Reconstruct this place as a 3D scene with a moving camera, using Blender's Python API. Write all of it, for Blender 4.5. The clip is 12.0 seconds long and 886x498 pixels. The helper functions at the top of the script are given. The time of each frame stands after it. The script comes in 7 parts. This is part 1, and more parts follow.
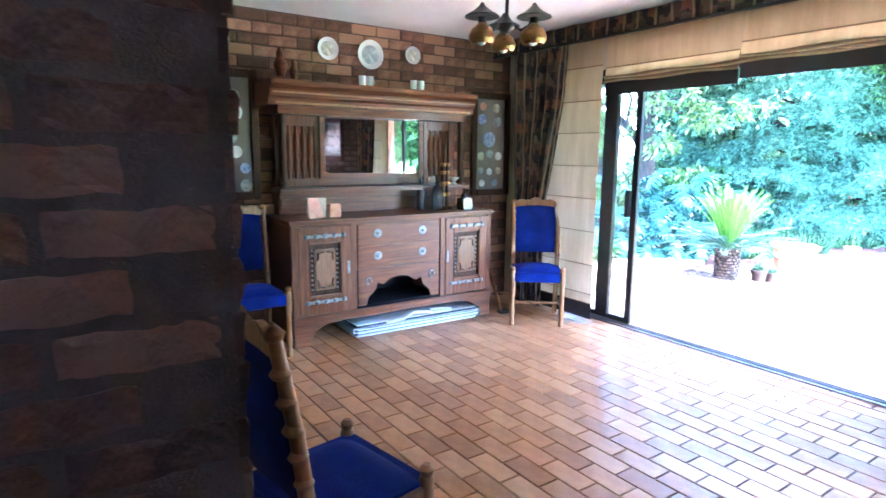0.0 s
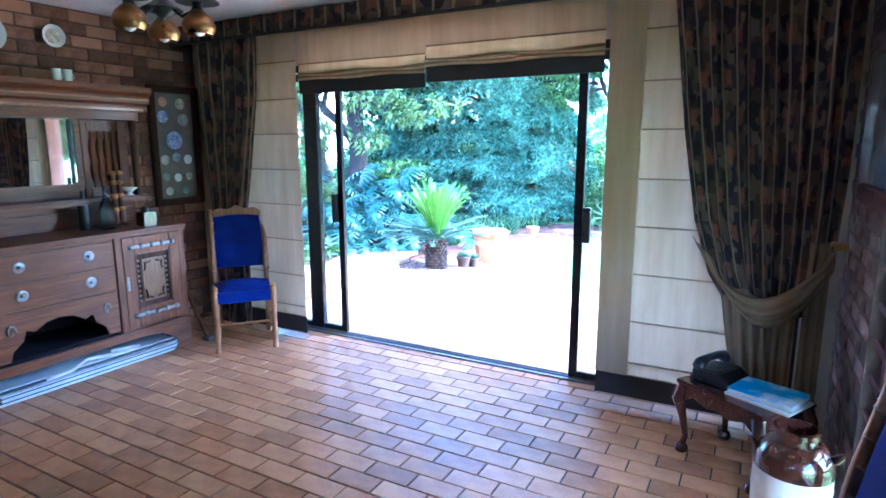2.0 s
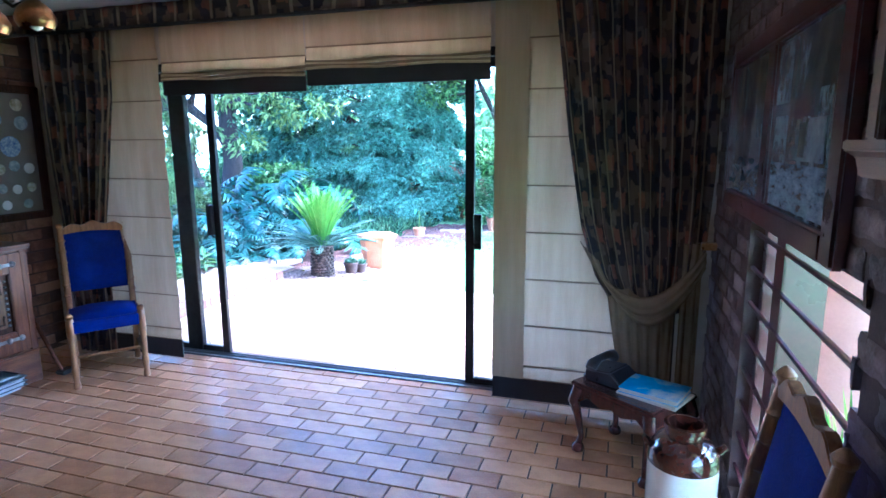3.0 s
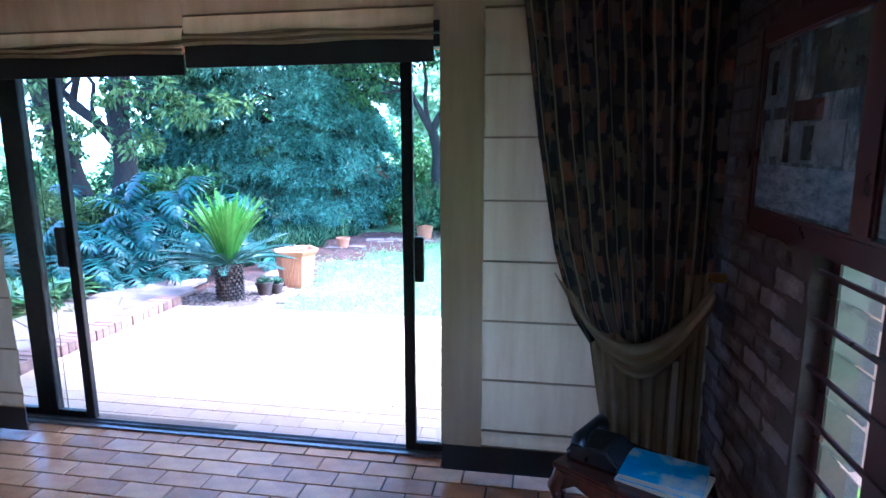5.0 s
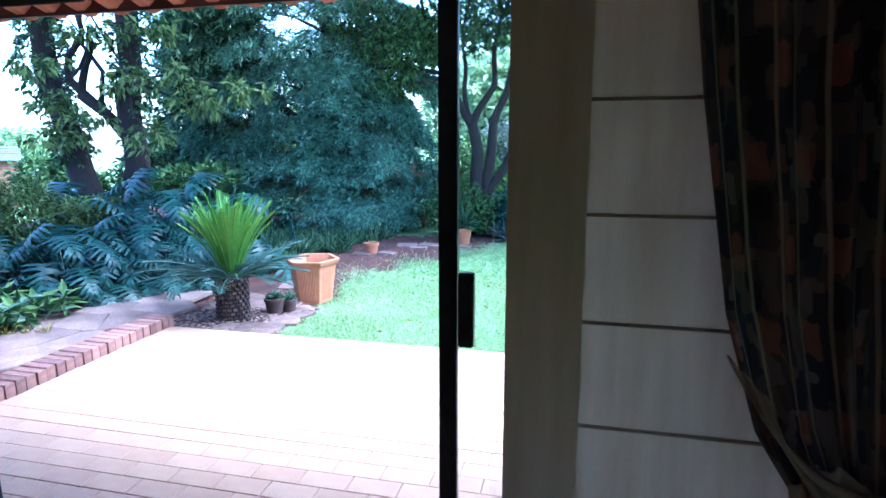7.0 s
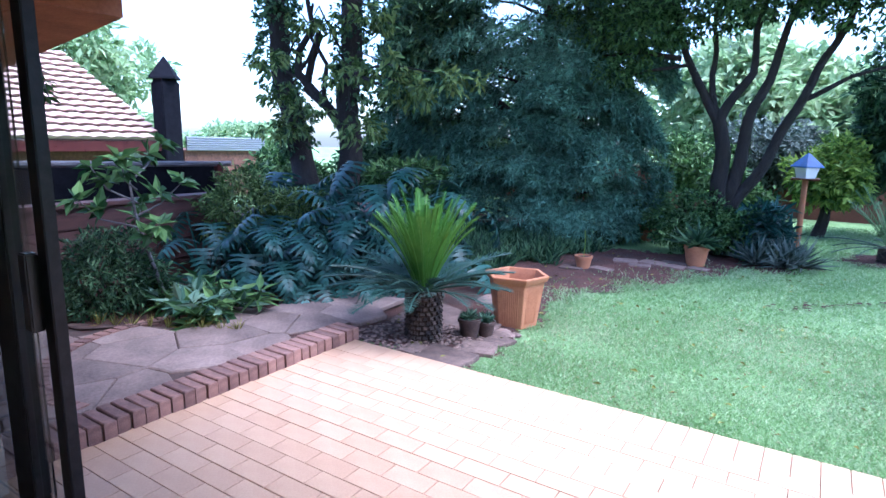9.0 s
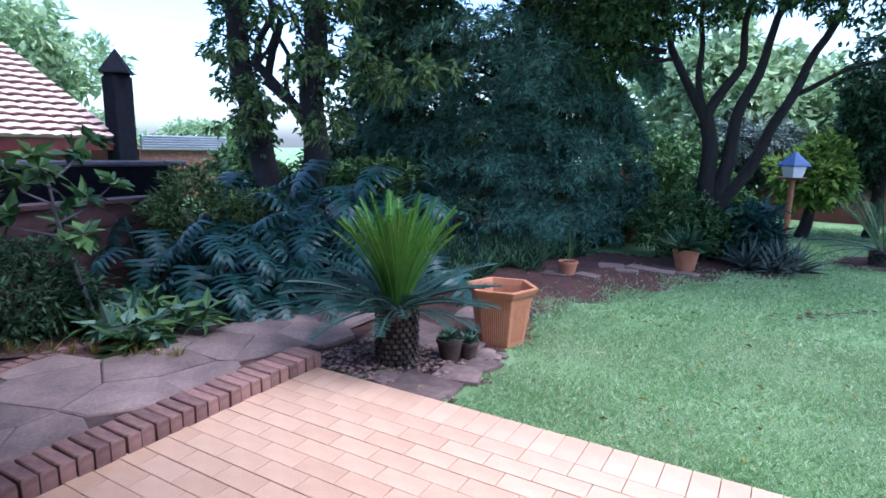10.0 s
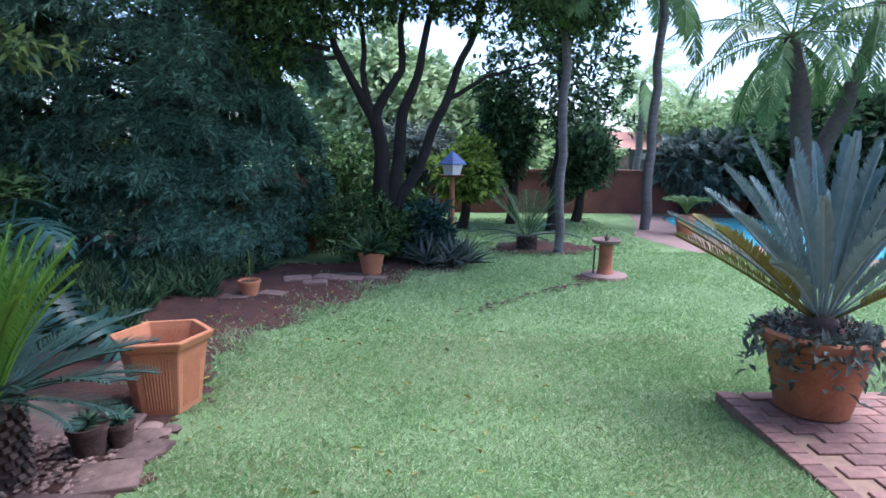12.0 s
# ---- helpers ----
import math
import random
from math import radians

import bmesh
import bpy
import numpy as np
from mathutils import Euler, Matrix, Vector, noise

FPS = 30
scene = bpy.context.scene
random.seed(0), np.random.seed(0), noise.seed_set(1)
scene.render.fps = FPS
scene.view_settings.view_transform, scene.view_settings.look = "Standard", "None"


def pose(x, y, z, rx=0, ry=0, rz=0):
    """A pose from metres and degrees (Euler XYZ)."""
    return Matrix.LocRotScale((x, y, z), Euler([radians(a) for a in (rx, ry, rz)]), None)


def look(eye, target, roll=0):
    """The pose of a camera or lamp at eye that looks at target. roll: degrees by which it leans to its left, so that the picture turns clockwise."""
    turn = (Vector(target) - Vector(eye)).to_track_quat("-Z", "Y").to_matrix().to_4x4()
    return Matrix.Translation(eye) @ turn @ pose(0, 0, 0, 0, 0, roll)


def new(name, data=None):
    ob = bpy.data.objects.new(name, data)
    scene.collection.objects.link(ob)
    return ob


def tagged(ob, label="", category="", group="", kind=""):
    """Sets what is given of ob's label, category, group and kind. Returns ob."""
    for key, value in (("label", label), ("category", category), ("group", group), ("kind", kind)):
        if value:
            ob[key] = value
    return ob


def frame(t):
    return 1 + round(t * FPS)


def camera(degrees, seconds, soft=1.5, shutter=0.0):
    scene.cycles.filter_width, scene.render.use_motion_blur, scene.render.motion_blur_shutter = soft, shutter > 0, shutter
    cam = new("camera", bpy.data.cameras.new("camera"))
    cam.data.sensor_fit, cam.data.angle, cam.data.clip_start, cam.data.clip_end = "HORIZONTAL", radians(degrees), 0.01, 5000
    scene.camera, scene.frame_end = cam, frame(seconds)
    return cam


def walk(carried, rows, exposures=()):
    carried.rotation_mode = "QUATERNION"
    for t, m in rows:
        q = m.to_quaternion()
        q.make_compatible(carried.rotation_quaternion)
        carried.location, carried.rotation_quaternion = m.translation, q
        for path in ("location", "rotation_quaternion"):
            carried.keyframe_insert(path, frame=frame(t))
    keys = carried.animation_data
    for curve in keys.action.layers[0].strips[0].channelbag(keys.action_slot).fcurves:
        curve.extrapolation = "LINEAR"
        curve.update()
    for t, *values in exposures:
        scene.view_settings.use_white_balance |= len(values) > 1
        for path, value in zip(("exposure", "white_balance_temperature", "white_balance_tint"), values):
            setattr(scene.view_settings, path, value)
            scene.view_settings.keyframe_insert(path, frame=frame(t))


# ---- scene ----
cam = camera(74.7, 12.0, shutter=0.2)

PATH = [
    (0, (3.398, -3.91, 1.431), (1.775, -2.789, 1.103), 0.6),
    (0.5, (3.335, -3.764, 1.445), (1.876, -2.442, 1.093), 0.5),
    (1, (3.323, -3.647, 1.462), (2.041, -2.153, 1.108), 0.2),
    (1.5, (3.312, -3.602, 1.491), (2.196, -1.98, 1.138), 0.0),
    (2, (3.269, -3.535, 1.526), (2.322, -1.81, 1.17), -0.1),
    (2.5, (3.216, -3.491, 1.565), (2.454, -1.677, 1.202), -0.3),
    (3, (3.178, -3.443, 1.574), (2.596, -1.564, 1.213), -0.3),
    (3.5, (3.138, -3.344, 1.612), (2.682, -1.431, 1.247), -0.4),
    (3.7, (3.128, -3.261, 1.623), (2.7, -1.342, 1.257), -0.5),
    (5.5, (2.818, -2.401, 1.555), (2.494, -0.459, 1.201), -0.1),
    (6, (2.758, -2.104, 1.546), (2.428, -0.164, 1.187), -0.4),
    (6.5, (2.719, -1.864, 1.534), (2.351, 0.069, 1.174), -0.3),
    (7, (2.641, -1.582, 1.503), (2.191, 0.334, 1.144), -0.1),
    (7.5, (2.556, -1.35, 1.511), (1.956, 0.523, 1.151), 0.3),
    (9.3, (2.021, -0.464, 1.426), (0.929, 1.17, 1.06), 1.1),
    (9.5, (1.958, -0.351, 1.409), (0.873, 1.289, 1.044), 1.1),
    (10, (1.76, -0.134, 1.412), (0.77, 1.566, 1.05), 1.1),
    (10.5, (1.637, 0.051, 1.399), (0.857, 1.858, 1.043), 0.9),
    (11, (1.581, 0.169, 1.434), (1.101, 2.076, 1.072), 1.0),
    (11.5, (1.576, 0.399, 1.388), (1.367, 2.356, 1.035), 0.8),
    (12, (1.546, 0.581, 1.413), (1.579, 2.551, 1.072), 0.5),
]
walk(cam, [(t, look(eye, target, roll)) for t, eye, target, roll in PATH],
     [(0, 6.52, 4700, 10), (0.7, 6.08, 4400, 10), (1.5, 5.72, 4330, 10), (2.5, 5.32, 4270, 10), (3.7, 4.82, 4230, 10), (5.5, 4.0, 4280, 9), (6.5, 3.46, 4370, 10), (7.7, 2.92, 4600, 12),
      (9.3, 2.1, 4900, 17), (10.5, 1.62, 5100, 17), (12, 1.65, 5450, 20)])

# ---- world, sun, exposure ----
SUN_EL, SUN_AZ = 65.0, 80.0
world = bpy.data.worlds.new("sky")
scene.world = world
world.use_nodes = True
wn = world.node_tree
sky = wn.nodes.new("ShaderNodeTexSky")
sky.sky_type = "NISHITA"
sky.sun_disc = False
sky.sun_elevation = radians(SUN_EL)
sky.sun_rotation = radians(SUN_AZ)
sky.air_density, sky.dust_density, sky.ozone_density = 1.0, 2.2, 1.0
wn.links.new(sky.outputs[0], wn.nodes["Background"].inputs[0])
wn.nodes["Background"].inputs[1].default_value = 0.15
sun_data = bpy.data.lights.new("sun", "SUN")
sun_data.energy, sun_data.angle, sun_data.color = 1.9, radians(40), (1.0, 0.95, 0.9)
sun = new("sun", sun_data)
sun.matrix_world = look((9.0, 1.5, 20.0), (0, 0, 0))


# ---- materials ----
def node(nt, kind, **values):
    n = nt.nodes.new(kind)
    for key, value in values.items():
        n.inputs[key].default_value = value
    return n


def material(name, c1, c2, rough=0.7, scale=8.0, fine=60.0, stretch=(1, 1, 1), bump=0.2, metal=0.0, rand=0.0, island=False,
             c3=None, translucent=0.0, coat=0.0, spec=0.5, depth=0.01):
    """A surface whose colour runs between c1 and c2 with coarse and fine noise; rand: how much pieces differ from each other."""
    m = bpy.data.materials.new(name)
    m.use_nodes = True
    nt = m.node_tree
    link = nt.links.new
    p = nt.nodes["Principled BSDF"]
    tc = nt.nodes.new("ShaderNodeTexCoord")
    mp = nt.nodes.new("ShaderNodeMapping")
    mp.inputs["Scale"].default_value = stretch
    link(tc.outputs["Object"], mp.inputs[0])
    big = node(nt, "ShaderNodeTexNoise", Scale=scale, Detail=4.0, Roughness=0.6)
    small = node(nt, "ShaderNodeTexNoise", Scale=fine, Detail=3.0, Roughness=0.7)
    link(mp.outputs[0], big.inputs["Vector"])
    link(mp.outputs[0], small.inputs["Vector"])
    ramp = nt.nodes.new("ShaderNodeValToRGB")
    ramp.color_ramp.elements[0].position, ramp.color_ramp.elements[1].position = 0.32, 0.68
    ramp.color_ramp.elements[0].color, ramp.color_ramp.elements[1].color = (*c1, 1), (*c2, 1)
    if c3:
        e = ramp.color_ramp.elements.new(0.5)
        e.color = (*c3, 1)
    add = nt.nodes.new("ShaderNodeMath")
    add.operation = "MULTIPLY_ADD"
    add.inputs[1].default_value = 0.35
    link(small.outputs["Fac"], add.inputs[0])
    half = nt.nodes.new("ShaderNodeMath")
    half.operation = "MULTIPLY_ADD"
    half.inputs[1].default_value, half.inputs[2].default_value = 0.65, 0.0
    link(big.outputs["Fac"], half.inputs[0])
    link(half.outputs[0], add.inputs[2])
    fac = add.outputs[0]
    if rand:
        if island:
            r = nt.nodes.new("ShaderNodeNewGeometry").outputs["Random Per Island"]
        else:
            r = nt.nodes.new("ShaderNodeObjectInfo").outputs["Random"]
        mix = nt.nodes.new("ShaderNodeMath")
        mix.operation = "MULTIPLY_ADD"
        mix.inputs[1].default_value = rand
        sub = nt.nodes.new("ShaderNodeMath")
        sub.operation = "SUBTRACT"
        sub.inputs[1].default_value = rand / 2
        link(r, mix.inputs[0])
        link(fac, sub.inputs[0])
        link(sub.outputs[0], mix.inputs[2])
        fac = mix.outputs[0]
    link(fac, ramp.inputs[0])
    link(ramp.outputs[0], p.inputs["Base Color"])
    rr = nt.nodes.new("ShaderNodeMapRange")
    rr.inputs["To Min"].default_value, rr.inputs["To Max"].default_value = max(0.02, rough - 0.1), min(1.0, rough + 0.12)
    link(big.outputs["Fac"], rr.inputs["Value"])
    link(rr.outputs[0], p.inputs["Roughness"])
    p.inputs["Metallic"].default_value = metal
    p.inputs["Specular IOR Level"].default_value = spec
    p.inputs["Coat Weight"].default_value = coat
    if bump:
        b = node(nt, "ShaderNodeBump", Strength=bump, Distance=depth)
        link(small.outputs["Fac"], b.inputs["Height"])
        link(b.outputs[0], p.inputs["Normal"])
    if translucent:
        t = nt.nodes.new("ShaderNodeBsdfTranslucent")
        link(ramp.outputs[0], t.inputs["Color"])
        ms = nt.nodes.new("ShaderNodeMixShader")
        ms.inputs[0].default_value = translucent
        link(p.outputs[0], ms.inputs[1])
        link(t.outputs[0], ms.inputs[2])
        link(ms.outputs[0], nt.nodes["Material Output"].inputs[0])
    return m


def clear(name, color, rough=0.0, ior=1.45):
    m = bpy.data.materials.new(name)
    m.use_nodes = True
    p = m.node_tree.nodes["Principled BSDF"]
    p.inputs["Base Color"].default_value = (*color, 1)
    p.inputs["Transmission Weight"].default_value = 1.0
    p.inputs["Roughness"].default_value = rough
    p.inputs["IOR"].default_value = ior
    return m


M = {}
M["tile"] = material("quarry_tile", (0.32, 0.135, 0.05), (0.56, 0.29, 0.13), 0.34, 9, 90, bump=0.12, rand=0.34, c3=(0.44, 0.21, 0.088), coat=0.06)
M["tile_rest"] = material("quarry_tile_rest", (0.32, 0.135, 0.05), (0.56, 0.29, 0.13), 0.34, 9, 90, bump=0.12, rand=0.34, island=True, c3=(0.44, 0.21, 0.088), coat=0.06)
M["patio"] = material("patio_tile", (0.43, 0.262, 0.165), (0.58, 0.385, 0.252), 0.55, 3, 80, bump=0.15, rand=0.12, c3=(0.51, 0.322, 0.207))
M["patio_rest"] = material("patio_tile_rest", (0.43, 0.262, 0.165), (0.58, 0.385, 0.252), 0.55, 3, 80, bump=0.15, rand=0.12, island=True, c3=(0.51, 0.322, 0.207))
M["grout"] = material("grout", (0.06, 0.04, 0.03), (0.12, 0.08, 0.06), 0.9, 20, 120)
M["grout_pale"] = material("pale_grout", (0.2, 0.125, 0.085), (0.3, 0.2, 0.14), 0.9, 20, 120)
M["brick"] = material("brown_brick", (0.055, 0.023, 0.016), (0.22, 0.10, 0.06), 0.8, 14, 120, bump=0.5, rand=0.38, c3=(0.13, 0.054, 0.034), depth=0.006)
M["brick_rest"] = material("brown_brick_rest", (0.055, 0.023, 0.016), (0.22, 0.10, 0.06), 0.8, 14, 120, bump=0.5, rand=0.38, island=True, c3=(0.13, 0.054, 0.034), depth=0.006)
M["tan_brick"] = material("tan_brown_brick", (0.10, 0.045, 0.026), (0.36, 0.19, 0.11), 0.8, 14, 120, bump=0.5, rand=0.5, c3=(0.21, 0.098, 0.057), depth=0.006)
M["tan_rest"] = material("tan_brown_brick_rest", (0.10, 0.045, 0.026), (0.36, 0.19, 0.11), 0.8, 14, 120, bump=0.5, rand=0.5, island=True, c3=(0.21, 0.098, 0.057), depth=0.006)
M["grey_brick"] = material("washed_brick", (0.08, 0.055, 0.05), (0.26, 0.19, 0.18), 0.85, 12, 110, bump=0.6, rand=0.4, c3=(0.16, 0.11, 0.1), depth=0.006)
M["paver"] = material("clay_paver", (0.13, 0.068, 0.056), (0.31, 0.17, 0.13), 0.75, 18, 140, bump=0.4, rand=0.26, c3=(0.215, 0.115, 0.092), depth=0.004)
M["mortar"] = material("mortar", (0.06, 0.035, 0.028), (0.12, 0.075, 0.058), 0.95, 15, 140, bump=0.5)
M["ceiling"] = material("ceiling_paint", (0.72, 0.71, 0.71), (0.8, 0.79, 0.79), 0.9, 3, 150, bump=0.05)
M["plaster"] = material("plaster", (0.45, 0.36, 0.28), (0.55, 0.45, 0.36), 0.9, 3, 80, bump=0.1)
M["salmon"] = material("salmon_paint", (0.36, 0.165, 0.112), (0.46, 0.225, 0.158), 0.85, 3, 60, bump=0.1)
M["alu"] = material("bronze_aluminium", (0.012, 0.012, 0.014), (0.03, 0.03, 0.034), 0.35, 30, 200, bump=0.02, metal=0.6)
M["track"] = material("door_track", (0.25, 0.25, 0.26), (0.4, 0.4, 0.42), 0.35, 30, 200, bump=0.05, metal=0.8)
M["wood"] = material("dark_oak", (0.055, 0.014, 0.003), (0.205, 0.068, 0.015), 0.42, 4, 50, stretch=(11, 0.8, 11), bump=0.08, c3=(0.11, 0.034, 0.0075), coat=0.05, spec=0.35)
M["woodv"] = material("dark_oak_upright", (0.055, 0.014, 0.003), (0.205, 0.068, 0.015), 0.42, 4, 50, stretch=(11, 11, 0.8), bump=0.08, c3=(0.11, 0.034, 0.0075), coat=0.05, spec=0.35)
M["chairwood"] = material("golden_oak", (0.15, 0.062, 0.02), (0.36, 0.18, 0.068), 0.4, 6, 50, stretch=(10, 10, 1.5), bump=0.08, coat=0.2)
M["mahogany"] = material("mahogany", (0.03, 0.008, 0.006), (0.10, 0.03, 0.02), 0.22, 6, 50, stretch=(6, 6, 2), bump=0.05, coat=0.5)
M["redframe"] = material("red_brown_paint", (0.05, 0.012, 0.012), (0.09, 0.022, 0.02), 0.3, 5, 60, bump=0.05, coat=0.3)
M["velvet"] = material("blue_velvet", (0.004, 0.009, 0.085), (0.014, 0.03, 0.23), 0.85, 5, 160, bump=0.3, c3=(0.007, 0.017, 0.145), spec=0.15)
M["brass"] = material("brass", (0.3, 0.145, 0.05), (0.5, 0.27, 0.105), 0.3, 10, 80, bump=0.05, metal=1.0)
M["pewter"] = material("pewter", (0.13, 0.13, 0.135), (0.3, 0.3, 0.3), 0.42, 30, 150, bump=0.2, metal=1.0)
M["black"] = material("black_iron", (0.01, 0.01, 0.011), (0.03, 0.03, 0.032), 0.45, 20, 120, bump=0.2)
M["plastic"] = material("black_plastic", (0.01, 0.01, 0.011), (0.018, 0.018, 0.02), 0.3, 20, 200, bump=0.02)
M["blind"] = material("cream_linen", (0.43, 0.31, 0.185), (0.64, 0.49, 0.32), 0.95, 2.2, 200, stretch=(5, 1, 0.5), bump=0.15, translucent=0.24, spec=0.1)
M["blind_dark"] = material("dark_band", (0.018, 0.014, 0.016), (0.035, 0.03, 0.032), 0.8, 4, 200, bump=0.1)
M["lining"] = material("taupe_lining", (0.2, 0.135, 0.08), (0.32, 0.225, 0.14), 0.9, 4, 180, bump=0.15, spec=0.1)
M["china"] = material("white_china", (0.72, 0.71, 0.68), (0.8, 0.79, 0.77), 0.15, 5, 60, bump=0.0)
M["plateblue"] = material("painted_plate", (0.15, 0.2, 0.24), (0.55, 0.58, 0.55), 0.2, 22, 60, bump=0.0)
M["platepic"] = material("plate_picture", (0.25, 0.22, 0.08), (0.75, 0.74, 0.68), 0.2, 24, 60, bump=0.0)
M["delft"] = material("blue_plate", (0.05, 0.12, 0.42), (0.6, 0.66, 0.75), 0.2, 40, 80, bump=0.0)
M["board"] = material("grey_felt", (0.17, 0.145, 0.125), (0.25, 0.215, 0.185), 0.9, 6, 150, bump=0.1)
M["mattress"] = material("striped_ticking", (0.42, 0.47, 0.5), (0.62, 0.67, 0.7), 0.9, 4, 90, bump=0.2)
M["stripe"] = material("dark_piping", (0.06, 0.08, 0.1), (0.1, 0.13, 0.15), 0.9, 6, 100)
M["glaze"] = material("brown_glaze", (0.025, 0.007, 0.004), (0.075, 0.021, 0.009), 0.15, 6, 40, bump=0.0, coat=0.5)
M["stoneware"] = material("cream_stoneware", (0.58, 0.52, 0.4), (0.7, 0.64, 0.52), 0.2, 4, 40, bump=0.02, coat=0.4)
M["paper"] = material("printed_cover", (0.02, 0.22, 0.5), (0.75, 0.7, 0.55), 0.35, 7, 12, bump=0.0, c3=(0.03, 0.35, 0.65))
M["pages"] = material("pages", (0.55, 0.48, 0.36), (0.7, 0.62, 0.5), 0.9, 4, 200, stretch=(1, 1, 30))
M["card"] = material("pink_card", (0.5, 0.17, 0.12), (0.7, 0.45, 0.3), 0.6, 14, 60, bump=0.0)
M["picture"] = material("street_picture", (0.03, 0.04, 0.045), (0.5, 0.53, 0.55), 0.15, 6, 22, stretch=(1, 2.2, 1.0), bump=0.0, c3=(0.14, 0.18, 0.2), coat=0.8)
M["palewood"] = material("pale_wood", (0.15, 0.085, 0.05), (0.26, 0.16, 0.10), 0.5, 6, 60, stretch=(10, 1, 10), bump=0.08)
M["glass"] = clear("window_glass", (0.95, 0.98, 0.97))
M["bottle"] = clear("bottle_glass", (0.25, 0.4, 0.5), 0.05)
M["terracotta"] = material("terracotta", (0.33, 0.115, 0.05), (0.52, 0.22, 0.105), 0.75, 5, 60, bump=0.15, c3=(0.46, 0.19, 0.09))
M["terracotta_dark"] = material("weathered_terracotta", (0.2, 0.07, 0.03), (0.42, 0.17, 0.08), 0.75, 5, 50, bump=0.2, c3=(0.32, 0.12, 0.055))
M["soil"] = material("red_soil", (0.026, 0.012, 0.01), (0.135, 0.052, 0.037), 0.95, 3, 60, bump=0.9, c3=(0.072, 0.029, 0.021), depth=0.03)
M["flag"] = material("sandstone_flag", (0.09, 0.058, 0.048), (0.27, 0.18, 0.15), 0.85, 3.5, 60, bump=0.5, rand=0.35, c3=(0.17, 0.112, 0.093), depth=0.01)
M["crazy"] = material("worn_paving_stone", (0.105, 0.072, 0.062), (0.34, 0.242, 0.205), 0.8, 2.6, 45, bump=0.4, rand=0.16, c3=(0.215, 0.15, 0.126), depth=0.008)
M["wallbrick"] = material("red_brown_wall", (0.10, 0.035, 0.026), (0.23, 0.09, 0.066), 0.85, 2, 30, bump=0.3, c3=(0.16, 0.06, 0.043))
M["panel_oak"] = material("panel_oak", (0.075, 0.03, 0.009), (0.22, 0.105, 0.035), 0.42, 6, 60, stretch=(14, 14, 1.2), bump=0.08, coat=0.08)
M["pebble"] = material("pebbles", (0.09, 0.06, 0.05), (0.3, 0.2, 0.16), 0.8, 30, 100, bump=0.3, rand=0.5, island=True)
M["lawn"] = material("lawn", (0.14, 0.25, 0.09), (0.33, 0.44, 0.22), 0.95, 1.3, 90, bump=1.0, c3=(0.22, 0.34, 0.145), depth=0.03, spec=0.1)
M["grass"] = material("grass_blades", (0.18, 0.31, 0.115), (0.46, 0.57, 0.34), 0.8, 0.7, 30, bump=0, rand=0.45, island=True, c3=(0.285, 0.44, 0.2), translucent=0.35, spec=0.15)
M["bark"] = material("bark", (0.012, 0.009, 0.008), (0.04, 0.03, 0.026), 0.95, 9, 50, stretch=(3, 3, 0.7), bump=1.0, depth=0.03)
M["palmbark"] = material("palm_bark", (0.08, 0.07, 0.07), (0.19, 0.17, 0.175), 0.9, 6, 50, stretch=(1, 1, 4), bump=0.6, depth=0.02)
M["darkwood"] = material("dark_fence_wood", (0.05, 0.022, 0.018), (0.12, 0.05, 0.042), 0.8, 4, 50, stretch=(8, 1, 8), bump=0.4)
M["bluepaint"] = material("blue_paint", (0.03, 0.07, 0.2), (0.06, 0.13, 0.32), 0.5, 6, 60, bump=0.1)
M["dry"] = material("dry_grass_blades", (0.3, 0.27, 0.15), (0.6, 0.56, 0.4), 0.85, 2, 30, bump=0, rand=0.6, island=True, translucent=0.3, spec=0.1)
# Black of the chimney; also stands for shade in the niche and carport.
M["soot_shade"] = material("soot_and_shade", (0.004, 0.004, 0.006), (0.012, 0.012, 0.016), 0.9, 8, 60, bump=0.2, spec=0.05)
M["mossy"] = material("mossy_clay", (0.03, 0.02, 0.017), (0.13, 0.075, 0.055), 0.9, 9, 60, bump=0.4, c3=(0.07, 0.042, 0.033))
M["frame_oak"] = material("frame_oak", (0.02, 0.008, 0.004), (0.08, 0.034, 0.014), 0.55, 6, 60, stretch=(10, 10, 1.5), bump=0.1, spec=0.2)
M["rooftile"] = material("roof_tile", (0.34, 0.22, 0.18), (0.5, 0.35, 0.29), 0.8, 3, 40, bump=0.3)
M["scaly"] = material("cycad_bark", (0.02, 0.014, 0.012), (0.10, 0.07, 0.055), 0.95, 12, 60, bump=0.8, rand=0.5, island=True)


def leafy(name, c1, c2, c3, t=0.28, rough=0.5, vary=0.75):
    M[name] = material(name, c1, c2, rough, 1.2, 14, bump=0, rand=vary, island=True, c3=c3, translucent=t, spec=0.3)


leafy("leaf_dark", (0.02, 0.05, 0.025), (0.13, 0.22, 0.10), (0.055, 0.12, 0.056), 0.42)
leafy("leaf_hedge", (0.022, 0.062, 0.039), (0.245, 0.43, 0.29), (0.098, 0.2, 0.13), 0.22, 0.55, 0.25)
leafy("leaf_mid", (0.025, 0.065, 0.02), (0.14, 0.24, 0.075), (0.07, 0.145, 0.045))
leafy("leaf_lime", (0.07, 0.14, 0.022), (0.36, 0.47, 0.09), (0.19, 0.29, 0.05), 0.4, 0.5, 0.5)
# Far leaves: the bright, sunlit look of distance is put into this pale colour.
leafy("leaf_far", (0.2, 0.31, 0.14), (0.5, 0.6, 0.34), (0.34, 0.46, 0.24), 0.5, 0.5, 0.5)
leafy("leaf_shade", (0.025, 0.055, 0.02), (0.15, 0.26, 0.08), (0.07, 0.14, 0.045), 0.5)
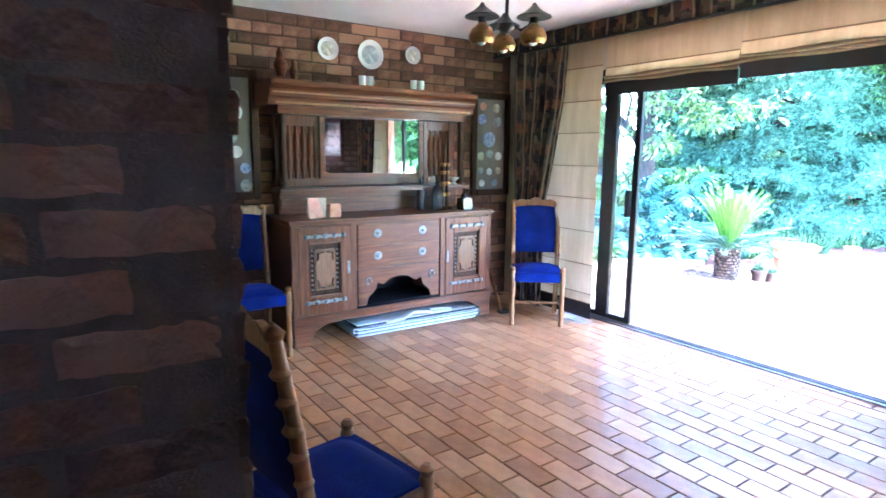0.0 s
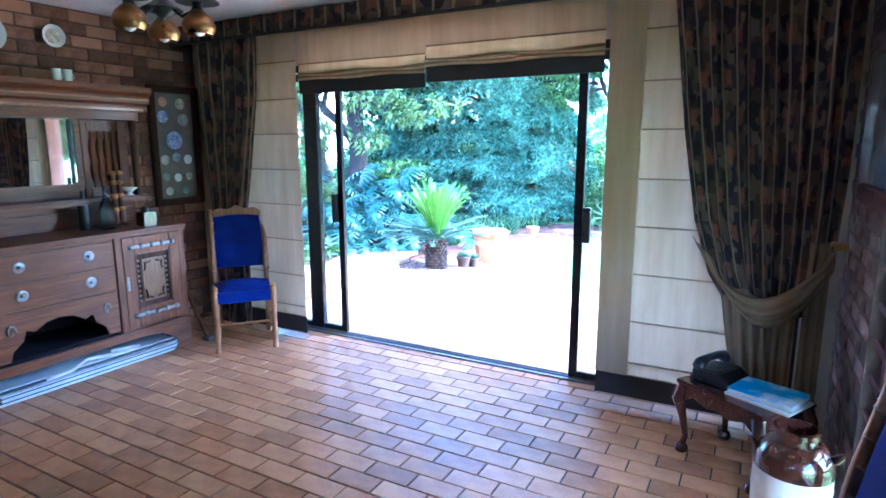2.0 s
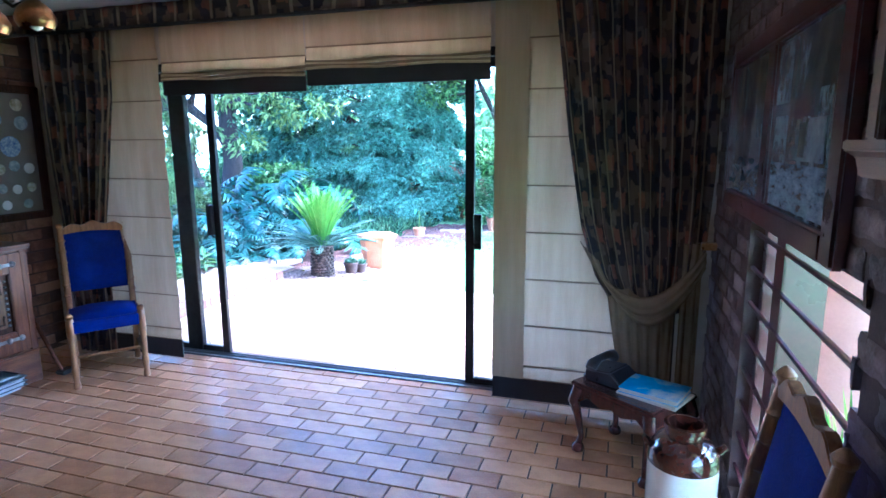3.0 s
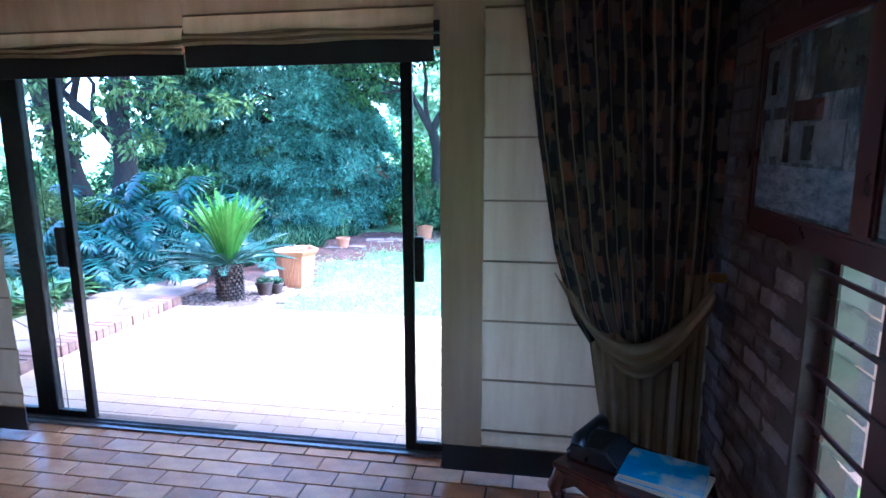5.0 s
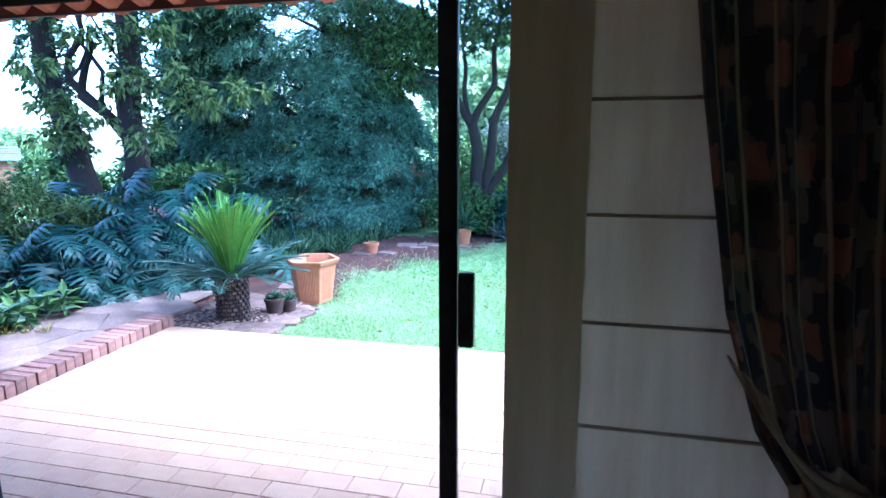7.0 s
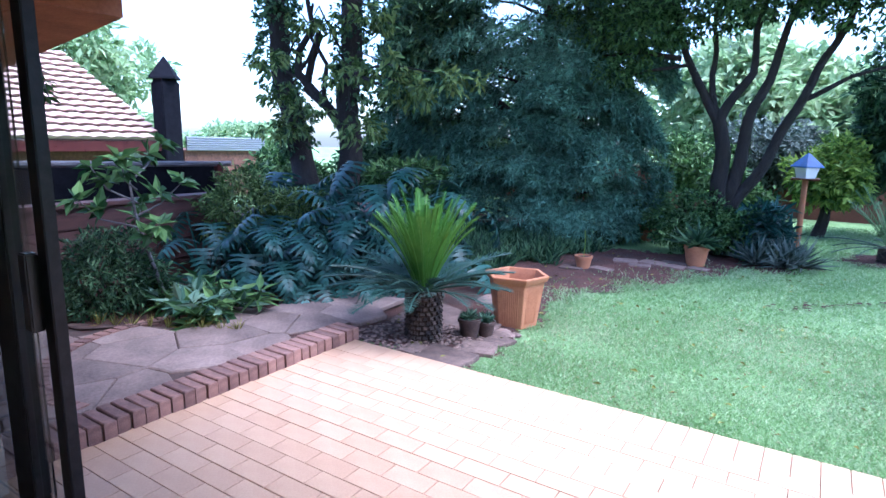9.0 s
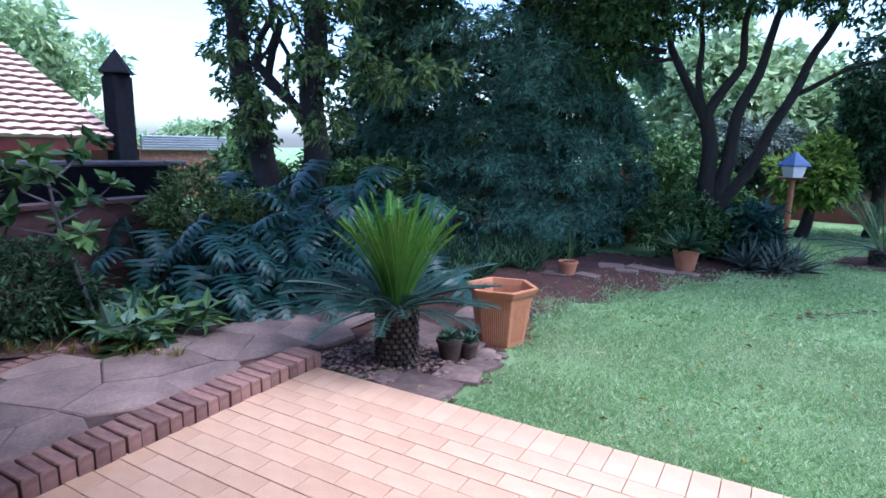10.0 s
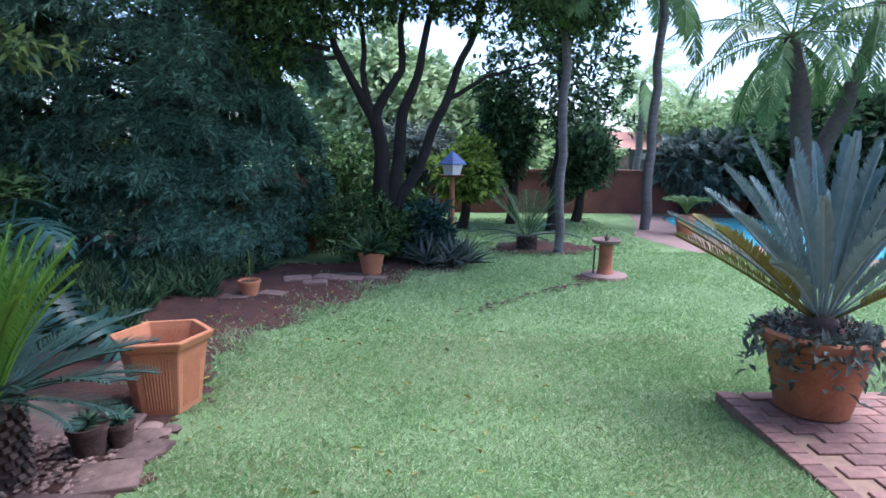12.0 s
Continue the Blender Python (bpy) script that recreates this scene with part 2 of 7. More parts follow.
leafy("leaf_grey", (0.05, 0.075, 0.06), (0.20, 0.24, 0.21), (0.11, 0.15, 0.125))
leafy("leaf_philo", (0.007, 0.03, 0.023), (0.05, 0.125, 0.105), (0.018, 0.06, 0.048), 0.1, 0.36, 0.3)
leafy("leaf_yellow", (0.05, 0.09, 0.022), (0.22, 0.29, 0.085), (0.12, 0.18, 0.05), 0.25, 0.5)
leafy("frond_green", (0.035, 0.12, 0.015), (0.18, 0.34, 0.05), (0.09, 0.22, 0.028), 0.25, 0.4)
leafy("frond_dark", (0.01, 0.03, 0.022), (0.05, 0.10, 0.08), (0.022, 0.055, 0.042), 0.1, 0.45)
leafy("frond_blue", (0.08, 0.14, 0.13), (0.23, 0.32, 0.31), (0.15, 0.225, 0.215), 0.1, 0.45, 0.5)
leafy("frond_old", (0.12, 0.11, 0.02), (0.28, 0.26, 0.06), (0.2, 0.18, 0.04), 0.15, 0.5)
leafy("succulent", (0.05, 0.11, 0.07), (0.2, 0.3, 0.2), (0.11, 0.19, 0.12), 0.1, 0.5)


def curtain_cloth():
    """Dark patchwork print: squares of navy, taupe and brown with salmon blots and cream lines."""
    m = bpy.data.materials.new("printed_curtain")
    m.use_nodes = True
    nt = m.node_tree
    link = nt.links.new
    p = nt.nodes["Principled BSDF"]
    uv = nt.nodes.new("ShaderNodeTexCoord")
    patch = node(nt, "ShaderNodeTexVoronoi", Scale=15.0, Randomness=0.85)
    patch.distance = "CHEBYCHEV"
    link(uv.outputs["UV"], patch.inputs["Vector"])
    tone = nt.nodes.new("ShaderNodeSeparateColor")
    link(patch.outputs["Color"], tone.inputs[0])
    br = nt.nodes.new("ShaderNodeValToRGB")
    br.color_ramp.interpolation = "CONSTANT"
    for k, (at_, c) in enumerate(((0.0, (0.03, 0.026, 0.032)), (0.3, (0.075, 0.052, 0.042)), (0.55, (0.12, 0.085, 0.066)), (0.78, (0.042, 0.04, 0.05)), (0.9, (0.155, 0.115, 0.09)))):
        e = br.color_ramp.elements[k] if k < 2 else br.color_ramp.elements.new(at_)
        e.position, e.color = at_, (*c, 1)
    link(tone.outputs[0], br.inputs[0])

    def calc(op, a, b):
        n = nt.nodes.new("ShaderNodeMath")
        n.operation = op
        for slot, val in ((0, a), (1, b)):
            if isinstance(val, (int, float)):
                n.inputs[slot].default_value = val
            else:
                link(val, n.inputs[slot])
        return n.outputs[0]

    warp = node(nt, "ShaderNodeTexNoise", Scale=26.0)
    link(uv.outputs["UV"], warp.inputs["Vector"])
    xyz = nt.nodes.new("ShaderNodeSeparateXYZ")
    link(uv.outputs["UV"], xyz.inputs[0])
    row = calc("DIVIDE", xyz.outputs[1], 0.195)
    shift = calc("MULTIPLY", calc("MODULO", calc("FLOOR", row, 0.0), 2.0), 0.5)
    fu = calc("SUBTRACT", calc("FRACT", calc("ADD", calc("DIVIDE", xyz.outputs[0], 0.27), shift), 0.0), 0.5)
    fv = calc("SUBTRACT", calc("FRACT", row, 0.0), 0.5)
    far = calc("MAXIMUM", calc("MULTIPLY", calc("ABSOLUTE", fu, 0.0), 0.27), calc("MULTIPLY", calc("ABSOLUTE", fv, 0.0), 0.195))
    blot = calc("LESS_THAN", calc("ADD", far, calc("MULTIPLY", calc("SUBTRACT", warp.outputs["Fac"], 0.5), 0.06)), 0.04)
    both = nt.nodes.new("ShaderNodeMath")
    both.operation = "MULTIPLY"
    both.inputs[1].default_value = 0.5
    link(blot, both.inputs[0])
    mix = nt.nodes.new("ShaderNodeMix")
    mix.data_type = "RGBA"
    link(both.outputs[0], mix.inputs["Factor"])
    link(br.outputs["Color"], mix.inputs["A"])
    mix.inputs["B"].default_value = (0.33, 0.125, 0.075, 1)
    wave = node(nt, "ShaderNodeTexWave", Scale=2.2, Distortion=1.5)
    link(uv.outputs["UV"], wave.inputs["Vector"])
    dots = nt.nodes.new("ShaderNodeMath")
    dots.operation = "GREATER_THAN"
    dots.inputs[1].default_value = 0.95
    link(wave.outputs["Fac"], dots.inputs[0])
    mix2 = nt.nodes.new("ShaderNodeMix")
    mix2.data_type = "RGBA"
    link(dots.outputs[0], mix2.inputs["Factor"])
    link(mix.outputs["Result"], mix2.inputs["A"])
    mix2.inputs["B"].default_value = (0.27, 0.195, 0.125, 1)
    link(mix2.outputs["Result"], p.inputs["Base Color"])
    p.inputs["Roughness"].default_value = 0.9
    p.inputs["Specular IOR Level"].default_value = 0.15
    weave = node(nt, "ShaderNodeTexNoise", Scale=300.0)
    link(uv.outputs["UV"], weave.inputs["Vector"])
    b = node(nt, "ShaderNodeBump", Strength=0.15, Distance=0.002)
    link(weave.outputs["Fac"], b.inputs["Height"])
    link(b.outputs[0], p.inputs["Normal"])
    return m


M["curtain"] = curtain_cloth()


def mirror_glass():
    m = bpy.data.materials.new("mirror")
    m.use_nodes = True
    p = m.node_tree.nodes["Principled BSDF"]
    p.inputs["Base Color"].default_value = (0.72, 0.74, 0.74, 1)
    p.inputs["Metallic"].default_value, p.inputs["Roughness"].default_value = 1.0, 0.015
    return m


M["mirror"] = mirror_glass()


def pool_water():
    m = bpy.data.materials.new("pool_water")
    m.use_nodes = True
    nt = m.node_tree
    p = nt.nodes["Principled BSDF"]
    p.inputs["Base Color"].default_value = (0.12, 0.5, 0.58, 1)
    p.inputs["Roughness"].default_value = 0.06
    w = node(nt, "ShaderNodeTexNoise", Scale=3.0, Detail=3.0)
    b = node(nt, "ShaderNodeBump", Strength=0.15, Distance=0.03)
    nt.links.new(w.outputs["Fac"], b.inputs["Height"])
    nt.links.new(b.outputs[0], p.inputs["Normal"])
    return m


M["water"] = pool_water()


# ---- mesh helpers ----
class Geo:
    """Collects vertices and faces of one mesh."""

    def __init__(self):
        self.v, self.f = [], []

    def add(self, verts, faces, m=None):
        n = len(self.v)
        self.v += [tuple(m @ Vector(p)) for p in verts] if m is not None else [tuple(p) for p in verts]
        self.f += [tuple(i + n for i in f) for f in faces]
        return self

    def box(self, x0, x1, y0, y1, z0, z1, m=None):
        v = [(x, y, z) for z in (z0, z1) for y in (y0, y1) for x in (x0, x1)]
        return self.add(v, [(0, 2, 3, 1), (4, 5, 7, 6), (0, 1, 5, 4), (2, 6, 7, 3), (0, 4, 6, 2), (1, 3, 7, 5)], m)

    def lathe(self, profile, sides=16, m=None, cap=True):
        """profile: (radius, height) pairs from the bottom up."""
        v, f, k = [], [], len(profile)
        for r, z in profile:
            v += [(r * math.cos(2 * math.pi * i / sides), r * math.sin(2 * math.pi * i / sides), z) for i in range(sides)]
        for j in range(k - 1):
            for i in range(sides):
                a, b = j * sides + i, j * sides + (i + 1) % sides
                f.append((a, b, b + sides, a + sides))
        if cap:
            f.append(tuple(reversed(range(sides))))
            f.append(tuple((k - 1) * sides + i for i in range(sides)))
        return self.add(v, f, m)

    def tube(self, pts, radii, sides=8, cap=True):
        v, f = [], []
        pts = [Vector(p) for p in pts]
        side = None
        for i, p in enumerate(pts):
            d = (pts[min(i + 1, len(pts) - 1)] - pts[max(i - 1, 0)]).normalized()
            if side is None:
                side = d.cross(Vector((0.3, 0.2, 0.9))).normalized()
            side = (side - d * side.dot(d)).normalized()
            up = d.cross(side)
            r = radii[i] if isinstance(radii, (list, tuple)) else radii
            v += [tuple(p + r * (math.cos(2 * math.pi * k / sides) * side + math.sin(2 * math.pi * k / sides) * up)) for k in range(sides)]
        for j in range(len(pts) - 1):
            for i in range(sides):
                a, b = j * sides + i, j * sides + (i + 1) % sides
                f.append((a, b, b + sides, a + sides))
        if cap:
            f.append(tuple(reversed(range(sides))))
            f.append(tuple((len(pts) - 1) * sides + i for i in range(sides)))
        return self.add(v, f)

    def prism(self, outline, y0, y1, m=None):
        """An outline in x and z, drawn out along y."""
        k = len(outline)
        v = [(x, y0, z) for x, z in outline] + [(x, y1, z) for x, z in outline]
        f = [tuple(range(k)), tuple(reversed(range(k, 2 * k)))]
        f += [(i, i + k, (i + 1) % k + k, (i + 1) % k) for i in range(k)]
        return self.add(v, f, m)

    def mesh(self, name, mat, bevel=0.0, smooth=False):
        me = bpy.data.meshes.new(name)
        me.from_pydata(self.v, [], self.f)
        bm = bmesh.new()
        bm.from_mesh(me)
        bmesh.ops.recalc_face_normals(bm, faces=bm.faces)
        if bevel:
            edges = [e for e in bm.edges if len(e.link_faces) == 2 and e.calc_face_angle(0) > 0.6]
            bmesh.ops.bevel(bm, geom=edges, offset=bevel, segments=2, affect="EDGES", clamp_overlap=True)
        if smooth:
            for f in bm.faces:
                f.smooth = True
            for e in bm.edges:
                if len(e.link_faces) == 2 and e.calc_face_angle(0) > 0.7:
                    e.smooth = False
        bm.to_mesh(me)
        bm.free()
        me.materials.append(mat)
        return me


def thing(name, label, category, group="", kind="", at=(0, 0, 0), rz=0.0):
    ob = new(name)
    ob.matrix_world = pose(*at, 0, 0, rz)
    return tagged(ob, label, category, group, kind)


def part(name, geo, mat, parent, label="", bevel=0.0, smooth=False):
    ob = new(name, geo.mesh(name, mat, bevel, smooth))
    ob.parent = parent
    return tagged(ob, label)


def solo(name, geo, mat, label="", category="", kind="", group="", bevel=0.0, smooth=False):
    return tagged(new(name, geo.mesh(name, mat, bevel, smooth)), label, category, group, kind)


def piece(name, me, parent, loc, rz=0.0):
    ob = new(name, me)
    ob.parent = parent
    ob.location = loc
    ob.rotation_euler = (0, 0, rz)
    return ob


def raw(name, v, f, mat, parent=None, label="", smooth=False):
    """A mesh straight from arrays, for leaves and the like."""
    me = bpy.data.meshes.new(name)
    me.from_pydata(v, [], f)
    if smooth:
        me.shade_smooth()
    me.materials.append(mat)
    ob = new(name, me)
    if parent:
        ob.parent = parent
    return tagged(ob, label)


# ---- leaves ----
rng = np.random.default_rng(7)


def unit(a):
    return a / np.maximum(np.linalg.norm(a, axis=-1, keepdims=True), 1e-9)


def blades(base, way, length, width, fold=0.25):
    """Diamond leaves with a folded middle, from arrays of base points and directions."""
    n = len(base)
    way = unit(way)
    ref = rng.normal(size=(n, 3)) * 0.5 + (0, 0, 1)
    side = unit(np.cross(way, ref))
    up = np.cross(side, way)
    length, width = np.broadcast_to(length, n)[:, None], np.broadcast_to(width, n)[:, None]
    mid = base + way * length * 0.45
    v = np.stack([base, mid + side * width / 2 + up * width * fold, base + way * length - up * length * 0.08, mid - side * width / 2 + up * width * fold], 1).reshape(-1, 3)
    i = np.arange(n)[:, None] * 4
    f = np.concatenate([i + [0, 1, 2], i + [0, 2, 3]])
    return v, f


def foliage(name, parent, mat, blobs, count, length, width, sprays=6, droop=0.5, spread=0.8, hollow=0.55, gap=0.0, label=""):
    """Sprays of leaves near the surface of blobs (centre, radii), thinned by noise so that gaps and an uneven outline stay."""
    vol = np.array([r[0] * r[1] + r[1] * r[2] + r[0] * r[2] for _, r in blobs])
    share = rng.choice(len(blobs), count, p=vol / vol.sum())
    c = np.array([b[0] for b in blobs], float)[share]
    r = np.array([b[1] for b in blobs], float)[share]
    d = unit(rng.normal(size=(count, 3)))
    lump = 1 + 0.16 * np.sin(d[:, 0] * 7 + share) * np.sin(d[:, 1] * 6 + 1) + 0.13 * np.sin(d[:, 2] * 9 + share * 2) + 0.1 * np.sin(d[:, 0] * 15 + d[:, 1] * 13)
    p = c + d * r * (lump * (hollow + (1 - hollow) * rng.random(count) ** 0.5))[:, None]
    if gap:
        keep = np.sin(p[:, 0] * 2.3 + 1) * np.sin(p[:, 1] * 2.1) + np.sin(p[:, 2] * 2.7 + p[:, 0]) * 0.8 > -gap
        p, d = p[keep], d[keep]
    n = len(p)
    way = np.repeat(d, sprays, 0) * 0.7 + rng.normal(size=(n * sprays, 3)) * spread + (0, 0, -droop)
    base = np.repeat(p, sprays, 0) + rng.normal(size=(n * sprays, 3)) * length * 0.25
    s = rng.uniform(0.65, 1.25, n * sprays)
    v, f = blades(base, way, length * s, width * s)
    return raw(name, v, f.tolist(), mat, parent, label)


def frond(name, parent, mat, base, az, el, length, curl, pairs, leaflet, width, vee=0.5, lean=0.6, stem=0.012, start=0.12, taper=True, label="", droop=0.0):
    """One pinnate leaf: a curved midrib with leaflets in pairs. az, el in degrees; curl: degrees it bends down over its length."""
    t = np.linspace(0, 1, pairs + 1)
    a = np.radians(el - curl * t ** 1.5)
    h = np.array([math.cos(radians(az)), math.sin(radians(az)), 0.0])
    tang = np.cos(a)[:, None] * h + np.sin(a)[:, None] * np.array([0, 0, 1.0])
    pts = np.array(base) + np.concatenate([[[0, 0, 0]], np.cumsum((tang[:-1] + tang[1:]) / 2 * length / pairs, 0)])
    side = np.cross(h, (0, 0, 1.0))
    use = t >= start
    shape = np.sin(np.pi * np.clip((t - start * 0.5) / (1.02 - start * 0.5), 0, 1)) ** 0.5 if taper else np.ones_like(t)
    vs, fs, n = [], [], 0
    for sgn in (1, -1):
        b = pts[use]
        nrm = np.cross(side, tang[use]) * -1
        nrm = nrm * np.sign(nrm[:, 2:3] + 1e-6)
        way = sgn * side * (1 - lean * 0.5) + tang[use] * lean + nrm * vee + (0, 0, -droop)
        way = unit(way + rng.normal(size=way.shape) * 0.05)
        ln = (leaflet * shape[use] * rng.uniform(0.9, 1.08, use.sum()))[:, None]
        across = unit(np.cross(way, nrm)) * width / 2
        m1 = b + way * ln * 0.5
        v = np.stack([b - across * 0.5, b + across * 0.5, m1 + across, m1 - across, b + way * ln - np.array([0, 0, 0.06]) * ln], 1).reshape(-1, 3)
        i = np.arange(len(b))[:, None] * 5 + n
        fs += (i + [0, 1, 2]).tolist() + (i + [0, 2, 3]).tolist() + (i + [3, 2, 4]).tolist()
        fs += (i[:-1] + [0, 1, 5]).tolist()
        if sgn < 0:
            fs.append((0, 1, n))
        vs.append(v)
        n += len(v)
    g = Geo().tube([tuple(p) for p in pts[:: max(1, pairs // 8)]] + [tuple(pts[-1])], stem, 4, False)
    fs += [tuple(i + n for i in f) for f in g.f]
    vs.append(np.array(g.v))
    return raw(name, np.concatenate(vs), fs, mat, parent, label)


def whorls(name, parent, mat, centres, axes, leaves, length, width, open_angle=62, label="", droop=0.25):
    """Rosettes of narrow leaves: each fans round its axis at about the opening angle."""
    n = len(centres)
    ax = unit(np.asarray(axes, float))
    s1 = unit(np.cross(ax, rng.normal(size=(n, 3))))
    s2 = np.cross(ax, s1)
    ph = rng.uniform(0, 2 * np.pi, (n, 1)) + np.arange(leaves)[None, :] * 2.399
    th = np.radians(open_angle + rng.normal(size=(n, leaves)) * 18)
    way = ax[:, None] * np.cos(th)[..., None] + (s1[:, None] * np.cos(ph)[..., None] + s2[:, None] * np.sin(ph)[..., None]) * np.sin(th)[..., None]
    way = way.reshape(-1, 3) + (0, 0, -droop)
    base = np.repeat(np.asarray(centres, float), leaves, 0) - np.repeat(ax, leaves, 0) * rng.uniform(0, 0.06, n * leaves)[:, None]
    v, f = blades(base, way, length * rng.uniform(0.7, 1.2, n * leaves), width, 0.15)
    return raw(name, v, f.tolist(), mat, parent, label)


# ---- setting: the room ----
CEIL = 2.47
WEST, EAST, SOUTH = -1.12, 3.66, -5.2
floor = solo("floor", Geo().box(WEST - 0.1, EAST + 0.1, SOUTH, 0.0, -0.15, -0.008), M["grout"], "terracotta quarry tile floor in running bond", "floor", "structure")
ceiling = solo("ceiling", Geo().box(WEST - 0.2, EAST + 0.2, SOUTH - 0.2, 0.25, CEIL, CEIL + 0.12), M["ceiling"], "plain white painted ceiling", "ceiling", "structure")
wall_west = solo("wall_west", Geo().box(WEST - 0.2, WEST - 0.008, SOUTH, 0.0, -0.1, CEIL), M["mortar"], "brown face brick wall behind the sideboard", "wall", "structure")
# The back wall is cut open for the added fill window.
wall_south = solo("wall_south", Geo().box(WEST - 0.2, 2.85, SOUTH - 0.2, SOUTH, -0.1, CEIL).box(3.3, EAST + 0.2, SOUTH - 0.2, SOUTH, -0.1, CEIL).box(2.85, 3.3, SOUTH - 0.2, SOUTH, -0.1, 1.5).box(2.85, 3.3, SOUTH - 0.2, SOUTH, 1.95, CEIL), M["plaster"], "plain plastered back wall", "wall", "structure")
WX0, WX1, HEAD = -0.62, 3.5, 2.12
wall_north = solo("wall_north", Geo().box(WEST - 0.2, WX0, 0.0, 0.25, -0.1, CEIL).box(WX1, EAST + 0.2, 0.0, 0.25, -0.1, CEIL).box(WX0, WX1, 0.0, 0.25, HEAD, CEIL),
                  M["plaster"], "garden wall with a wide glazed opening", "wall", "structure")
WY0, WY1, WZ0, WZ1 = -2.11, -0.92, 0.12, 1.28
wall_east = solo("wall_east", Geo().box(EAST + 0.008, EAST + 0.2, SOUTH, WY0, -0.1, CEIL).box(EAST + 0.008, EAST + 0.2, WY1, 0.0, -0.1, CEIL)
                 .box(EAST + 0.008, EAST + 0.2, WY0, WY1, -0.1, WZ0).box(EAST + 0.008, EAST + 0.2, WY0, WY1, WZ1, CEIL),
                 M["mortar"], "washed grey-brown brick wall with a low louvred window", "wall", "structure")
PX, PY = 2.5, -3.66
wall_pier = solo("wall_pier", Geo().box(PX - 0.22, PX - 0.008, SOUTH, PY - 0.008, 0.0, CEIL), M["mortar"], "dark rough brick end of a dividing wall", "wall", "structure")

# ---- glazed sliding door ----
door = thing("door_1", "dark aluminium sliding door standing wide open to the patio", "sliding door", kind="structure")
part("door_frame", Geo().box(WX0, WX0 + 0.05, 0.0, 0.1, 0, HEAD).box(WX1 - 0.05, WX1, 0.0, 0.1, 0, HEAD).box(WX0 + 0.05, WX1 - 0.05, 0.0, 0.1, HEAD - 0.05, HEAD)
     .box(0.04, 0.17, 0.055, 0.11, 0.025, HEAD - 0.05), M["alu"], door, bevel=0.004)
part("door_track", Geo().box(WX0, WX1, 0.0, 0.022, -0.03, 0.012).box(WX0, WX1, 0.022, 0.1, -0.03, 0.004).box(WX0, WX1, 0.04, 0.046, 0.004, 0.02).box(WX0, WX1, 0.075, 0.081, 0.004, 0.02),
     M["track"], door, "ribbed aluminium floor track", bevel=0.0015)


def leaf(x0, x1, y, handle_x, side):
    f = part("sliding_leaf", Geo().box(x0, x0 + 0.055, y, y + 0.035, 0.022, HEAD - 0.055).box(x1 - 0.055, x1, y, y + 0.035, 0.022, HEAD - 0.055)
             .box(x0 + 0.055, x1 - 0.055, y, y + 0.035, 0.022, 0.062).box(x0 + 0.055, x1 - 0.055, y, y + 0.035, HEAD - 0.11, HEAD - 0.055), M["alu"], door, bevel=0.003)
    g = part("pane", Geo().box(x0 + 0.055, x1 - 0.055, y + 0.014, y + 0.02, 0.062, HEAD - 0.11), M["glass"], f, "clear glass pane")
    g.visible_shadow = False
    part("handle", Geo().box(handle_x, handle_x + side * 0.045, y - 0.035, y, 0.92, 1.14), M["plastic"], f, "black pull handle", bevel=0.004)


leaf(WX0 + 0.05, 0.405, 0.062, 0.36, -1)
leaf(2.25, WX1 - 0.05, 0.024, 2.315, 1)
for a, b in ((WX0 + 0.05, 0.2), (2.4, WX1 - 0.05)):
    p = part("fixed_pane", Geo().box(a, b, 0.1, 0.106, 0.03, HEAD - 0.05), M["glass"], door, "fixed glass side light")
    p.visible_shadow = False

# ---- low louvred window in the east wall ----
window = thing("window_1", "red-brown timber window with glass louvres and slim bars", "window", kind="structure")
part("window_frame", Geo().box(EAST + 0.06, EAST + 0.14, WY1 - 0.05, WY1, WZ0, WZ1).box(EAST + 0.03, EAST + 0.16, -1.36, -1.24, WZ0, WZ1).box(EAST + 0.06, EAST + 0.14, WY0, WY1 - 0.05, WZ0, WZ0 + 0.05), M["redframe"], window, bevel=0.004)
for k in range(8):
    z = WZ0 + 0.1 + k * 0.142
    part("bar", Geo().box(EAST + 0.02, EAST + 0.034, WY0, WY1, z, z + 0.014), M["redframe"], window, bevel=0.002)
    gl = part("louvre", Geo().box(-0.06, 0.06, -0.15, 0.15, -0.003, 0.003, pose(EAST + 0.1, -1.09, z + 0.05, 0, 38, 0)), M["glass"], window)
    gl.visible_shadow = False

# Added, unseen window: lets fill daylight onto the pier from behind.
fill_opening = thing("fill_window", "added unseen window that lights the brick pier", "window", kind="structure")
part("window_frame", Geo().box(2.85, 2.88, SOUTH - 0.14, SOUTH - 0.08, 1.5, 1.95).box(3.27, 3.3, SOUTH - 0.14, SOUTH - 0.08, 1.5, 1.95).box(2.88, 3.27, SOUTH - 0.14, SOUTH - 0.08, 1.5, 1.53).box(2.88, 3.27, SOUTH - 0.14, SOUTH - 0.08, 1.92, 1.95), M["alu"], fill_opening)
wp = part("pane", Geo().box(2.88, 3.27, SOUTH - 0.115, SOUTH - 0.109, 1.53, 1.92), M["glass"], fill_opening)
wp.visible_shadow = False

# ---- roman blinds, curtains and pelmet ----
BY = -0.135


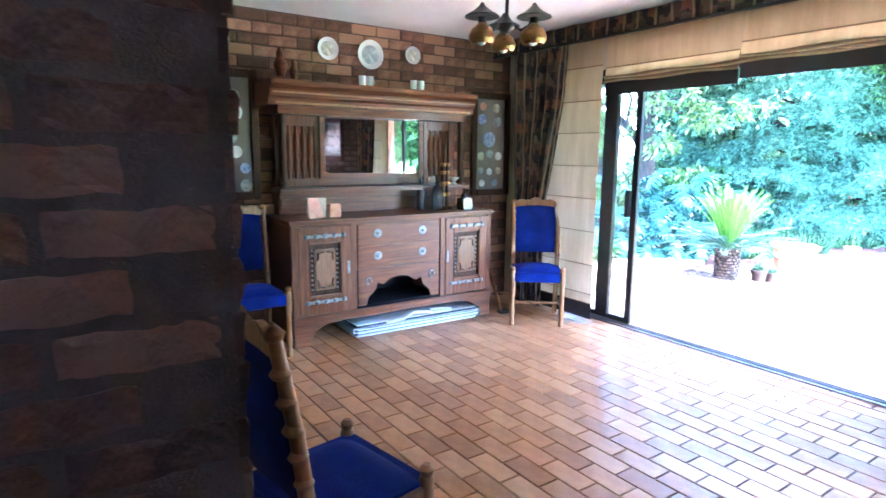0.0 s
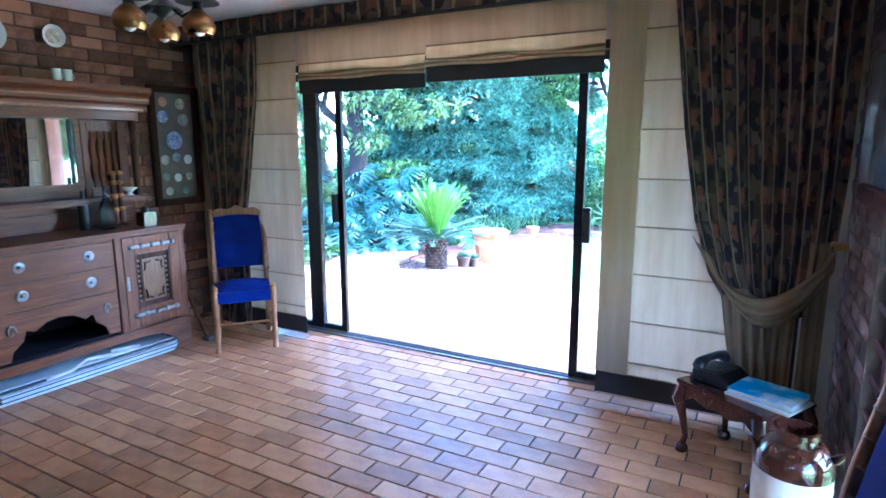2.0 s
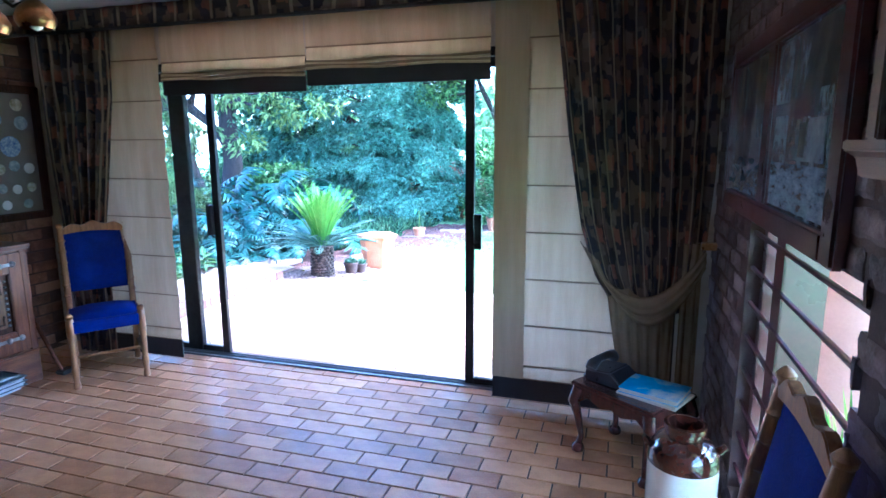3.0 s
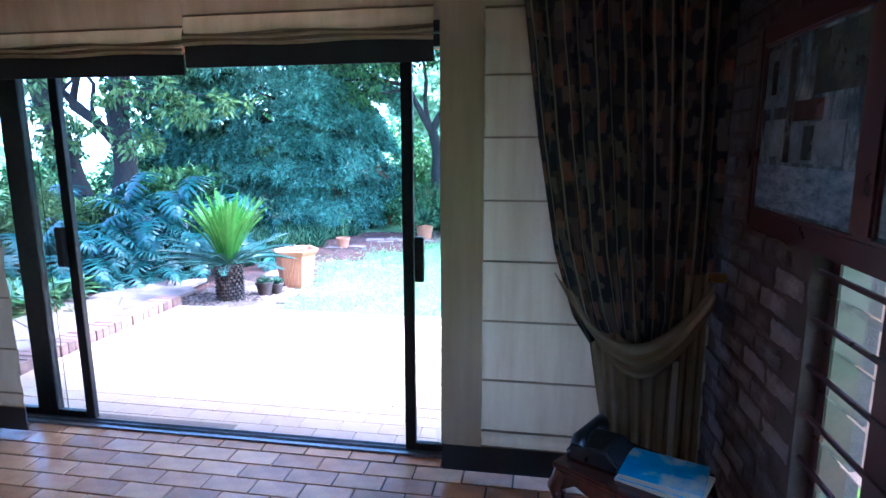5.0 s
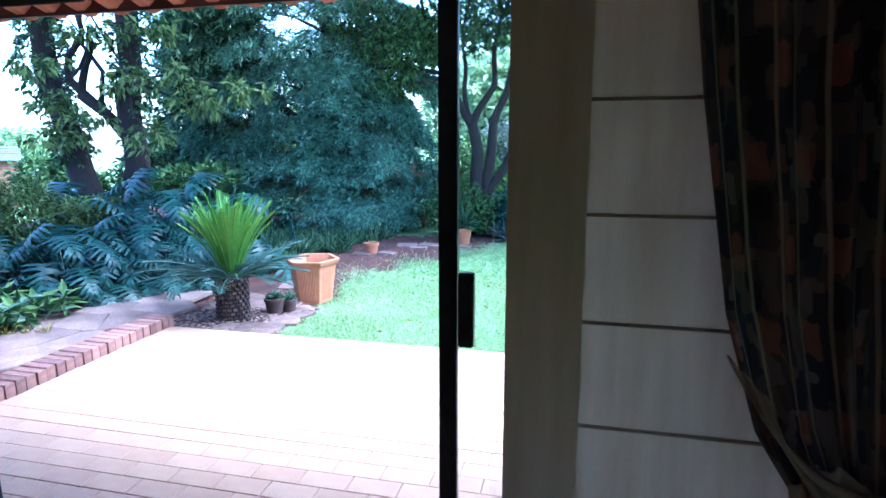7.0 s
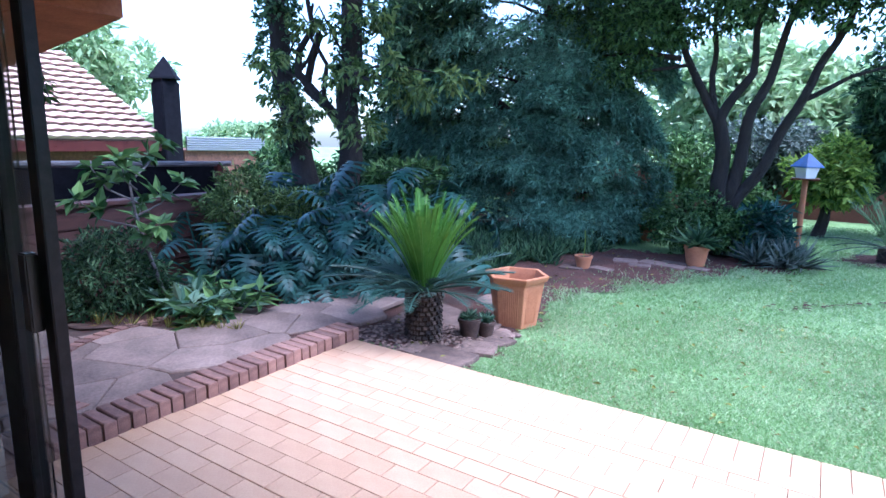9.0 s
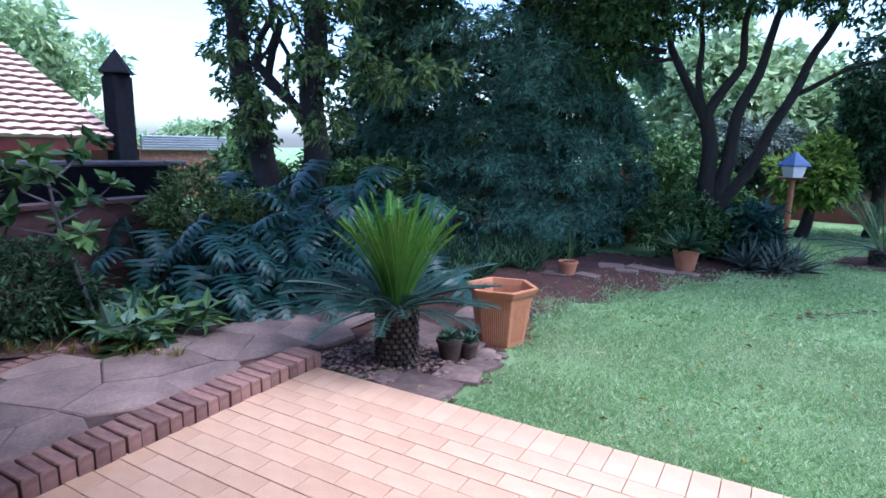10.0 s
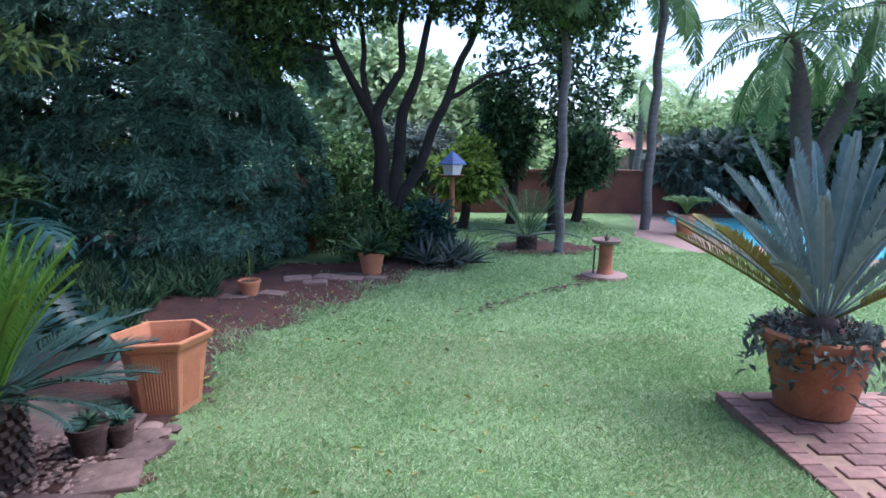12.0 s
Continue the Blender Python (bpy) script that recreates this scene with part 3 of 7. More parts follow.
def blind(x0, x1, z0, label, seams, top=2.4, fold=0):
    t = thing("roman_blind", label, "blind", "cream roman blinds")
    zs = [z0 + 0.135] + [z for z in seams if z > z0 + 0.2] + [top]
    for a, b in zip(zs, zs[1:]):
        g = Geo()
        n = 10
        v, f = [], []
        for j in range(5):
            for i in range(n + 1):
                u, w = i / n, j / 4
                v.append((x0 + (x1 - x0) * u, BY - 0.012 * math.sin(math.pi * w) - 0.004 * math.sin(u * 9 + a * 5) * math.sin(math.pi * w) - 0.006 * (1 - w), a + (b - a - 0.004) * w))
        for j in range(4):
            for i in range(n):
                k = j * (n + 1) + i
                f.append((k, k + 1, k + n + 2, k + n + 1))
        g.add(v, f)
        o = part("fold", g, M["blind"], t, smooth=True)
        part("batten_seam", Geo().box(x0, x1, BY - 0.012, BY - 0.004, a - 0.005, a + 0.003), M["lining"], t)
    for k in range(fold):
        z = z0 + 0.1 + 0.014 * k
        sag = Geo().tube([(x0 + (x1 - x0) * i / 12, BY - 0.022 + 0.003 * k, z + 0.005 * math.sin(i * 0.9 + k)) for i in range(13)], 0.008, 6)
        part("gathered_fold", sag, M["lining"] if k % 2 else M["blind"], t, smooth=True)
    if z0 < 1 and x0 > 1:
        # Added strip with backing: stops the backlight to shade this edge of the blind.
        part("side_hem", Geo().box(x0, x0 + 0.19, BY - 0.03, BY - 0.026, z0 + 0.14, top), M["blind"], t, "added linen strip that shades the blind edge", bevel=0.0015)
        part("hem_lining", Geo().box(x0 + 0.004, x0 + 0.186, BY + 0.004, BY + 0.008, z0 + 0.14, top), M["lining"], t, "added taupe backing that blocks light through the blind")
    part("bottom_band", Geo().box(x0, x1, BY - 0.012, BY - 0.002, z0, z0 + (0.098 if fold else 0.135)), M["blind_dark"], t, "dark weighted hem", bevel=0.002)
    return t


SEAMS = [0.251, 0.503, 0.786, 1.063, 1.333, 1.604, 1.863, 2.133]
blind(-0.5, 0.165, 0.035, "cream roman blind let down to the floor, dark hem", SEAMS)
blind(0.195, 1.278, 1.892, "cream roman blind drawn up, folds gathered over dark hem", [2.105], fold=4)
blind(1.285, 2.44, 1.922, "cream roman blind drawn up, folds gathered over dark hem", [2.15], fold=4)
blind(2.47, 3.46, 0.035, "cream roman blind let down to the floor, dark hem", SEAMS)
pelmet = thing("pelmet", "printed fabric pelmet with dark trim below the ceiling", "pelmet")


def cloth(name, rows, mat, parent, label="", uvw=2.0):
    """A sheet from rows of points, with a UV map in metres."""
    nr, nc = len(rows), len(rows[0])
    me = bpy.data.meshes.new(name)
    me.from_pydata([p for r in rows for p in r], [], [(j * nc + i, j * nc + i + 1, (j + 1) * nc + i + 1, (j + 1) * nc + i) for j in range(nr - 1) for i in range(nc - 1)])
    uv = me.uv_layers.new(name="UVMap")
    for poly in me.polygons:
        for li in poly.loop_indices:
            vi = me.loops[li].vertex_index
            uv.data[li].uv = ((vi % nc) / (nc - 1) * uvw, me.vertices[vi].co.z)
    me.shade_smooth()
    me.materials.append(mat)
    ob = new(name, me)
    ob.parent = parent
    so = ob.modifiers.new("thick", "SOLIDIFY")
    so.thickness = 0.004
    return tagged(ob, label)


cloth("valance", [[(-1.1 + 4.75 * i / 120, -0.23 - 0.012 * math.sin(i * 0.8), 2.335 + 0.128 * j / 3 + 0.004 * math.sin(i * 0.5) * (1 - j / 3)) for i in range(121)] for j in range(4)], M["curtain"], pelmet, uvw=4.75)
part("trim", Geo().box(-1.1, 3.65, -0.25, -0.215, 2.318, 2.335), M["blind_dark"], pelmet, bevel=0.003)
part("rail", Geo().box(-1.1, 3.65, -0.21, -0.16, 2.40, CEIL - 0.002), M["blind_dark"], pelmet, bevel=0.003)


def drape(left, right, label, nfold, wide):
    """left and right: height to x; the sheet hangs in folds between them."""
    t = thing("curtain", label, "curtain", "printed curtains")
    rows = []
    zs = np.linspace(left[0][0], left[-1][0], 44)
    for z in zs:
        a = np.interp(-z, [-p[0] for p in left], [p[1] for p in left])
        b = np.interp(-z, [-p[0] for p in right], [p[1] for p in right])
        row = []
        for i in range(121):
            u = i / 120
            ph = u * nfold * 2 * math.pi + 0.5 * math.sin(z * 1.3 + u * 5)
            low = np.interp(z, [0.6, 1.4], [0.5, 1.0])
            sag = 0.0
            row.append((a + (b - a) * u + 0.008 * math.cos(ph), -0.205 - 0.034 * low * math.sin(ph) - 0.006 * math.sin(2 * ph + u * 13), z))
        rows.append(row)
    cloth("printed_cloth", rows, M["curtain"], t, uvw=wide)
    return t


ct = drape([(2.34, -0.80), (1.6, -0.78), (0.9, -0.74), (0.03, -0.72)], [(2.34, -0.17), (1.9, -0.20), (1.285, -0.32), (1.0, -0.38), (0.03, -0.40)],
           "dark printed curtain tied back beside the cream blind", 6, 1.5)
cr = drape([(2.34, 2.79), (1.6, 2.885), (1.13, 2.965), (0.85, 3.05), (0.66, 3.17)], [(2.34, 3.61), (1.4, 3.615), (1.04, 3.60), (0.85, 3.58), (0.66, 3.5)],
           "dark printed curtain looped back showing its taupe lining", 6, 1.9)
# The looped lining: swags that run from the outer edge down and up to the tie at the wall.
rows = []
for j in range(17):
    w = j / 16
    row = []
    for i in range(41):
        u = i / 40
        x = 2.97 + 0.63 * u
        dip = 0.34 * math.sin(math.pi * (u * 0.93 + 0.02)) ** 0.8
        z_top = 1.08 - dip + 0.02 * u
        row.append((x + 0.05 * w * (1 - u) * 2, -0.262 - 0.03 * math.sin(w * math.pi) - 0.012 * math.sin(w * 17), z_top - w * (0.10 + 0.05 * math.sin(math.pi * u))))
    rows.append(row)
cloth("lining_swag", rows, M["lining"], cr, "taupe lining swag", 0.7)
cloth("lining_tail", [[(3.13 + 0.10 * w + (0.34 - 0.1 * w) * i / 40, -0.235 - 0.018 * math.sin(i * 0.9 + w * 2), 0.74 - 0.62 * w + 0.05 * math.sin(i * 0.16)) for i in range(41)] for w in np.linspace(0, 1, 14)],
      M["lining"], cr, "taupe lining tail", 0.5)
cloth("lining_edge", [[(3.5 + 0.09 * i / 12, -0.225 - 0.014 * math.sin(i * 1.1), 1.05 - 0.95 * w) for i in range(13)] for w in np.linspace(0, 1, 8)], M["lining"], cr, "", 0.2)
part("tie_hook", Geo().box(3.58, 3.655, -0.24, -0.21, 1.02, 1.06), M["brass"], cr, "brass tie hook", bevel=0.004)

# ---- sideboard with mirror ----
SX = -0.555
sb = thing("sideboard", "carved dark oak sideboard with mirror hutch and pewter strap hinges", "sideboard")
Y0, Y1 = -2.49, -0.67
part("top_board", Geo().box(-1.1, SX + 0.03, Y0 - 0.02, Y1 + 0.02, 0.915, 0.94).box(-1.1, SX + 0.02, Y0 - 0.01, Y1 + 0.01, 0.9, 0.915), M["wood"], sb, bevel=0.006)
part("carcass", Geo().box(-1.1, SX - 0.012, Y0, -2.02, 0.22, 0.9).box(-1.1, SX - 0.012, -1.2, Y1, 0.22, 0.9).box(-1.1, SX - 0.012, -2.02, -1.2, 0.53, 0.9), M["wood"], sb, bevel=0.003)
# The niche's shade is put into the black of its back and floor.
part("niche_lining", Geo().box(-1.1, -1.0, -2.02, -1.2, 0.22, 0.53).box(-1.0, SX - 0.012, -2.02, -1.2, 0.22, 0.25), M["soot_shade"], sb, "inside of the niche painted black for its shade")
for y in (Y0, -2.03, -1.21, Y1 - 0.05):
    part("stile", Geo().box(SX - 0.012, SX + 0.006, y, y + 0.05, 0.215, 0.9), M["woodv"], sb, bevel=0.004)
apron = [(Y0, 0.0), (Y0 + 0.12, 0.0), (Y0 + 0.13, 0.05), (Y0 + 0.17, 0.11), (Y0 + 0.25, 0.15), (Y0 + 0.4, 0.165), (Y1 - 0.4, 0.165), (Y1 - 0.25, 0.15), (Y1 - 0.17, 0.11), (Y1 - 0.13, 0.05), (Y1 - 0.12, 0.0), (Y1, 0.0), (Y1, 0.215), (Y0, 0.215)]
R90 = Matrix(((0, 1, 0, 0), (1, 0, 0, 0), (0, 0, 1, 0), (0, 0, 0, 1)))
part("apron", Geo().prism(apron, SX - 0.03, SX + 0.01, R90), M["wood"], sb, bevel=0.004)
part("end_panel", Geo().box(-1.1, SX - 0.03, Y0, Y0 + 0.03, 0, 0.22), M["wood"], sb)
part("end_panel", Geo().box(-1.1, SX - 0.03, Y1 - 0.03, Y1, 0, 0.22), M["wood"], sb)
part("plinth_moulding", Geo().box(SX - 0.01, SX + 0.018, Y0 - 0.005, Y1 + 0.005, 0.205, 0.228), M["wood"], sb, bevel=0.006)
for ya, yb in ((-2.44, -2.03), (-1.16, -0.72)):
    ym, w = (ya + yb) / 2, (yb - ya) * 0.315
    z0, z1 = 0.365, 0.775
    d = part("door", Geo().box(SX - 0.011, SX + 0.012, ya, ym - w, 0.24, 0.89).box(SX - 0.011, SX + 0.012, ym + w, yb, 0.24, 0.89).box(SX - 0.011, SX + 0.012, ym - w, ym + w, 0.24, z0).box(SX - 0.011, SX + 0.012, ym - w, ym + w, z1, 0.89), M["woodv"], sb, bevel=0.003)
    # Darker oak than the door: the recess shadow is put into the colour.
    part("recessed_panel", Geo().box(SX - 0.0112, SX - 0.009, ym - w + 0.001, ym + w - 0.001, z0 + 0.001, z1 - 0.001), M["frame_oak"], d, "recessed panel darkened for its shade")
    c = 0.014
    part("panel_moulding", Geo().box(SX - 0.009, SX + 0.016, ym - w, ym + w, z1 - c, z1).box(SX - 0.009, SX + 0.016, ym - w, ym + w, z0, z0 + c).box(SX - 0.009, SX + 0.016, ym - w, ym - w + c, z0 + c, z1 - c).box(SX - 0.009, SX + 0.016, ym + w - c, ym + w, z0 + c, z1 - c), M["woodv"], d, bevel=0.005)
    iw = w - 0.046
    part("raised_panel", Geo().prism([(ym - iw, z0 + 0.05), (ym + iw, z0 + 0.05), (ym + iw, z1 - 0.05), (ym - iw, z1 - 0.05)], SX - 0.009, SX + 0.008, R90), M["panel_oak"], d, "golden brown raised panel", bevel=0.007)
    for sy in (-1, 1):
        for k in range(9):
            part("stud", Geo().lathe([(0.009, 0), (0.008, 0.006), (0.002, 0.01)], 7, Matrix.Translation((SX - 0.007, ym + sy * (w - 0.03), z0 + 0.06 + k * (z1 - z0 - 0.12) / 8)) @ Matrix.Rotation(radians(90), 4, "Y")), M["pewter"], d, smooth=True)
        for zc, sz in ((z0 + 0.075, 1), (z1 - 0.075, -1)):
            yy = ym + sy * (iw - 0.026)
            part("corner_scroll", Geo().tube([(SX + 0.010, yy - sy * 0.045, zc - sz * 0.004), (SX + 0.011, yy - sy * 0.02, zc + sz * 0.004), (SX + 0.011, yy, zc), (SX + 0.011, yy - sy * 0.004, zc + sz * 0.03), (SX + 0.010, yy + sy * 0.004, zc + sz * 0.06)], 0.006, 6), M["frame_oak"], d, "dark carved corner scroll", smooth=True)
    for zz in (0.33, 0.82):
        h = Geo().box(SX + 0.012, SX + 0.018, ya + 0.04, yb - 0.04, zz - 0.01, zz + 0.01)
        for k in range(5):
            h.lathe([(0.021, 0), (0.021, 0.005), (0.01, 0.013), (0.002, 0.014)], 8, Matrix.Translation((SX + 0.012, ya + 0.06 + k * (yb - ya - 0.12) / 4, zz)) @ Matrix.Rotation(radians(90), 4, "Y"))
        part("strap_hinge", h, M["pewter"], d, "embossed pewter strap hinge")
    part("lock_plate", Geo().box(SX + 0.012, SX + 0.018, yb - 0.03 if ya < -2 else ya + 0.01, yb - 0.01 if ya < -2 else ya + 0.03, 0.52, 0.62), M["pewter"], d, bevel=0.003)
for z0, z1 in ((0.735, 0.885), (0.555, 0.715)):
    d = part("drawer", Geo().box(SX - 0.012, SX + 0.006, -1.97, -1.22, z0, z1), M["wood"], sb, bevel=0.005)
    for y in (-1.80, -1.39):
        ring = Geo().lathe([(0.034, 0), (0.036, 0.004), (0.028, 0.008), (0.012, 0.006), (0.01, 0.02), (0.004, 0.024)], 14, Matrix.Translation((SX + 0.006, y, (z0 + z1) / 2)) @ Matrix.Rotation(radians(90), 4, "Y"))
        part("drawer_pull", ring, M["pewter"], d, "round pewter pull", smooth=True)
niche = [(-1.97, 0.25), (-1.9, 0.25), (-1.88, 0.31), (-1.82, 0.36), (-1.8, 0.42), (-1.75, 0.40), (-1.68, 0.445), (-1.6, 0.455), (-1.52, 0.445), (-1.45, 0.40), (-1.40, 0.42), (-1.38, 0.36), (-1.32, 0.31), (-1.30, 0.25), (-1.22, 0.25), (-1.22, 0.54), (-1.97, 0.54)]
part("scalloped_rail", Geo().prism(niche, SX - 0.014, SX + 0.004, R90), M["wood"], sb, bevel=0.002)
for y in (-1.885, -1.305):
    part("scroll_bracket", Geo().tube([(SX + 0.008, y + 0.03 * math.cos(a * 0.8) * (1 - a / 9), 0.43 + 0.05 * math.sin(a * 0.8) * (1 - a / 9)) for a in range(9)], 0.007, 6), M["pewter"], sb, "scrolled pewter bracket", smooth=True)
# hutch
part("hutch_back", Geo().box(-1.1, -1.02, -2.42, -0.74, 0.94, 1.78), M["wood"], sb, bevel=0.003)
part("splash_rail", Geo().box(-1.02, -0.985, -2.42, -0.74, 0.94, 1.115).box(-1.02, -0.965, -2.40, -0.76, 0.985, 1.06), M["wood"], sb, bevel=0.006)
part("hutch_shelf", Geo().box(-1.02, -0.80, -2.47, -0.72, 1.115, 1.14).box(-1.02, -0.82, -2.46, -0.73, 1.14, 1.155), M["wood"], sb, bevel=0.005)
part("cornice", Geo().prism([(-1.1, 1.76), (-0.78, 1.76), (-0.77, 1.80), (-0.74, 1.82), (-0.735, 1.86), (-0.70, 1.89), (-0.70, 1.93), (-1.1, 1.93)], -2.54, -0.72), M["wood"], sb, bevel=0.004)
part("cornice_moulding", Geo().box(-0.76, -0.722, -2.52, -0.735, 1.838, 1.85).box(-0.80, -0.772, -2.49, -0.75, 1.765, 1.785), M["chairwood"], sb, bevel=0.003)
part("frieze", Geo().box(-1.05, -0.82, -2.46, -0.77, 1.70, 1.76), M["wood"], sb, bevel=0.003)
fy0, fy1, fz0, fz1 = -2.09, -1.13, 1.215, 1.745
part("mirror_frame", Geo().box(-1.02, -0.945, fy0, fy0 + 0.045, fz0, fz1).box(-1.02, -0.945, fy1 - 0.045, fy1, fz0, fz1).box(-1.02, -0.945, fy0 + 0.045, fy1 - 0.045, fz0, fz0 + 0.04).box(-1.02, -0.945, fy0 + 0.045, fy1 - 0.045, fz1 - 0.04, fz1), M["wood"], sb, bevel=0.005)
my, mw = (fy0 + fy1) / 2, (fy1 - fy0) / 2 - 0.04
mirror = part("mirror", Geo().box(-0.008, 0.008, -mw, mw, fz0 + 0.035, fz1 - 0.035, Matrix.Translation((-0.992, my, 0)) @ Matrix.Rotation(radians(-4), 4, "Z")), M["mirror"], sb, "old mirror glass sitting slightly askew")
for y in (fy0 + 0.02, fy1 - 0.065):
    for z in (fz0 + 0.01, fz1 - 0.055):
        part("mirror_corner", Geo().box(-0.99, -0.938, y, y + 0.045, z, z + 0.045), M["wood"], sb, bevel=0.004)
for ya, yb in ((-2.40, -2.08), (-1.11, -0.80)):
    part("side_frame", Geo().box(-1.0, -0.975, ya, ya + 0.04, 1.155, 1.70).box(-1.0, -0.975, yb - 0.04, yb, 1.155, 1.70).box(-1.0, -0.975, ya + 0.04, yb - 0.04, 1.62, 1.70).box(-1.0, -0.975, ya + 0.04, yb - 0.04, 1.155, 1.22), M["woodv"], sb, bevel=0.004)
    for k in range(4):
        y = ya + 0.075 + k * (yb - ya - 0.15) / 3
        part("spindle", Geo().lathe([(0.012, 1.22), (0.012, 1.25), (0.022, 1.3), (0.024, 1.36), (0.012, 1.40), (0.018, 1.43), (0.024, 1.49), (0.018, 1.55), (0.009, 1.58), (0.009, 1.62)], 8, Matrix.Translation((-0.985, y, 0))), M["woodv"], sb, smooth=True)
for y in (-2.42, -0.80):
    part("column", Geo().lathe([(0.03, 1.155), (0.03, 1.19), (0.02, 1.2), (0.024, 1.28), (0.026, 1.45), (0.021, 1.62), (0.028, 1.64), (0.028, 1.70)], 12, Matrix.Translation((-0.85, y, 0))), M["frame_oak"], sb, smooth=True)


def plate(y, z, r, mat, label):
    t = thing("wall_plate", label, "plate", "plates on the brick wall", at=(-1.085, y, z))
    m = Matrix.Rotation(radians(90), 4, "Y")
    part("rim", Geo().lathe([(r * 0.6, -0.018), (r * 0.62, -0.012), (r, 0.006), (r, 0.011), (r * 0.66, -0.004), (r * 0.64, -0.006)], 32, m), M["china"], t, smooth=True)
    part("painted_centre", Geo().lathe([(r * 0.65, -0.006), (r * 0.65, -0.0035), (0.001, -0.0035)], 32, m), mat, t)


plate(-1.946, 2.235, 0.088, M["platepic"], "cream china plate with a painted landscape on the brick")
plate(-1.567, 2.225, 0.118, M["plateblue"], "large grey-blue painted plate on the brick wall")
plate(-1.156, 2.26, 0.075, M["platepic"], "small white plate with a painted scene on brick")
for y in (-1.79, -1.72, -1.32, -1.25):
    t = thing("cup", "small white china cup on the sideboard cornice", "cup", "white cups", at=(-0.8, y, 1.93))
    part("cup_body", Geo().lathe([(0.022, 0), (0.024, 0.005), (0.028, 0.07), (0.03, 0.08), (0.026, 0.08), (0.022, 0.01)], 14), M["china"], t, smooth=True)
    part("cup_handle", Geo().tube([(0.0, 0.026 + 0.014 * math.sin(a * 0.5), 0.02 + 0.006 * a) for a in range(7)], 0.003, 5), M["china"], t)
for y, s in ((-2.40, 1.0), (-2.30, 0.7)):
    solo("carved_figure", Geo().lathe([(0.05, 0), (0.05, 0.02), (0.03, 0.04), (0.045, 0.09), (0.05, 0.13), (0.025, 0.17), (0.03, 0.2), (0.01, 0.24)], 9, Matrix.Translation((-0.9, y, 1.93)) @ Matrix.Scale(s, 4)), M["wood"],
         "small dark carved wooden ornament on the cornice", "ornament", smooth=True)
solo("bottle", Geo().lathe([(0.045, 0.0), (0.05, 0.01), (0.05, 0.14), (0.04, 0.18), (0.016, 0.22), (0.014, 0.29), (0.018, 0.3)], 16, Matrix.Translation((-0.74, -1.12, 0.94))), M["bottle"], "dark blue glass bottle on the sideboard", "bottle", smooth=True)
solo("bottle", Geo().lathe([(0.036, 0.0), (0.04, 0.01), (0.04, 0.16), (0.014, 0.21), (0.012, 0.27)], 16, Matrix.Translation((-0.84, -1.22, 0.94))), M["plastic"], "tall dark bottle beside a candlestick", "bottle", smooth=True)
for y in (-1.05, -0.98):
    cs = thing("candlestick", "turned dark wooden candlestick with brass bands on the sideboard", "candlestick", "candlesticks", at=(-0.78 - (y + 1) * 0.5, y, 0.94))
    part("stem", Geo().lathe([(0.05, 0), (0.045, 0.015), (0.015, 0.03), (0.02, 0.08), (0.012, 0.12), (0.022, 0.17), (0.012, 0.21), (0.02, 0.27), (0.012, 0.31), (0.024, 0.36), (0.02, 0.40)], 12), M["frame_oak"], cs, smooth=True)
    for z in (0.13, 0.225, 0.32, 0.385):
        part("brass_band", Geo().lathe([(0.016, z - 0.018), (0.025, z - 0.01), (0.027, z), (0.025, z + 0.01), (0.016, z + 0.018)], 12), M["brass"], cs, "brass band", smooth=True)
gr = thing("coffee_grinder", "small wooden coffee grinder with iron crank", "coffee grinder", at=(-0.68, -0.87, 0.94))
part("box", Geo().box(-0.05, 0.05, -0.05, 0.05, 0, 0.10), M["mahogany"], gr, bevel=0.004)
part("hopper", Geo().lathe([(0.035, 0.10), (0.03, 0.13), (0.02, 0.145)], 12), M["black"], gr)
part("crank", Geo().tube([(0, 0, 0.14), (0, 0, 0.165), (0.03, 0.05, 0.17), (0.03, 0.05, 0.19)], 0.006, 6), M["black"], gr)
vs = thing("silver_dish", "small white dish on the sideboard shelf", "dish", at=(-0.86, -0.86, 1.155))
part("bowl", Geo().lathe([(0.03, 0), (0.012, 0.02), (0.05, 0.05), (0.055, 0.06), (0.045, 0.055)], 14), M["china"], vs, smooth=True)
cd = thing("greeting_card", "pink and cream greeting card standing open", "card", at=(-0.68, -2.25, 0.94))
part("front", Geo().box(-0.002, 0.002, -0.07, 0.07, 0, 0.15, pose(0.02, 0, 0, 0, -8, 20)), M["card"], cd)
part("back", Geo().box(-0.002, 0.002, -0.07, 0.07, 0, 0.15, pose(-0.03, 0.02, 0, 0, 8, -15)), M["pages"], cd)
cd2 = thing("small_box", "small patterned cream gift box beside the card", "box", at=(-0.68, -2.1, 0.94))
part("body", Geo().box(-0.03, 0.03, -0.045, 0.045, 0, 0.10), M["card"], cd2, bevel=0.004)
mt = thing("folded_mattress", "grey-blue striped mattress pushed under the sideboard", "mattress", at=(0, 0, 0))
part("mattress_body", Geo().box(-1.0, -0.47, -2.03, -0.83, 0.0, 0.10, Matrix.Rotation(radians(-1.5), 4, "Z")), M["mattress"], mt, bevel=0.03, smooth=True)
for z in (0.028, 0.055, 0.085):
    part("stripe", Geo().box(-1.0, -0.466, -2.025, -0.835, z, z + 0.007, Matrix.Rotation(radians(-1.5), 4, "Z")), M["stripe"], mt)
part("cord", Geo().tube([(-0.5, -1.75, 0.10), (-0.48, -1.6, 0.115), (-0.5, -1.5, 0.15), (-0.48, -1.3, 0.125), (-0.52, -1.12, 0.12), (-0.56, -1.3, 0.13)], 0.012, 6), M["mattress"], mt, smooth=True)
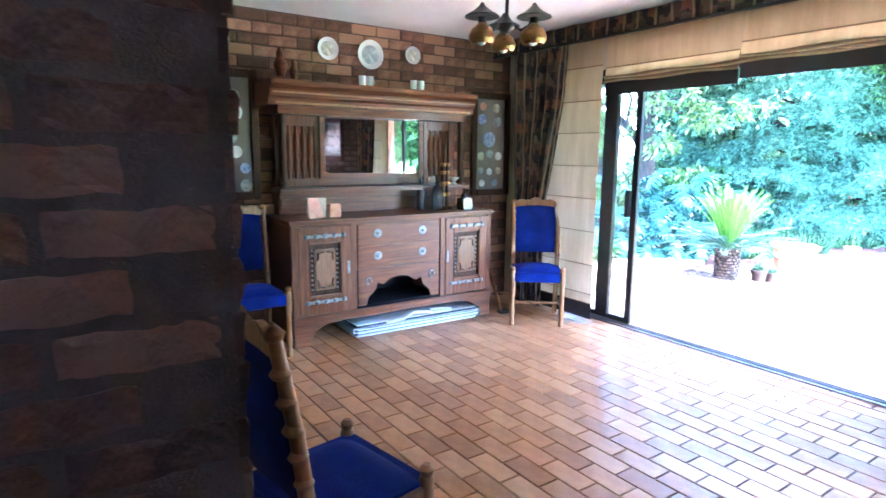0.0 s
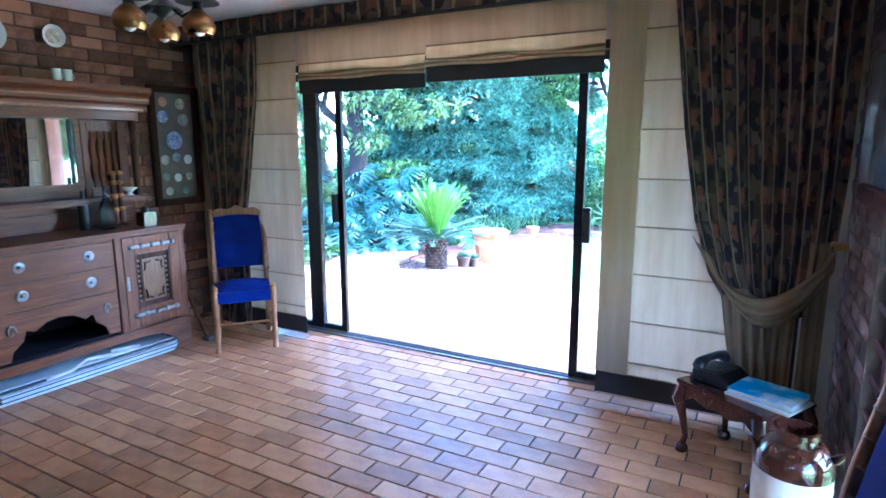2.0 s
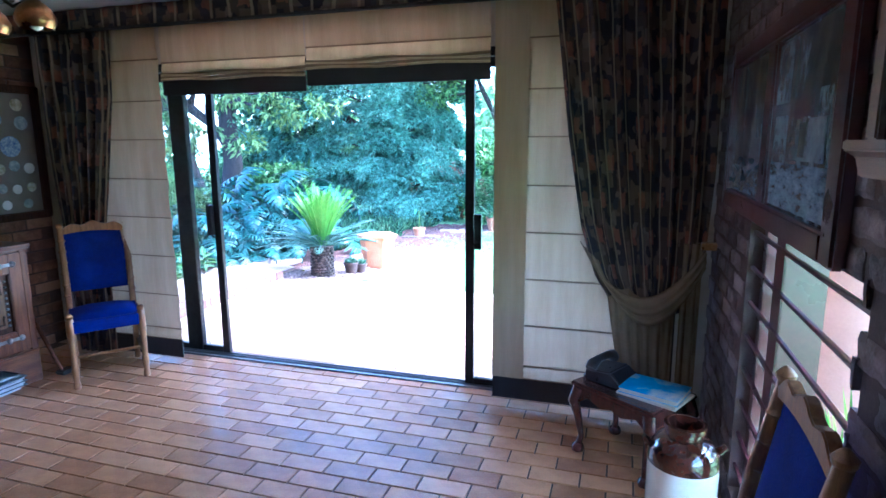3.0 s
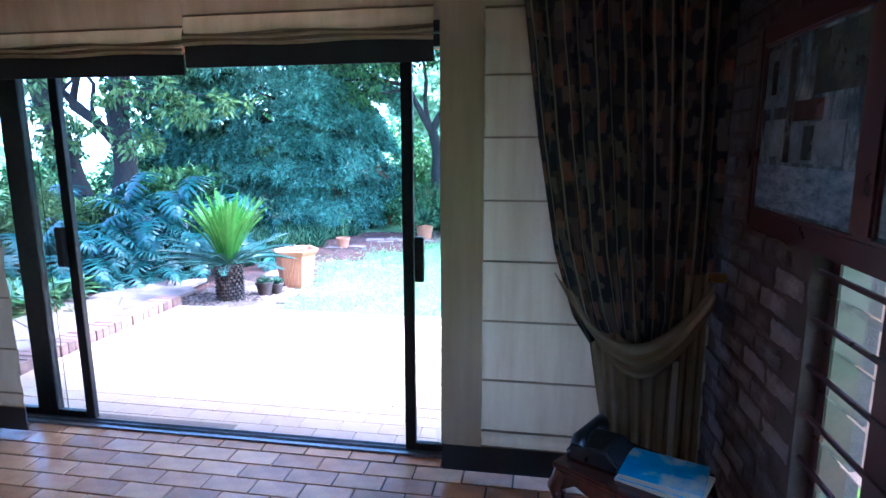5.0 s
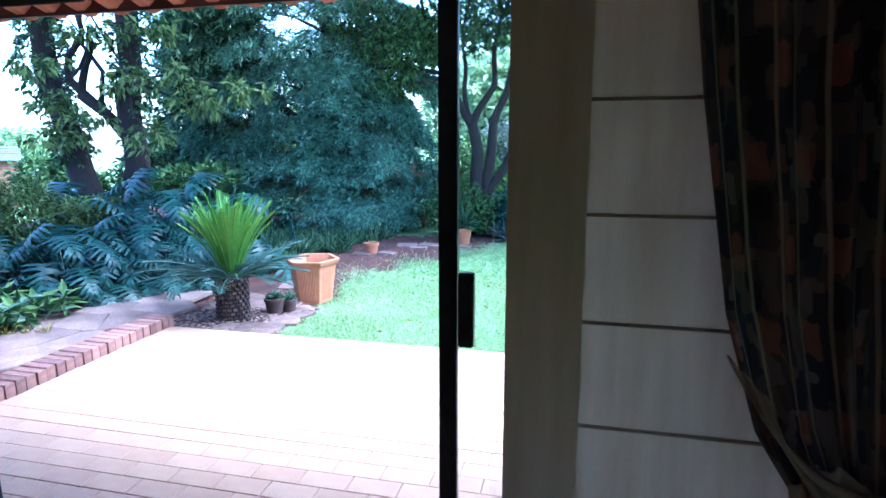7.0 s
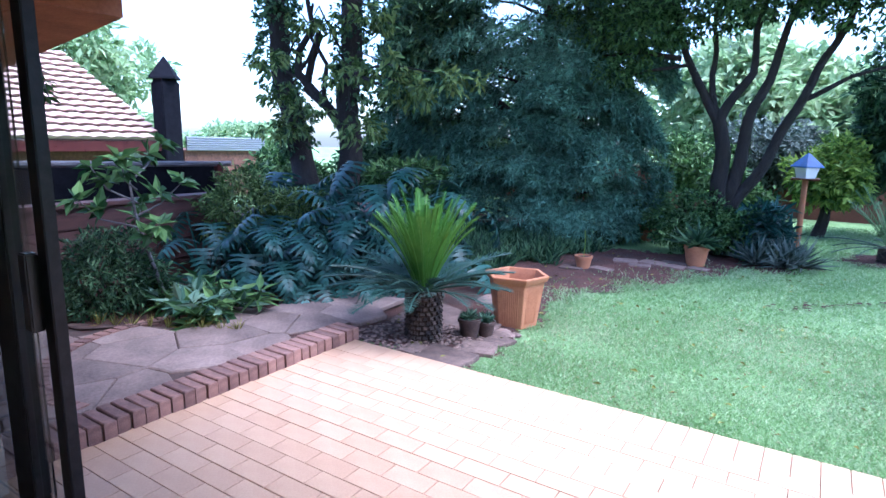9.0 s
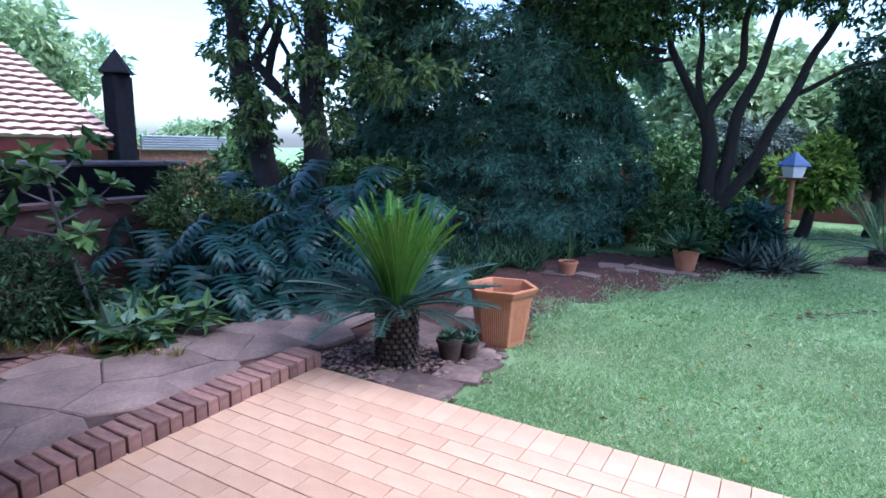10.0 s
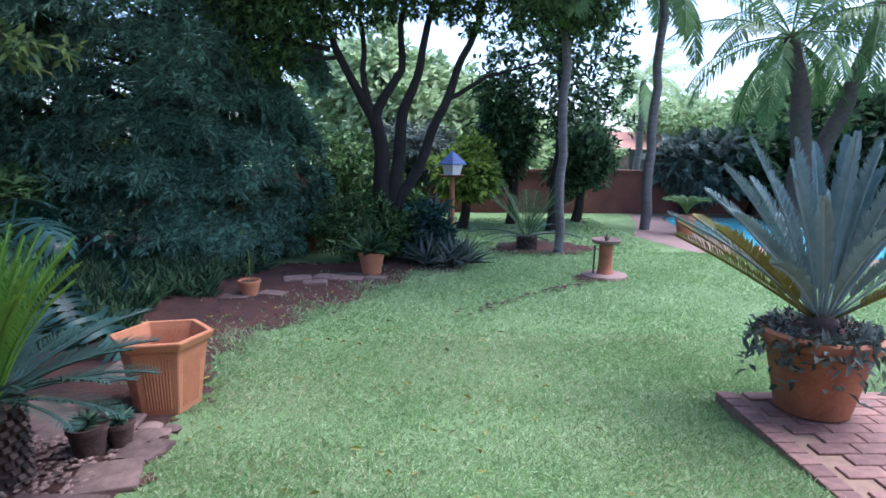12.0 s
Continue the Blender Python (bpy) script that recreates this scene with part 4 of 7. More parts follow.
st = thing("walking_stick", "dark wooden stick leaning against the sideboard end", "stick")
part("shaft", Geo().tube([(-0.5, -0.56, 0.0), (-0.58, -0.6, 0.25), (-0.66, -0.64, 0.5)], 0.014, 8), M["wood"], st, smooth=True)
part("foot", Geo().box(-0.53, -0.45, -0.6, -0.5, 0, 0.03), M["black"], st, bevel=0.008)


def display(y0, y1, z0, z1, rows, label):
    t = thing("display_frame", label, "picture frame", "framed plate displays")
    x = -1.112
    w = 0.058
    part("frame", Geo().box(x, x + 0.04, y0, y0 + w, z0, z1).box(x, x + 0.04, y1 - w, y1, z0, z1).box(x, x + 0.04, y0 + w, y1 - w, z0, z0 + w).box(x, x + 0.04, y0 + w, y1 - w, z1 - w, z1), M["frame_oak"], t, bevel=0.008)
    part("felt_backing", Geo().box(x, x + 0.012, y0 + w, y1 - w, z0 + w, z1 - w), M["board"], t)
    for y, z, r, mt_ in rows:
        part("small_plate", Geo().lathe([(r * 0.6, 0), (r, 0.012), (r, 0.016), (r * 0.6, 0.008), (0.001, 0.008)], 18, Matrix.Translation((x + 0.012, y, z)) @ Matrix.Rotation(radians(90), 4, "Y")), M[mt_], t, smooth=True)


rl = []
for k, (z, n, r) in enumerate(((1.93, 1, 0.05), (1.83, 2, 0.045), (1.71, 2, 0.06), (1.55, 1, 0.085), (1.42, 2, 0.045), (1.30, 3, 0.04), (1.17, 3, 0.045))):
    for j in range(n):
        rl.append((-2.76 + (j - (n - 1) / 2) * 0.13, z, r, ("delft", "china", "plateblue", "platepic")[(k * 2 + j) % 4]))
display(-3.0, -2.52, 1.06, 2.02, rl, "dark oak frame displaying small china plates on felt")
rr_ = [(-0.36, 1.87, 0.04, "card"), (-0.2, 1.86, 0.045, "platepic"), (-0.37, 1.75, 0.05, "delft"), (-0.18, 1.73, 0.05, "plateblue"), (-0.28, 1.56, 0.075, "delft"), (-0.38, 1.40, 0.04, "platepic"), (-0.27, 1.42, 0.04, "plateblue"), (-0.16, 1.40, 0.04, "china"),
       (-0.38, 1.26, 0.035, "plateblue"), (-0.27, 1.25, 0.035, "china"), (-0.16, 1.26, 0.035, "platepic"), (-0.36, 1.14, 0.035, "china"), (-0.2, 1.14, 0.035, "plateblue")]
display(-0.49, -0.02, 1.02, 2.0, rr_, "dark oak frame displaying blue plates near the curtain")


# ---- chairs ----
def chair(at, rz, label):
    t = thing("dining_chair", label, "chair", "blue velvet dining chairs", at=at, rz=rz)
    post = [(0.022, 0), (0.022, 0.03), (0.016, 0.05), (0.024, 0.12), (0.018, 0.16), (0.02, 0.3), (0.024, 0.34), (0.024, 0.46), (0.018, 0.47), (0.024, 0.49), (0.012, 0.505)]
    for x in (-0.205, 0.205):
        part("front_leg", Geo().lathe(post, 12, Matrix.Translation((x, -0.2, 0))), M["chairwood"], t, smooth=True)
        back = Geo().tube([(x * 0.95, 0.24, 0), (x * 0.95, 0.2, 0.25), (x * 0.95, 0.19, 0.45), (x * 0.97, 0.23, 0.75), (x * 0.98, 0.28, 1.0)], [0.02, 0.02, 0.022, 0.02, 0.018], 10)
        back.lathe([(0.012, 0), (0.022, 0.01), (0.024, 0.022), (0.012, 0.036), (0.004, 0.042)], 10, Matrix.Translation((x * 0.98, 0.28, 0.995)))
        for k in range(6):
            back.lathe([(0.018, -0.014), (0.027, 0.0), (0.018, 0.014)], 10, Matrix.Translation((x * 0.96 + 0.003 * (1 if x > 0 else -1), 0.197 + 0.0133 * k + 0.004, 0.54 + 0.075 * k)))
        part("back_post", back, M["chairwood"], t, "turned back post", smooth=True)
        part("side_rail", Geo().box(x - 0.012, x + 0.012, -0.19, 0.19, 0.385, 0.44), M["chairwood"], t, bevel=0.004)
        part("side_stretcher", Geo().tube([(x, -0.2, 0.15), (x, 0.21, 0.15)], 0.011, 8), M["chairwood"], t, smooth=True)
    part("front_rail", Geo().box(-0.19, 0.19, -0.212, -0.19, 0.385, 0.44), M["chairwood"], t, bevel=0.004)
    part("stretcher", Geo().tube([(-0.205, 0.0, 0.15), (0.205, 0.0, 0.15)], 0.011, 8), M["chairwood"], t, smooth=True)
    n = 10
    top = [(x, y, 0.445 + 0.045 * (1 - (abs(x) / 0.2) ** 4) * (1 - (abs(y) / 0.2) ** 4)) for y in np.linspace(-0.2, 0.2, n) for x in np.linspace(-0.195, 0.195, n)]
    f = [(j * n + i, j * n + i + 1, (j + 1) * n + i + 1, (j + 1) * n + i) for j in range(n - 1) for i in range(n - 1)]
    seat = Geo().add(top, f).box(-0.203, 0.203, -0.216, 0.2, 0.375, 0.452)
    part("seat", seat, M["velvet"], t, "blue velvet seat pad", bevel=0.0, smooth=True)
    rows = 9
    v = []
    for sgn in (-1, 1):
        for j in range(rows):
            w = j / (rows - 1)
            for i in range(rows):
                u = i / (rows - 1) * 2 - 1
                z = 0.56 + 0.40 * w + (0.02 * (1 - u * u) if j == rows - 1 else 0)
                puff = 0.022 * (1 - u ** 4) * (1 - (2 * w - 1) ** 4) + 0.006
                v.append((u * 0.185, 0.19 + (z - 0.45) * 0.16 + sgn * puff + 0.012, z))
    f = []
    for s in (0, rows * rows):
        f += [(s + j * rows + i, s + j * rows + i + 1, s + (j + 1) * rows + i + 1, s + (j + 1) * rows + i) for j in range(rows - 1) for i in range(rows - 1)]
    k = rows * rows
    ringi = [i for i in range(rows)] + [j * rows + rows - 1 for j in range(1, rows)] + [(rows - 1) * rows + i for i in range(rows - 2, -1, -1)] + [j * rows for j in range(rows - 2, 0, -1)]
    f += [(ringi[i], ringi[(i + 1) % len(ringi)], ringi[(i + 1) % len(ringi)] + k, ringi[i] + k) for i in range(len(ringi))]
    part("backrest", Geo().add(v, f), M["velvet"], t, "padded blue velvet back", smooth=True)
    crest = [(-0.2, 0.955)] + [(0.2 * u, 1.0 + 0.035 * math.cos(u * math.pi / 2) + 0.012 * math.cos(u * math.pi * 3)) for u in np.linspace(-1, 1, 17)] + [(0.2, 0.955)] + [(0.2 * u, 0.955 + 0.02 * (1 - u * u)) for u in np.linspace(0.9, -0.9, 9)]
    part("crest_rail", Geo().prism(crest, 0.262, 0.292), M["chairwood"], t, "shaped golden oak crest rail", bevel=0.004)
    return t


chair((-0.19, -0.453, 0), 50.6, "golden oak chair in blue velvet before the curtain")
chair((-0.635, -2.77, 0), 90, "golden oak chair in blue velvet beside the sideboard")
chair((1.875, -3.257, 0), 190, "golden oak chair in blue velvet beside the brick pier")
chair((3.30, -2.125, 0), -90, "golden oak chair in blue velvet under the louvred window")

# ---- lamp ----
lp = thing("ceiling_lamp", "three-arm brass and black iron ceiling lamp", "ceiling lamp", at=(0.68, -1.6, 0))
part("canopy", Geo().lathe([(0.055, CEIL - 0.001), (0.05, CEIL - 0.03), (0.015, CEIL - 0.045)], 16), M["black"], lp)
part("stem", Geo().tube([(0, 0, CEIL - 0.04), (0, 0, 2.16)], 0.011, 8), M["black"], lp)
part("hub", Geo().lathe([(0.01, 2.12), (0.05, 2.15), (0.055, 2.17), (0.03, 2.19), (0.012, 2.22)], 16), M["black"], lp, smooth=True)
for k in range(3):
    a = radians(25 + 120 * k)
    ca, sa = math.cos(a), math.sin(a)
    arm = part("arm", Geo().tube([(0.04 * ca, 0.04 * sa, 2.17), (0.09 * ca, 0.09 * sa, 2.13), (0.14 * ca, 0.14 * sa, 2.15), (0.17 * ca, 0.17 * sa, 2.2)], 0.008, 8), M["black"], lp, smooth=True)
    part("shade", Geo().lathe([(0.06, 2.045), (0.073, 2.065), (0.076, 2.09), (0.06, 2.125), (0.03, 2.15), (0.02, 2.16), (0.02, 2.155), (0.055, 2.12), (0.07, 2.09), (0.067, 2.067), (0.055, 2.05)], 20, Matrix.Translation((0.17 * ca, 0.17 * sa, 0)), cap=False), M["brass"], lp, "brass bowl shade", smooth=True)
    part("smoke_cap", Geo().lathe([(0.1, 2.19), (0.098, 2.197), (0.05, 2.225), (0.02, 2.25), (0.008, 2.27)], 16, Matrix.Translation((0.17 * ca, 0.17 * sa, 0))), M["black"], lp, smooth=True)
    part("gallery", Geo().lathe([(0.022, 2.16), (0.026, 2.19), (0.02, 2.22), (0.006, 2.25)], 10, Matrix.Translation((0.17 * ca, 0.17 * sa, 0))), M["black"], lp, smooth=True)
    part("bulb", Geo().lathe([(0.012, 2.12), (0.03, 2.085), (0.032, 2.065), (0.022, 2.045), (0.004, 2.036)], 12, Matrix.Translation((0.17 * ca, 0.17 * sa, 0))), M["china"], lp, smooth=True)

# ---- telephone table, phone, book, jar ----
TZ = 0.385
tb = thing("side_table", "small mahogany side table with claw feet", "side table", at=(3.27, -0.6, 0), rz=-37)
part("tabletop", Geo().box(-0.24, 0.24, -0.18, 0.18, TZ - 0.025, TZ), M["mahogany"], tb, bevel=0.008)
ap = [(-0.215, TZ - 0.03), (0.215, TZ - 0.03), (0.215, TZ - 0.12), (0.14, TZ - 0.07), (0.06, TZ - 0.095), (0, TZ - 0.075), (-0.06, TZ - 0.095), (-0.14, TZ - 0.07), (-0.215, TZ - 0.12)]
for y in (-0.165, 0.15):
    part("apron", Geo().prism(ap, y, y + 0.015), M["mahogany"], tb, "scalloped apron", bevel=0.003)
for x in (-0.215, 0.2):
    part("side_apron", Geo().box(x, x + 0.015, -0.15, 0.15, TZ - 0.1, TZ - 0.025), M["mahogany"], tb)
for x in (-1, 1):
    for y in (-1, 1):
        part("leg", Geo().tube([(x * 0.205, y * 0.15, TZ - 0.03), (x * 0.225, y * 0.168, TZ - 0.1), (x * 0.205, y * 0.152, 0.2), (x * 0.19, y * 0.14, 0.09), (x * 0.2, y * 0.148, 0.045)], [0.034, 0.03, 0.02, 0.014, 0.018], 10)
             .lathe([(0.012, 0), (0.03, 0.012), (0.034, 0.028), (0.026, 0.045), (0.012, 0.055)], 12, Matrix.Translation((x * 0.2, y * 0.15, 0))), M["mahogany"], tb, "cabriole leg with claw foot", smooth=True)
ph = thing("telephone", "black desk telephone with handset and cord", "telephone", at=(3.17, -0.54, TZ), rz=-30)
part("base", Geo().prism([(-0.1, 0), (0.1, 0), (0.1, 0.03), (0.04, 0.075), (-0.1, 0.06)], -0.09, 0.09), M["plastic"], ph, bevel=0.008)
part("handset", Geo().tube([(-0.055, -0.11, 0.075), (-0.055, -0.09, 0.095), (-0.055, -0.04, 0.108), (-0.055, 0.04, 0.108), (-0.055, 0.09, 0.095), (-0.055, 0.11, 0.075)], [0.028, 0.03, 0.02, 0.02, 0.03, 0.028], 10), M["plastic"], ph, smooth=True)
part("keypad", Geo().box(0.0, 0.07, -0.05, 0.05, 0.058, 0.063, pose(0, 0, 0.0, 0, 27, 0)), M["black"], ph)
part("cord", Geo().tube([(-0.1, -0.09, 0.02), (-0.12, -0.06, 0.012), (-0.13, 0.0, 0.008), (-0.11, 0.09, 0.012), (-0.06, 0.13, 0.02)], 0.006, 6), M["plastic"], ph)
bk = thing("book", "large paperback with a blue map cover", "book", at=(3.37, -0.66, TZ), rz=-22)
part("pages", Geo().box(-0.135, 0.135, -0.1, 0.1, 0.003, 0.022), M["pages"], bk)
part("cover", Geo().box(-0.138, 0.138, -0.103, 0.103, 0.022, 0.026).box(-0.138, 0.138, -0.103, 0.103, 0.0, 0.003), M["paper"], bk)
bk2 = thing("magazine", "thin magazine under the book", "magazine", at=(3.37, -0.66, TZ), rz=-22)
bk2.location.z = TZ
bk.location.z = TZ + 0.0125
part("sheets", Geo().box(-0.15, 0.14, -0.11, 0.11, 0.0, 0.012, pose(0.01, -0.005, 0, 0, 0, -6)), M["pages"], bk2, bevel=0.002)
jr = thing("stoneware_jar", "cream stoneware jar with brown glazed shoulder", "jar", at=(3.46, -1.12, 0))
part("body", Geo().lathe([(0.115, 0), (0.13, 0.01), (0.135, 0.05), (0.135, 0.32)], 32), M["stoneware"], jr, smooth=True)
part("shoulder", Geo().lathe([(0.1352, 0.315), (0.1355, 0.345), (0.128, 0.38), (0.1, 0.415), (0.072, 0.428), (0.07, 0.45), (0.08, 0.455), (0.08, 0.475), (0.066, 0.478), (0.06, 0.44), (0.055, 0.40)], 32), M["glaze"], jr, "glossy brown glazed shoulder and lip", smooth=True)
for a in (-1, 1):
    part("lug", Geo().tube([(0.128 * a, 0.02, 0.375), (0.15 * a, 0.01, 0.395), (0.15 * a, -0.01, 0.395), (0.128 * a, -0.02, 0.375)], 0.01, 8), M["glaze"], jr, smooth=True)

# ---- pictures and shelf on the east wall ----
pic = thing("wall_picture", "wide red-brown framed street picture in two panels", "picture")
x0, x1 = EAST - 0.035, EAST
ya, yb, za, zb = -1.98, -0.44, 1.285, 1.96
part("frame", Geo().box(x0, x1, ya, ya + 0.09, za, zb).box(x0, x1, yb - 0.06, yb, za, zb).box(x0, x1, ya + 0.09, yb - 0.06, za, za + 0.075).box(x0, x1, ya + 0.09, yb - 0.06, zb - 0.075, zb).box(x0, x1, -1.27, -1.17, za + 0.075, zb - 0.075), M["redframe"], pic, bevel=0.008)
for a, b in ((ya + 0.06, -1.25), (-1.17, yb - 0.06)):
    part("print", Geo().box(x0 + 0.018, x1, a, b, za + 0.06, zb - 0.06), M["picture"], pic, "faded grey street scene under glass")
M["print_pale"] = material("print_pale", (0.09, 0.11, 0.125), (0.34, 0.36, 0.38), 0.2, 9, 40, bump=0.0, coat=0.6)
M["print_blue"] = material("print_blue", (0.06, 0.1, 0.15), (0.4, 0.46, 0.52), 0.2, 12, 40, stretch=(1, 1, 3), bump=0.0, coat=0.6)
M["print_red"] = material("print_red", (0.06, 0.03, 0.03), (0.16, 0.08, 0.07), 0.2, 12, 40, bump=0.0, coat=0.6)
M["print_tree"] = material("print_tree", (0.025, 0.035, 0.034), (0.16, 0.17, 0.14), 0.2, 9, 30, bump=0.0, coat=0.6)
for ca_, cb_ in ((-1.25, -1.89), (-0.5, -1.17)):
    for tone_, shapes in (("print_pale", ((0.02, 0.34, 0.62, 0.97), (0.05, 0.3, 0.33, 0.55), (0.36, 0.86, 0.3, 0.52))), ("print_blue", ((0.0, 1.0, 0.02, 0.28),)),
                          ("print_red", ((0.28, 0.66, 0.53, 0.64),)), ("print_tree", ((0.56, 0.98, 0.66, 0.98), (0.3, 0.37, 0.3, 0.95), (0.5, 0.6, 0.32, 0.5), (0.1, 0.16, 0.7, 0.9)))):
        for d_, (u0, u1, w0, w1) in enumerate(shapes):
            part("printed_shape", Geo().box(x0 + 0.0165 - 0.0004 * d_ - (0.0004 if tone_ == "print_tree" else 0.0), x0 + 0.0185, cb_ + (ca_ - cb_) * (1 - u1), cb_ + (ca_ - cb_) * (1 - u0), 1.36 + 0.525 * w0, 1.36 + 0.525 * w1), M[tone_], pic)
shf = thing("wall_shelf", "pale wooden wall cabinet with moulded shelf and dark panel", "shelf")
part("shelf_board", Geo().prism([(EAST, 1.50), (EAST - 0.02, 1.50), (EAST - 0.03, 1.54), (EAST - 0.055, 1.555), (EAST - 0.055, 1.575), (EAST, 1.575)], -2.9, -2.04), M["palewood"], shf, bevel=0.003)
part("upright", Geo().box(EAST - 0.03, EAST, -2.13, -2.08, 1.575, 2.2), M["palewood"], shf, bevel=0.004)
part("panel", Geo().box(EAST - 0.015, EAST, -2.85, -2.13, 1.575, 2.2), M["glaze"], shf)


# ---- setting: the garden ----
def gz(y):
    return float(np.interp(y, [2.6, 3.7, 6.0], [-0.065, -0.135, -0.155]))


v, f = [], []
xs = [-80, -30, -12, -6, -3, -1, 0, 1, 2, 3, 4, 6, 9, 14, 30, 80]
ys = [-30, -12, -6.5, 0.2, 2.6, 3.2, 4, 5, 6, 8, 12, 20, 40, 120]
v = [(x, y, gz(y) - 0.02) for y in ys for x in xs]
n = len(xs)
f = [(j * n + i, j * n + i + 1, (j + 1) * n + i + 1, (j + 1) * n + i) for j in range(len(ys) - 1) for i in range(n - 1) if not (ys[j + 1] <= 0.2 and ys[j] >= -6.5 and -3 <= xs[i] and xs[i + 1] <= 4)]
ground = raw("ground", v, f, M["lawn"])
tagged(ground, "short green lawn of the garden", "lawn", kind="structure")


def sheet(name, pts, lift, mat, label, category):
    """A flat area on the ground with an uneven edge."""
    px, py = np.array(pts, float).T
    step = 0.04
    gx, gy = np.arange(px.min() - 0.2, px.max() + 0.2, step), np.arange(py.min() - 0.2, py.max() + 0.2, step)
    X, Y = np.meshgrid((gx[1:] + gx[:-1]) / 2, (gy[1:] + gy[:-1]) / 2)
    jit = np.random.default_rng(3).normal(size=X.shape) * 0.05
    X2 = X + jit + 0.06 * np.sin(X * 9 + Y * 7) + 0.04 * np.sin(X * 23 - Y * 19)
    Y2 = Y + 0.05 * np.sin(X * 8 - Y * 11) + 0.03 * np.sin(X * 31 + Y * 17)
    Y2 = Y2 - jit[::-1]
    inside = np.zeros(X.shape, bool)
    for i in range(len(pts)):
        x1, y1, x2, y2 = px[i], py[i], px[i - 1], py[i - 1]
        if y1 != y2:
            inside ^= ((y1 > Y2) != (y2 > Y2)) & (X2 < (x2 - x1) * (Y2 - y1) / (y2 - y1) + x1)
    nx = len(gx)
    v = [(x, y, gz(y) + lift + 0.006 * math.sin(x * 13 + y * 5) * math.sin(y * 11)) for y in gy for x in gx]
    f = [(j * nx + i, j * nx + i + 1, (j + 1) * nx + i + 1, (j + 1) * nx + i) for j, i in zip(*np.nonzero(inside))]
    return tagged(raw(name, v, f, mat), label, category, kind="structure")


soil = sheet("soil_bed", [(-9, 0.2), (-0.97, 0.2), (-0.97, 2.62), (0.12, 2.66), (0.1, 3.5), (-0.02, 4.6), (0.08, 5.35), (0.8, 6.6), (1.35, 7.75), (2.1, 8.2), (2.2, 9.0), (1.2, 9.4), (0.5, 8.6), (-1.0, 8.3), (-2, 10.5), (-9, 12)], -0.006, M["soil"], "bare red-brown soil under the trees", "soil")
ring_bed = sheet("ring_bed", [(2.45, 9.5), (3.0, 9.2), (3.75, 9.3), (4.3, 9.9), (3.6, 10.6), (2.7, 10.4)], -0.004, M["soil"], "round soil bed in the lawn", "soil")
bare_strip = sheet("bare_strip", [(1.9, 5.98), (2.5, 6.6), (3.35, 7.35), (3.65, 7.45), (3.75, 7.95), (3.45, 7.85), (3.3, 7.38), (2.45, 6.66), (1.88, 6.02)], 0.006, M["soil"], "thin bare soil line across the lawn", "soil")
slab = solo("patio", Geo().box(-0.96, 3.32, 0.25, 2.56, -0.25, -0.06).box(3.32, 9.0, 0.25, 2.56, -0.25, -0.06).box(3.34, 9.0, 2.56, 4.02, -0.25, -0.102).box(WX0, WX1, 0.1, 0.25, -0.25, -0.045), M["grout_pale"], "salmon clay tile patio outside the sliding door", "patio", "structure")

# own roof overhang and outside face
eave = thing("roof_eave", "brown timber eave with scalloped roof tiles", "eave", kind="structure")
part("soffit", Geo().prism([(0.25, 2.44), (1.2, 2.25), (1.2, 2.31), (0.25, 2.7)], -7.0, 9.0, Matrix(((0, 1, 0, 0), (1, 0, 0, 0), (0, 0, 1, 0), (0, 0, 0, 1)))), M["terracotta_dark"], eave)
part("fascia", Geo().box(-7, 9, 1.18, 1.205, 2.19, 2.29), M["redframe"], eave)
for k in range(70):
    part("roof_tile", Geo().lathe([(0.09, 0), (0.09, 0.32)], 10, Matrix.Translation((-6.0 + 0.2 * k, 1.27, 2.27)) @ Matrix.Rotation(radians(75), 4, "X")), M["terracotta_dark"], eave)
part("lower_eave", Geo().prism([(-1.18, 2.085), (-4.2, 1.71), (-4.2, 1.80), (-1.18, 2.19)], 0.3, 1.2), M["terracotta_dark"], eave, "brown lower eave corner")
# Unseen east overhang, added to keep the sun off window and column.
part("east_soffit", Geo().box(3.87, 5.6, -5.4, 0.249, 2.46, 2.54), M["terracotta_dark"], eave)
outer = solo("wall_outer", Geo().box(-7, WEST - 0.2, 0.0, 0.25, -0.1, 2.7), M["brick_rest"], "brick outer wall of the house", "wall", "structure")

creeper = thing("hanging_creeper", "thin creeper with pale green leaves hanging below the eave", "creeper", at=(-2.12, 1.16, 1.9))
part("stem", Geo().tube([(-0.05, 0, 0.1), (0, 0.01, -0.02), (0.03, 0.0, -0.12), (0.06, 0.02, -0.24)], [0.006, 0.005, 0.004, 0.003], 5), M["palmbark"], creeper)
whorls("leaves", creeper, M["leaf_mid"], [(0.0, 0, -0.06), (0.03, 0.02, -0.13), (-0.04, 0, -0.16), (0.06, 0, -0.22)], [(0.6, 0.3, -0.4), (-0.5, 0.4, -0.5), (0.3, -0.3, -0.8), (0.4, 0.2, -0.8)], 7, 0.085, 0.04, 65)

# outside the low window
pil = thing("garden_column", "salmon painted garden column outside the window", "column", at=(4.58, 0.46, 0))
part("shaft", Geo().lathe([(0.36, -0.1), (0.36, 0.02), (0.33, 0.05), (0.33, 2.3), (0.37, 2.34), (0.37, 2.42)], 28), M["salmon"], pil, smooth=True)
sp = thing("spiky_plant", "pale green spiky plant outside the window", "plant", at=(4.15, -0.75, -0.08))
bb = np.zeros((40, 3)) + rng.normal(size=(40, 3)) * (0.03, 0.03, 0)
vv, ff = blades(bb, np.c_[rng.normal(size=(40, 2)) * 0.5, np.ones(40)], rng.uniform(0.4, 0.7, 40), 0.035)
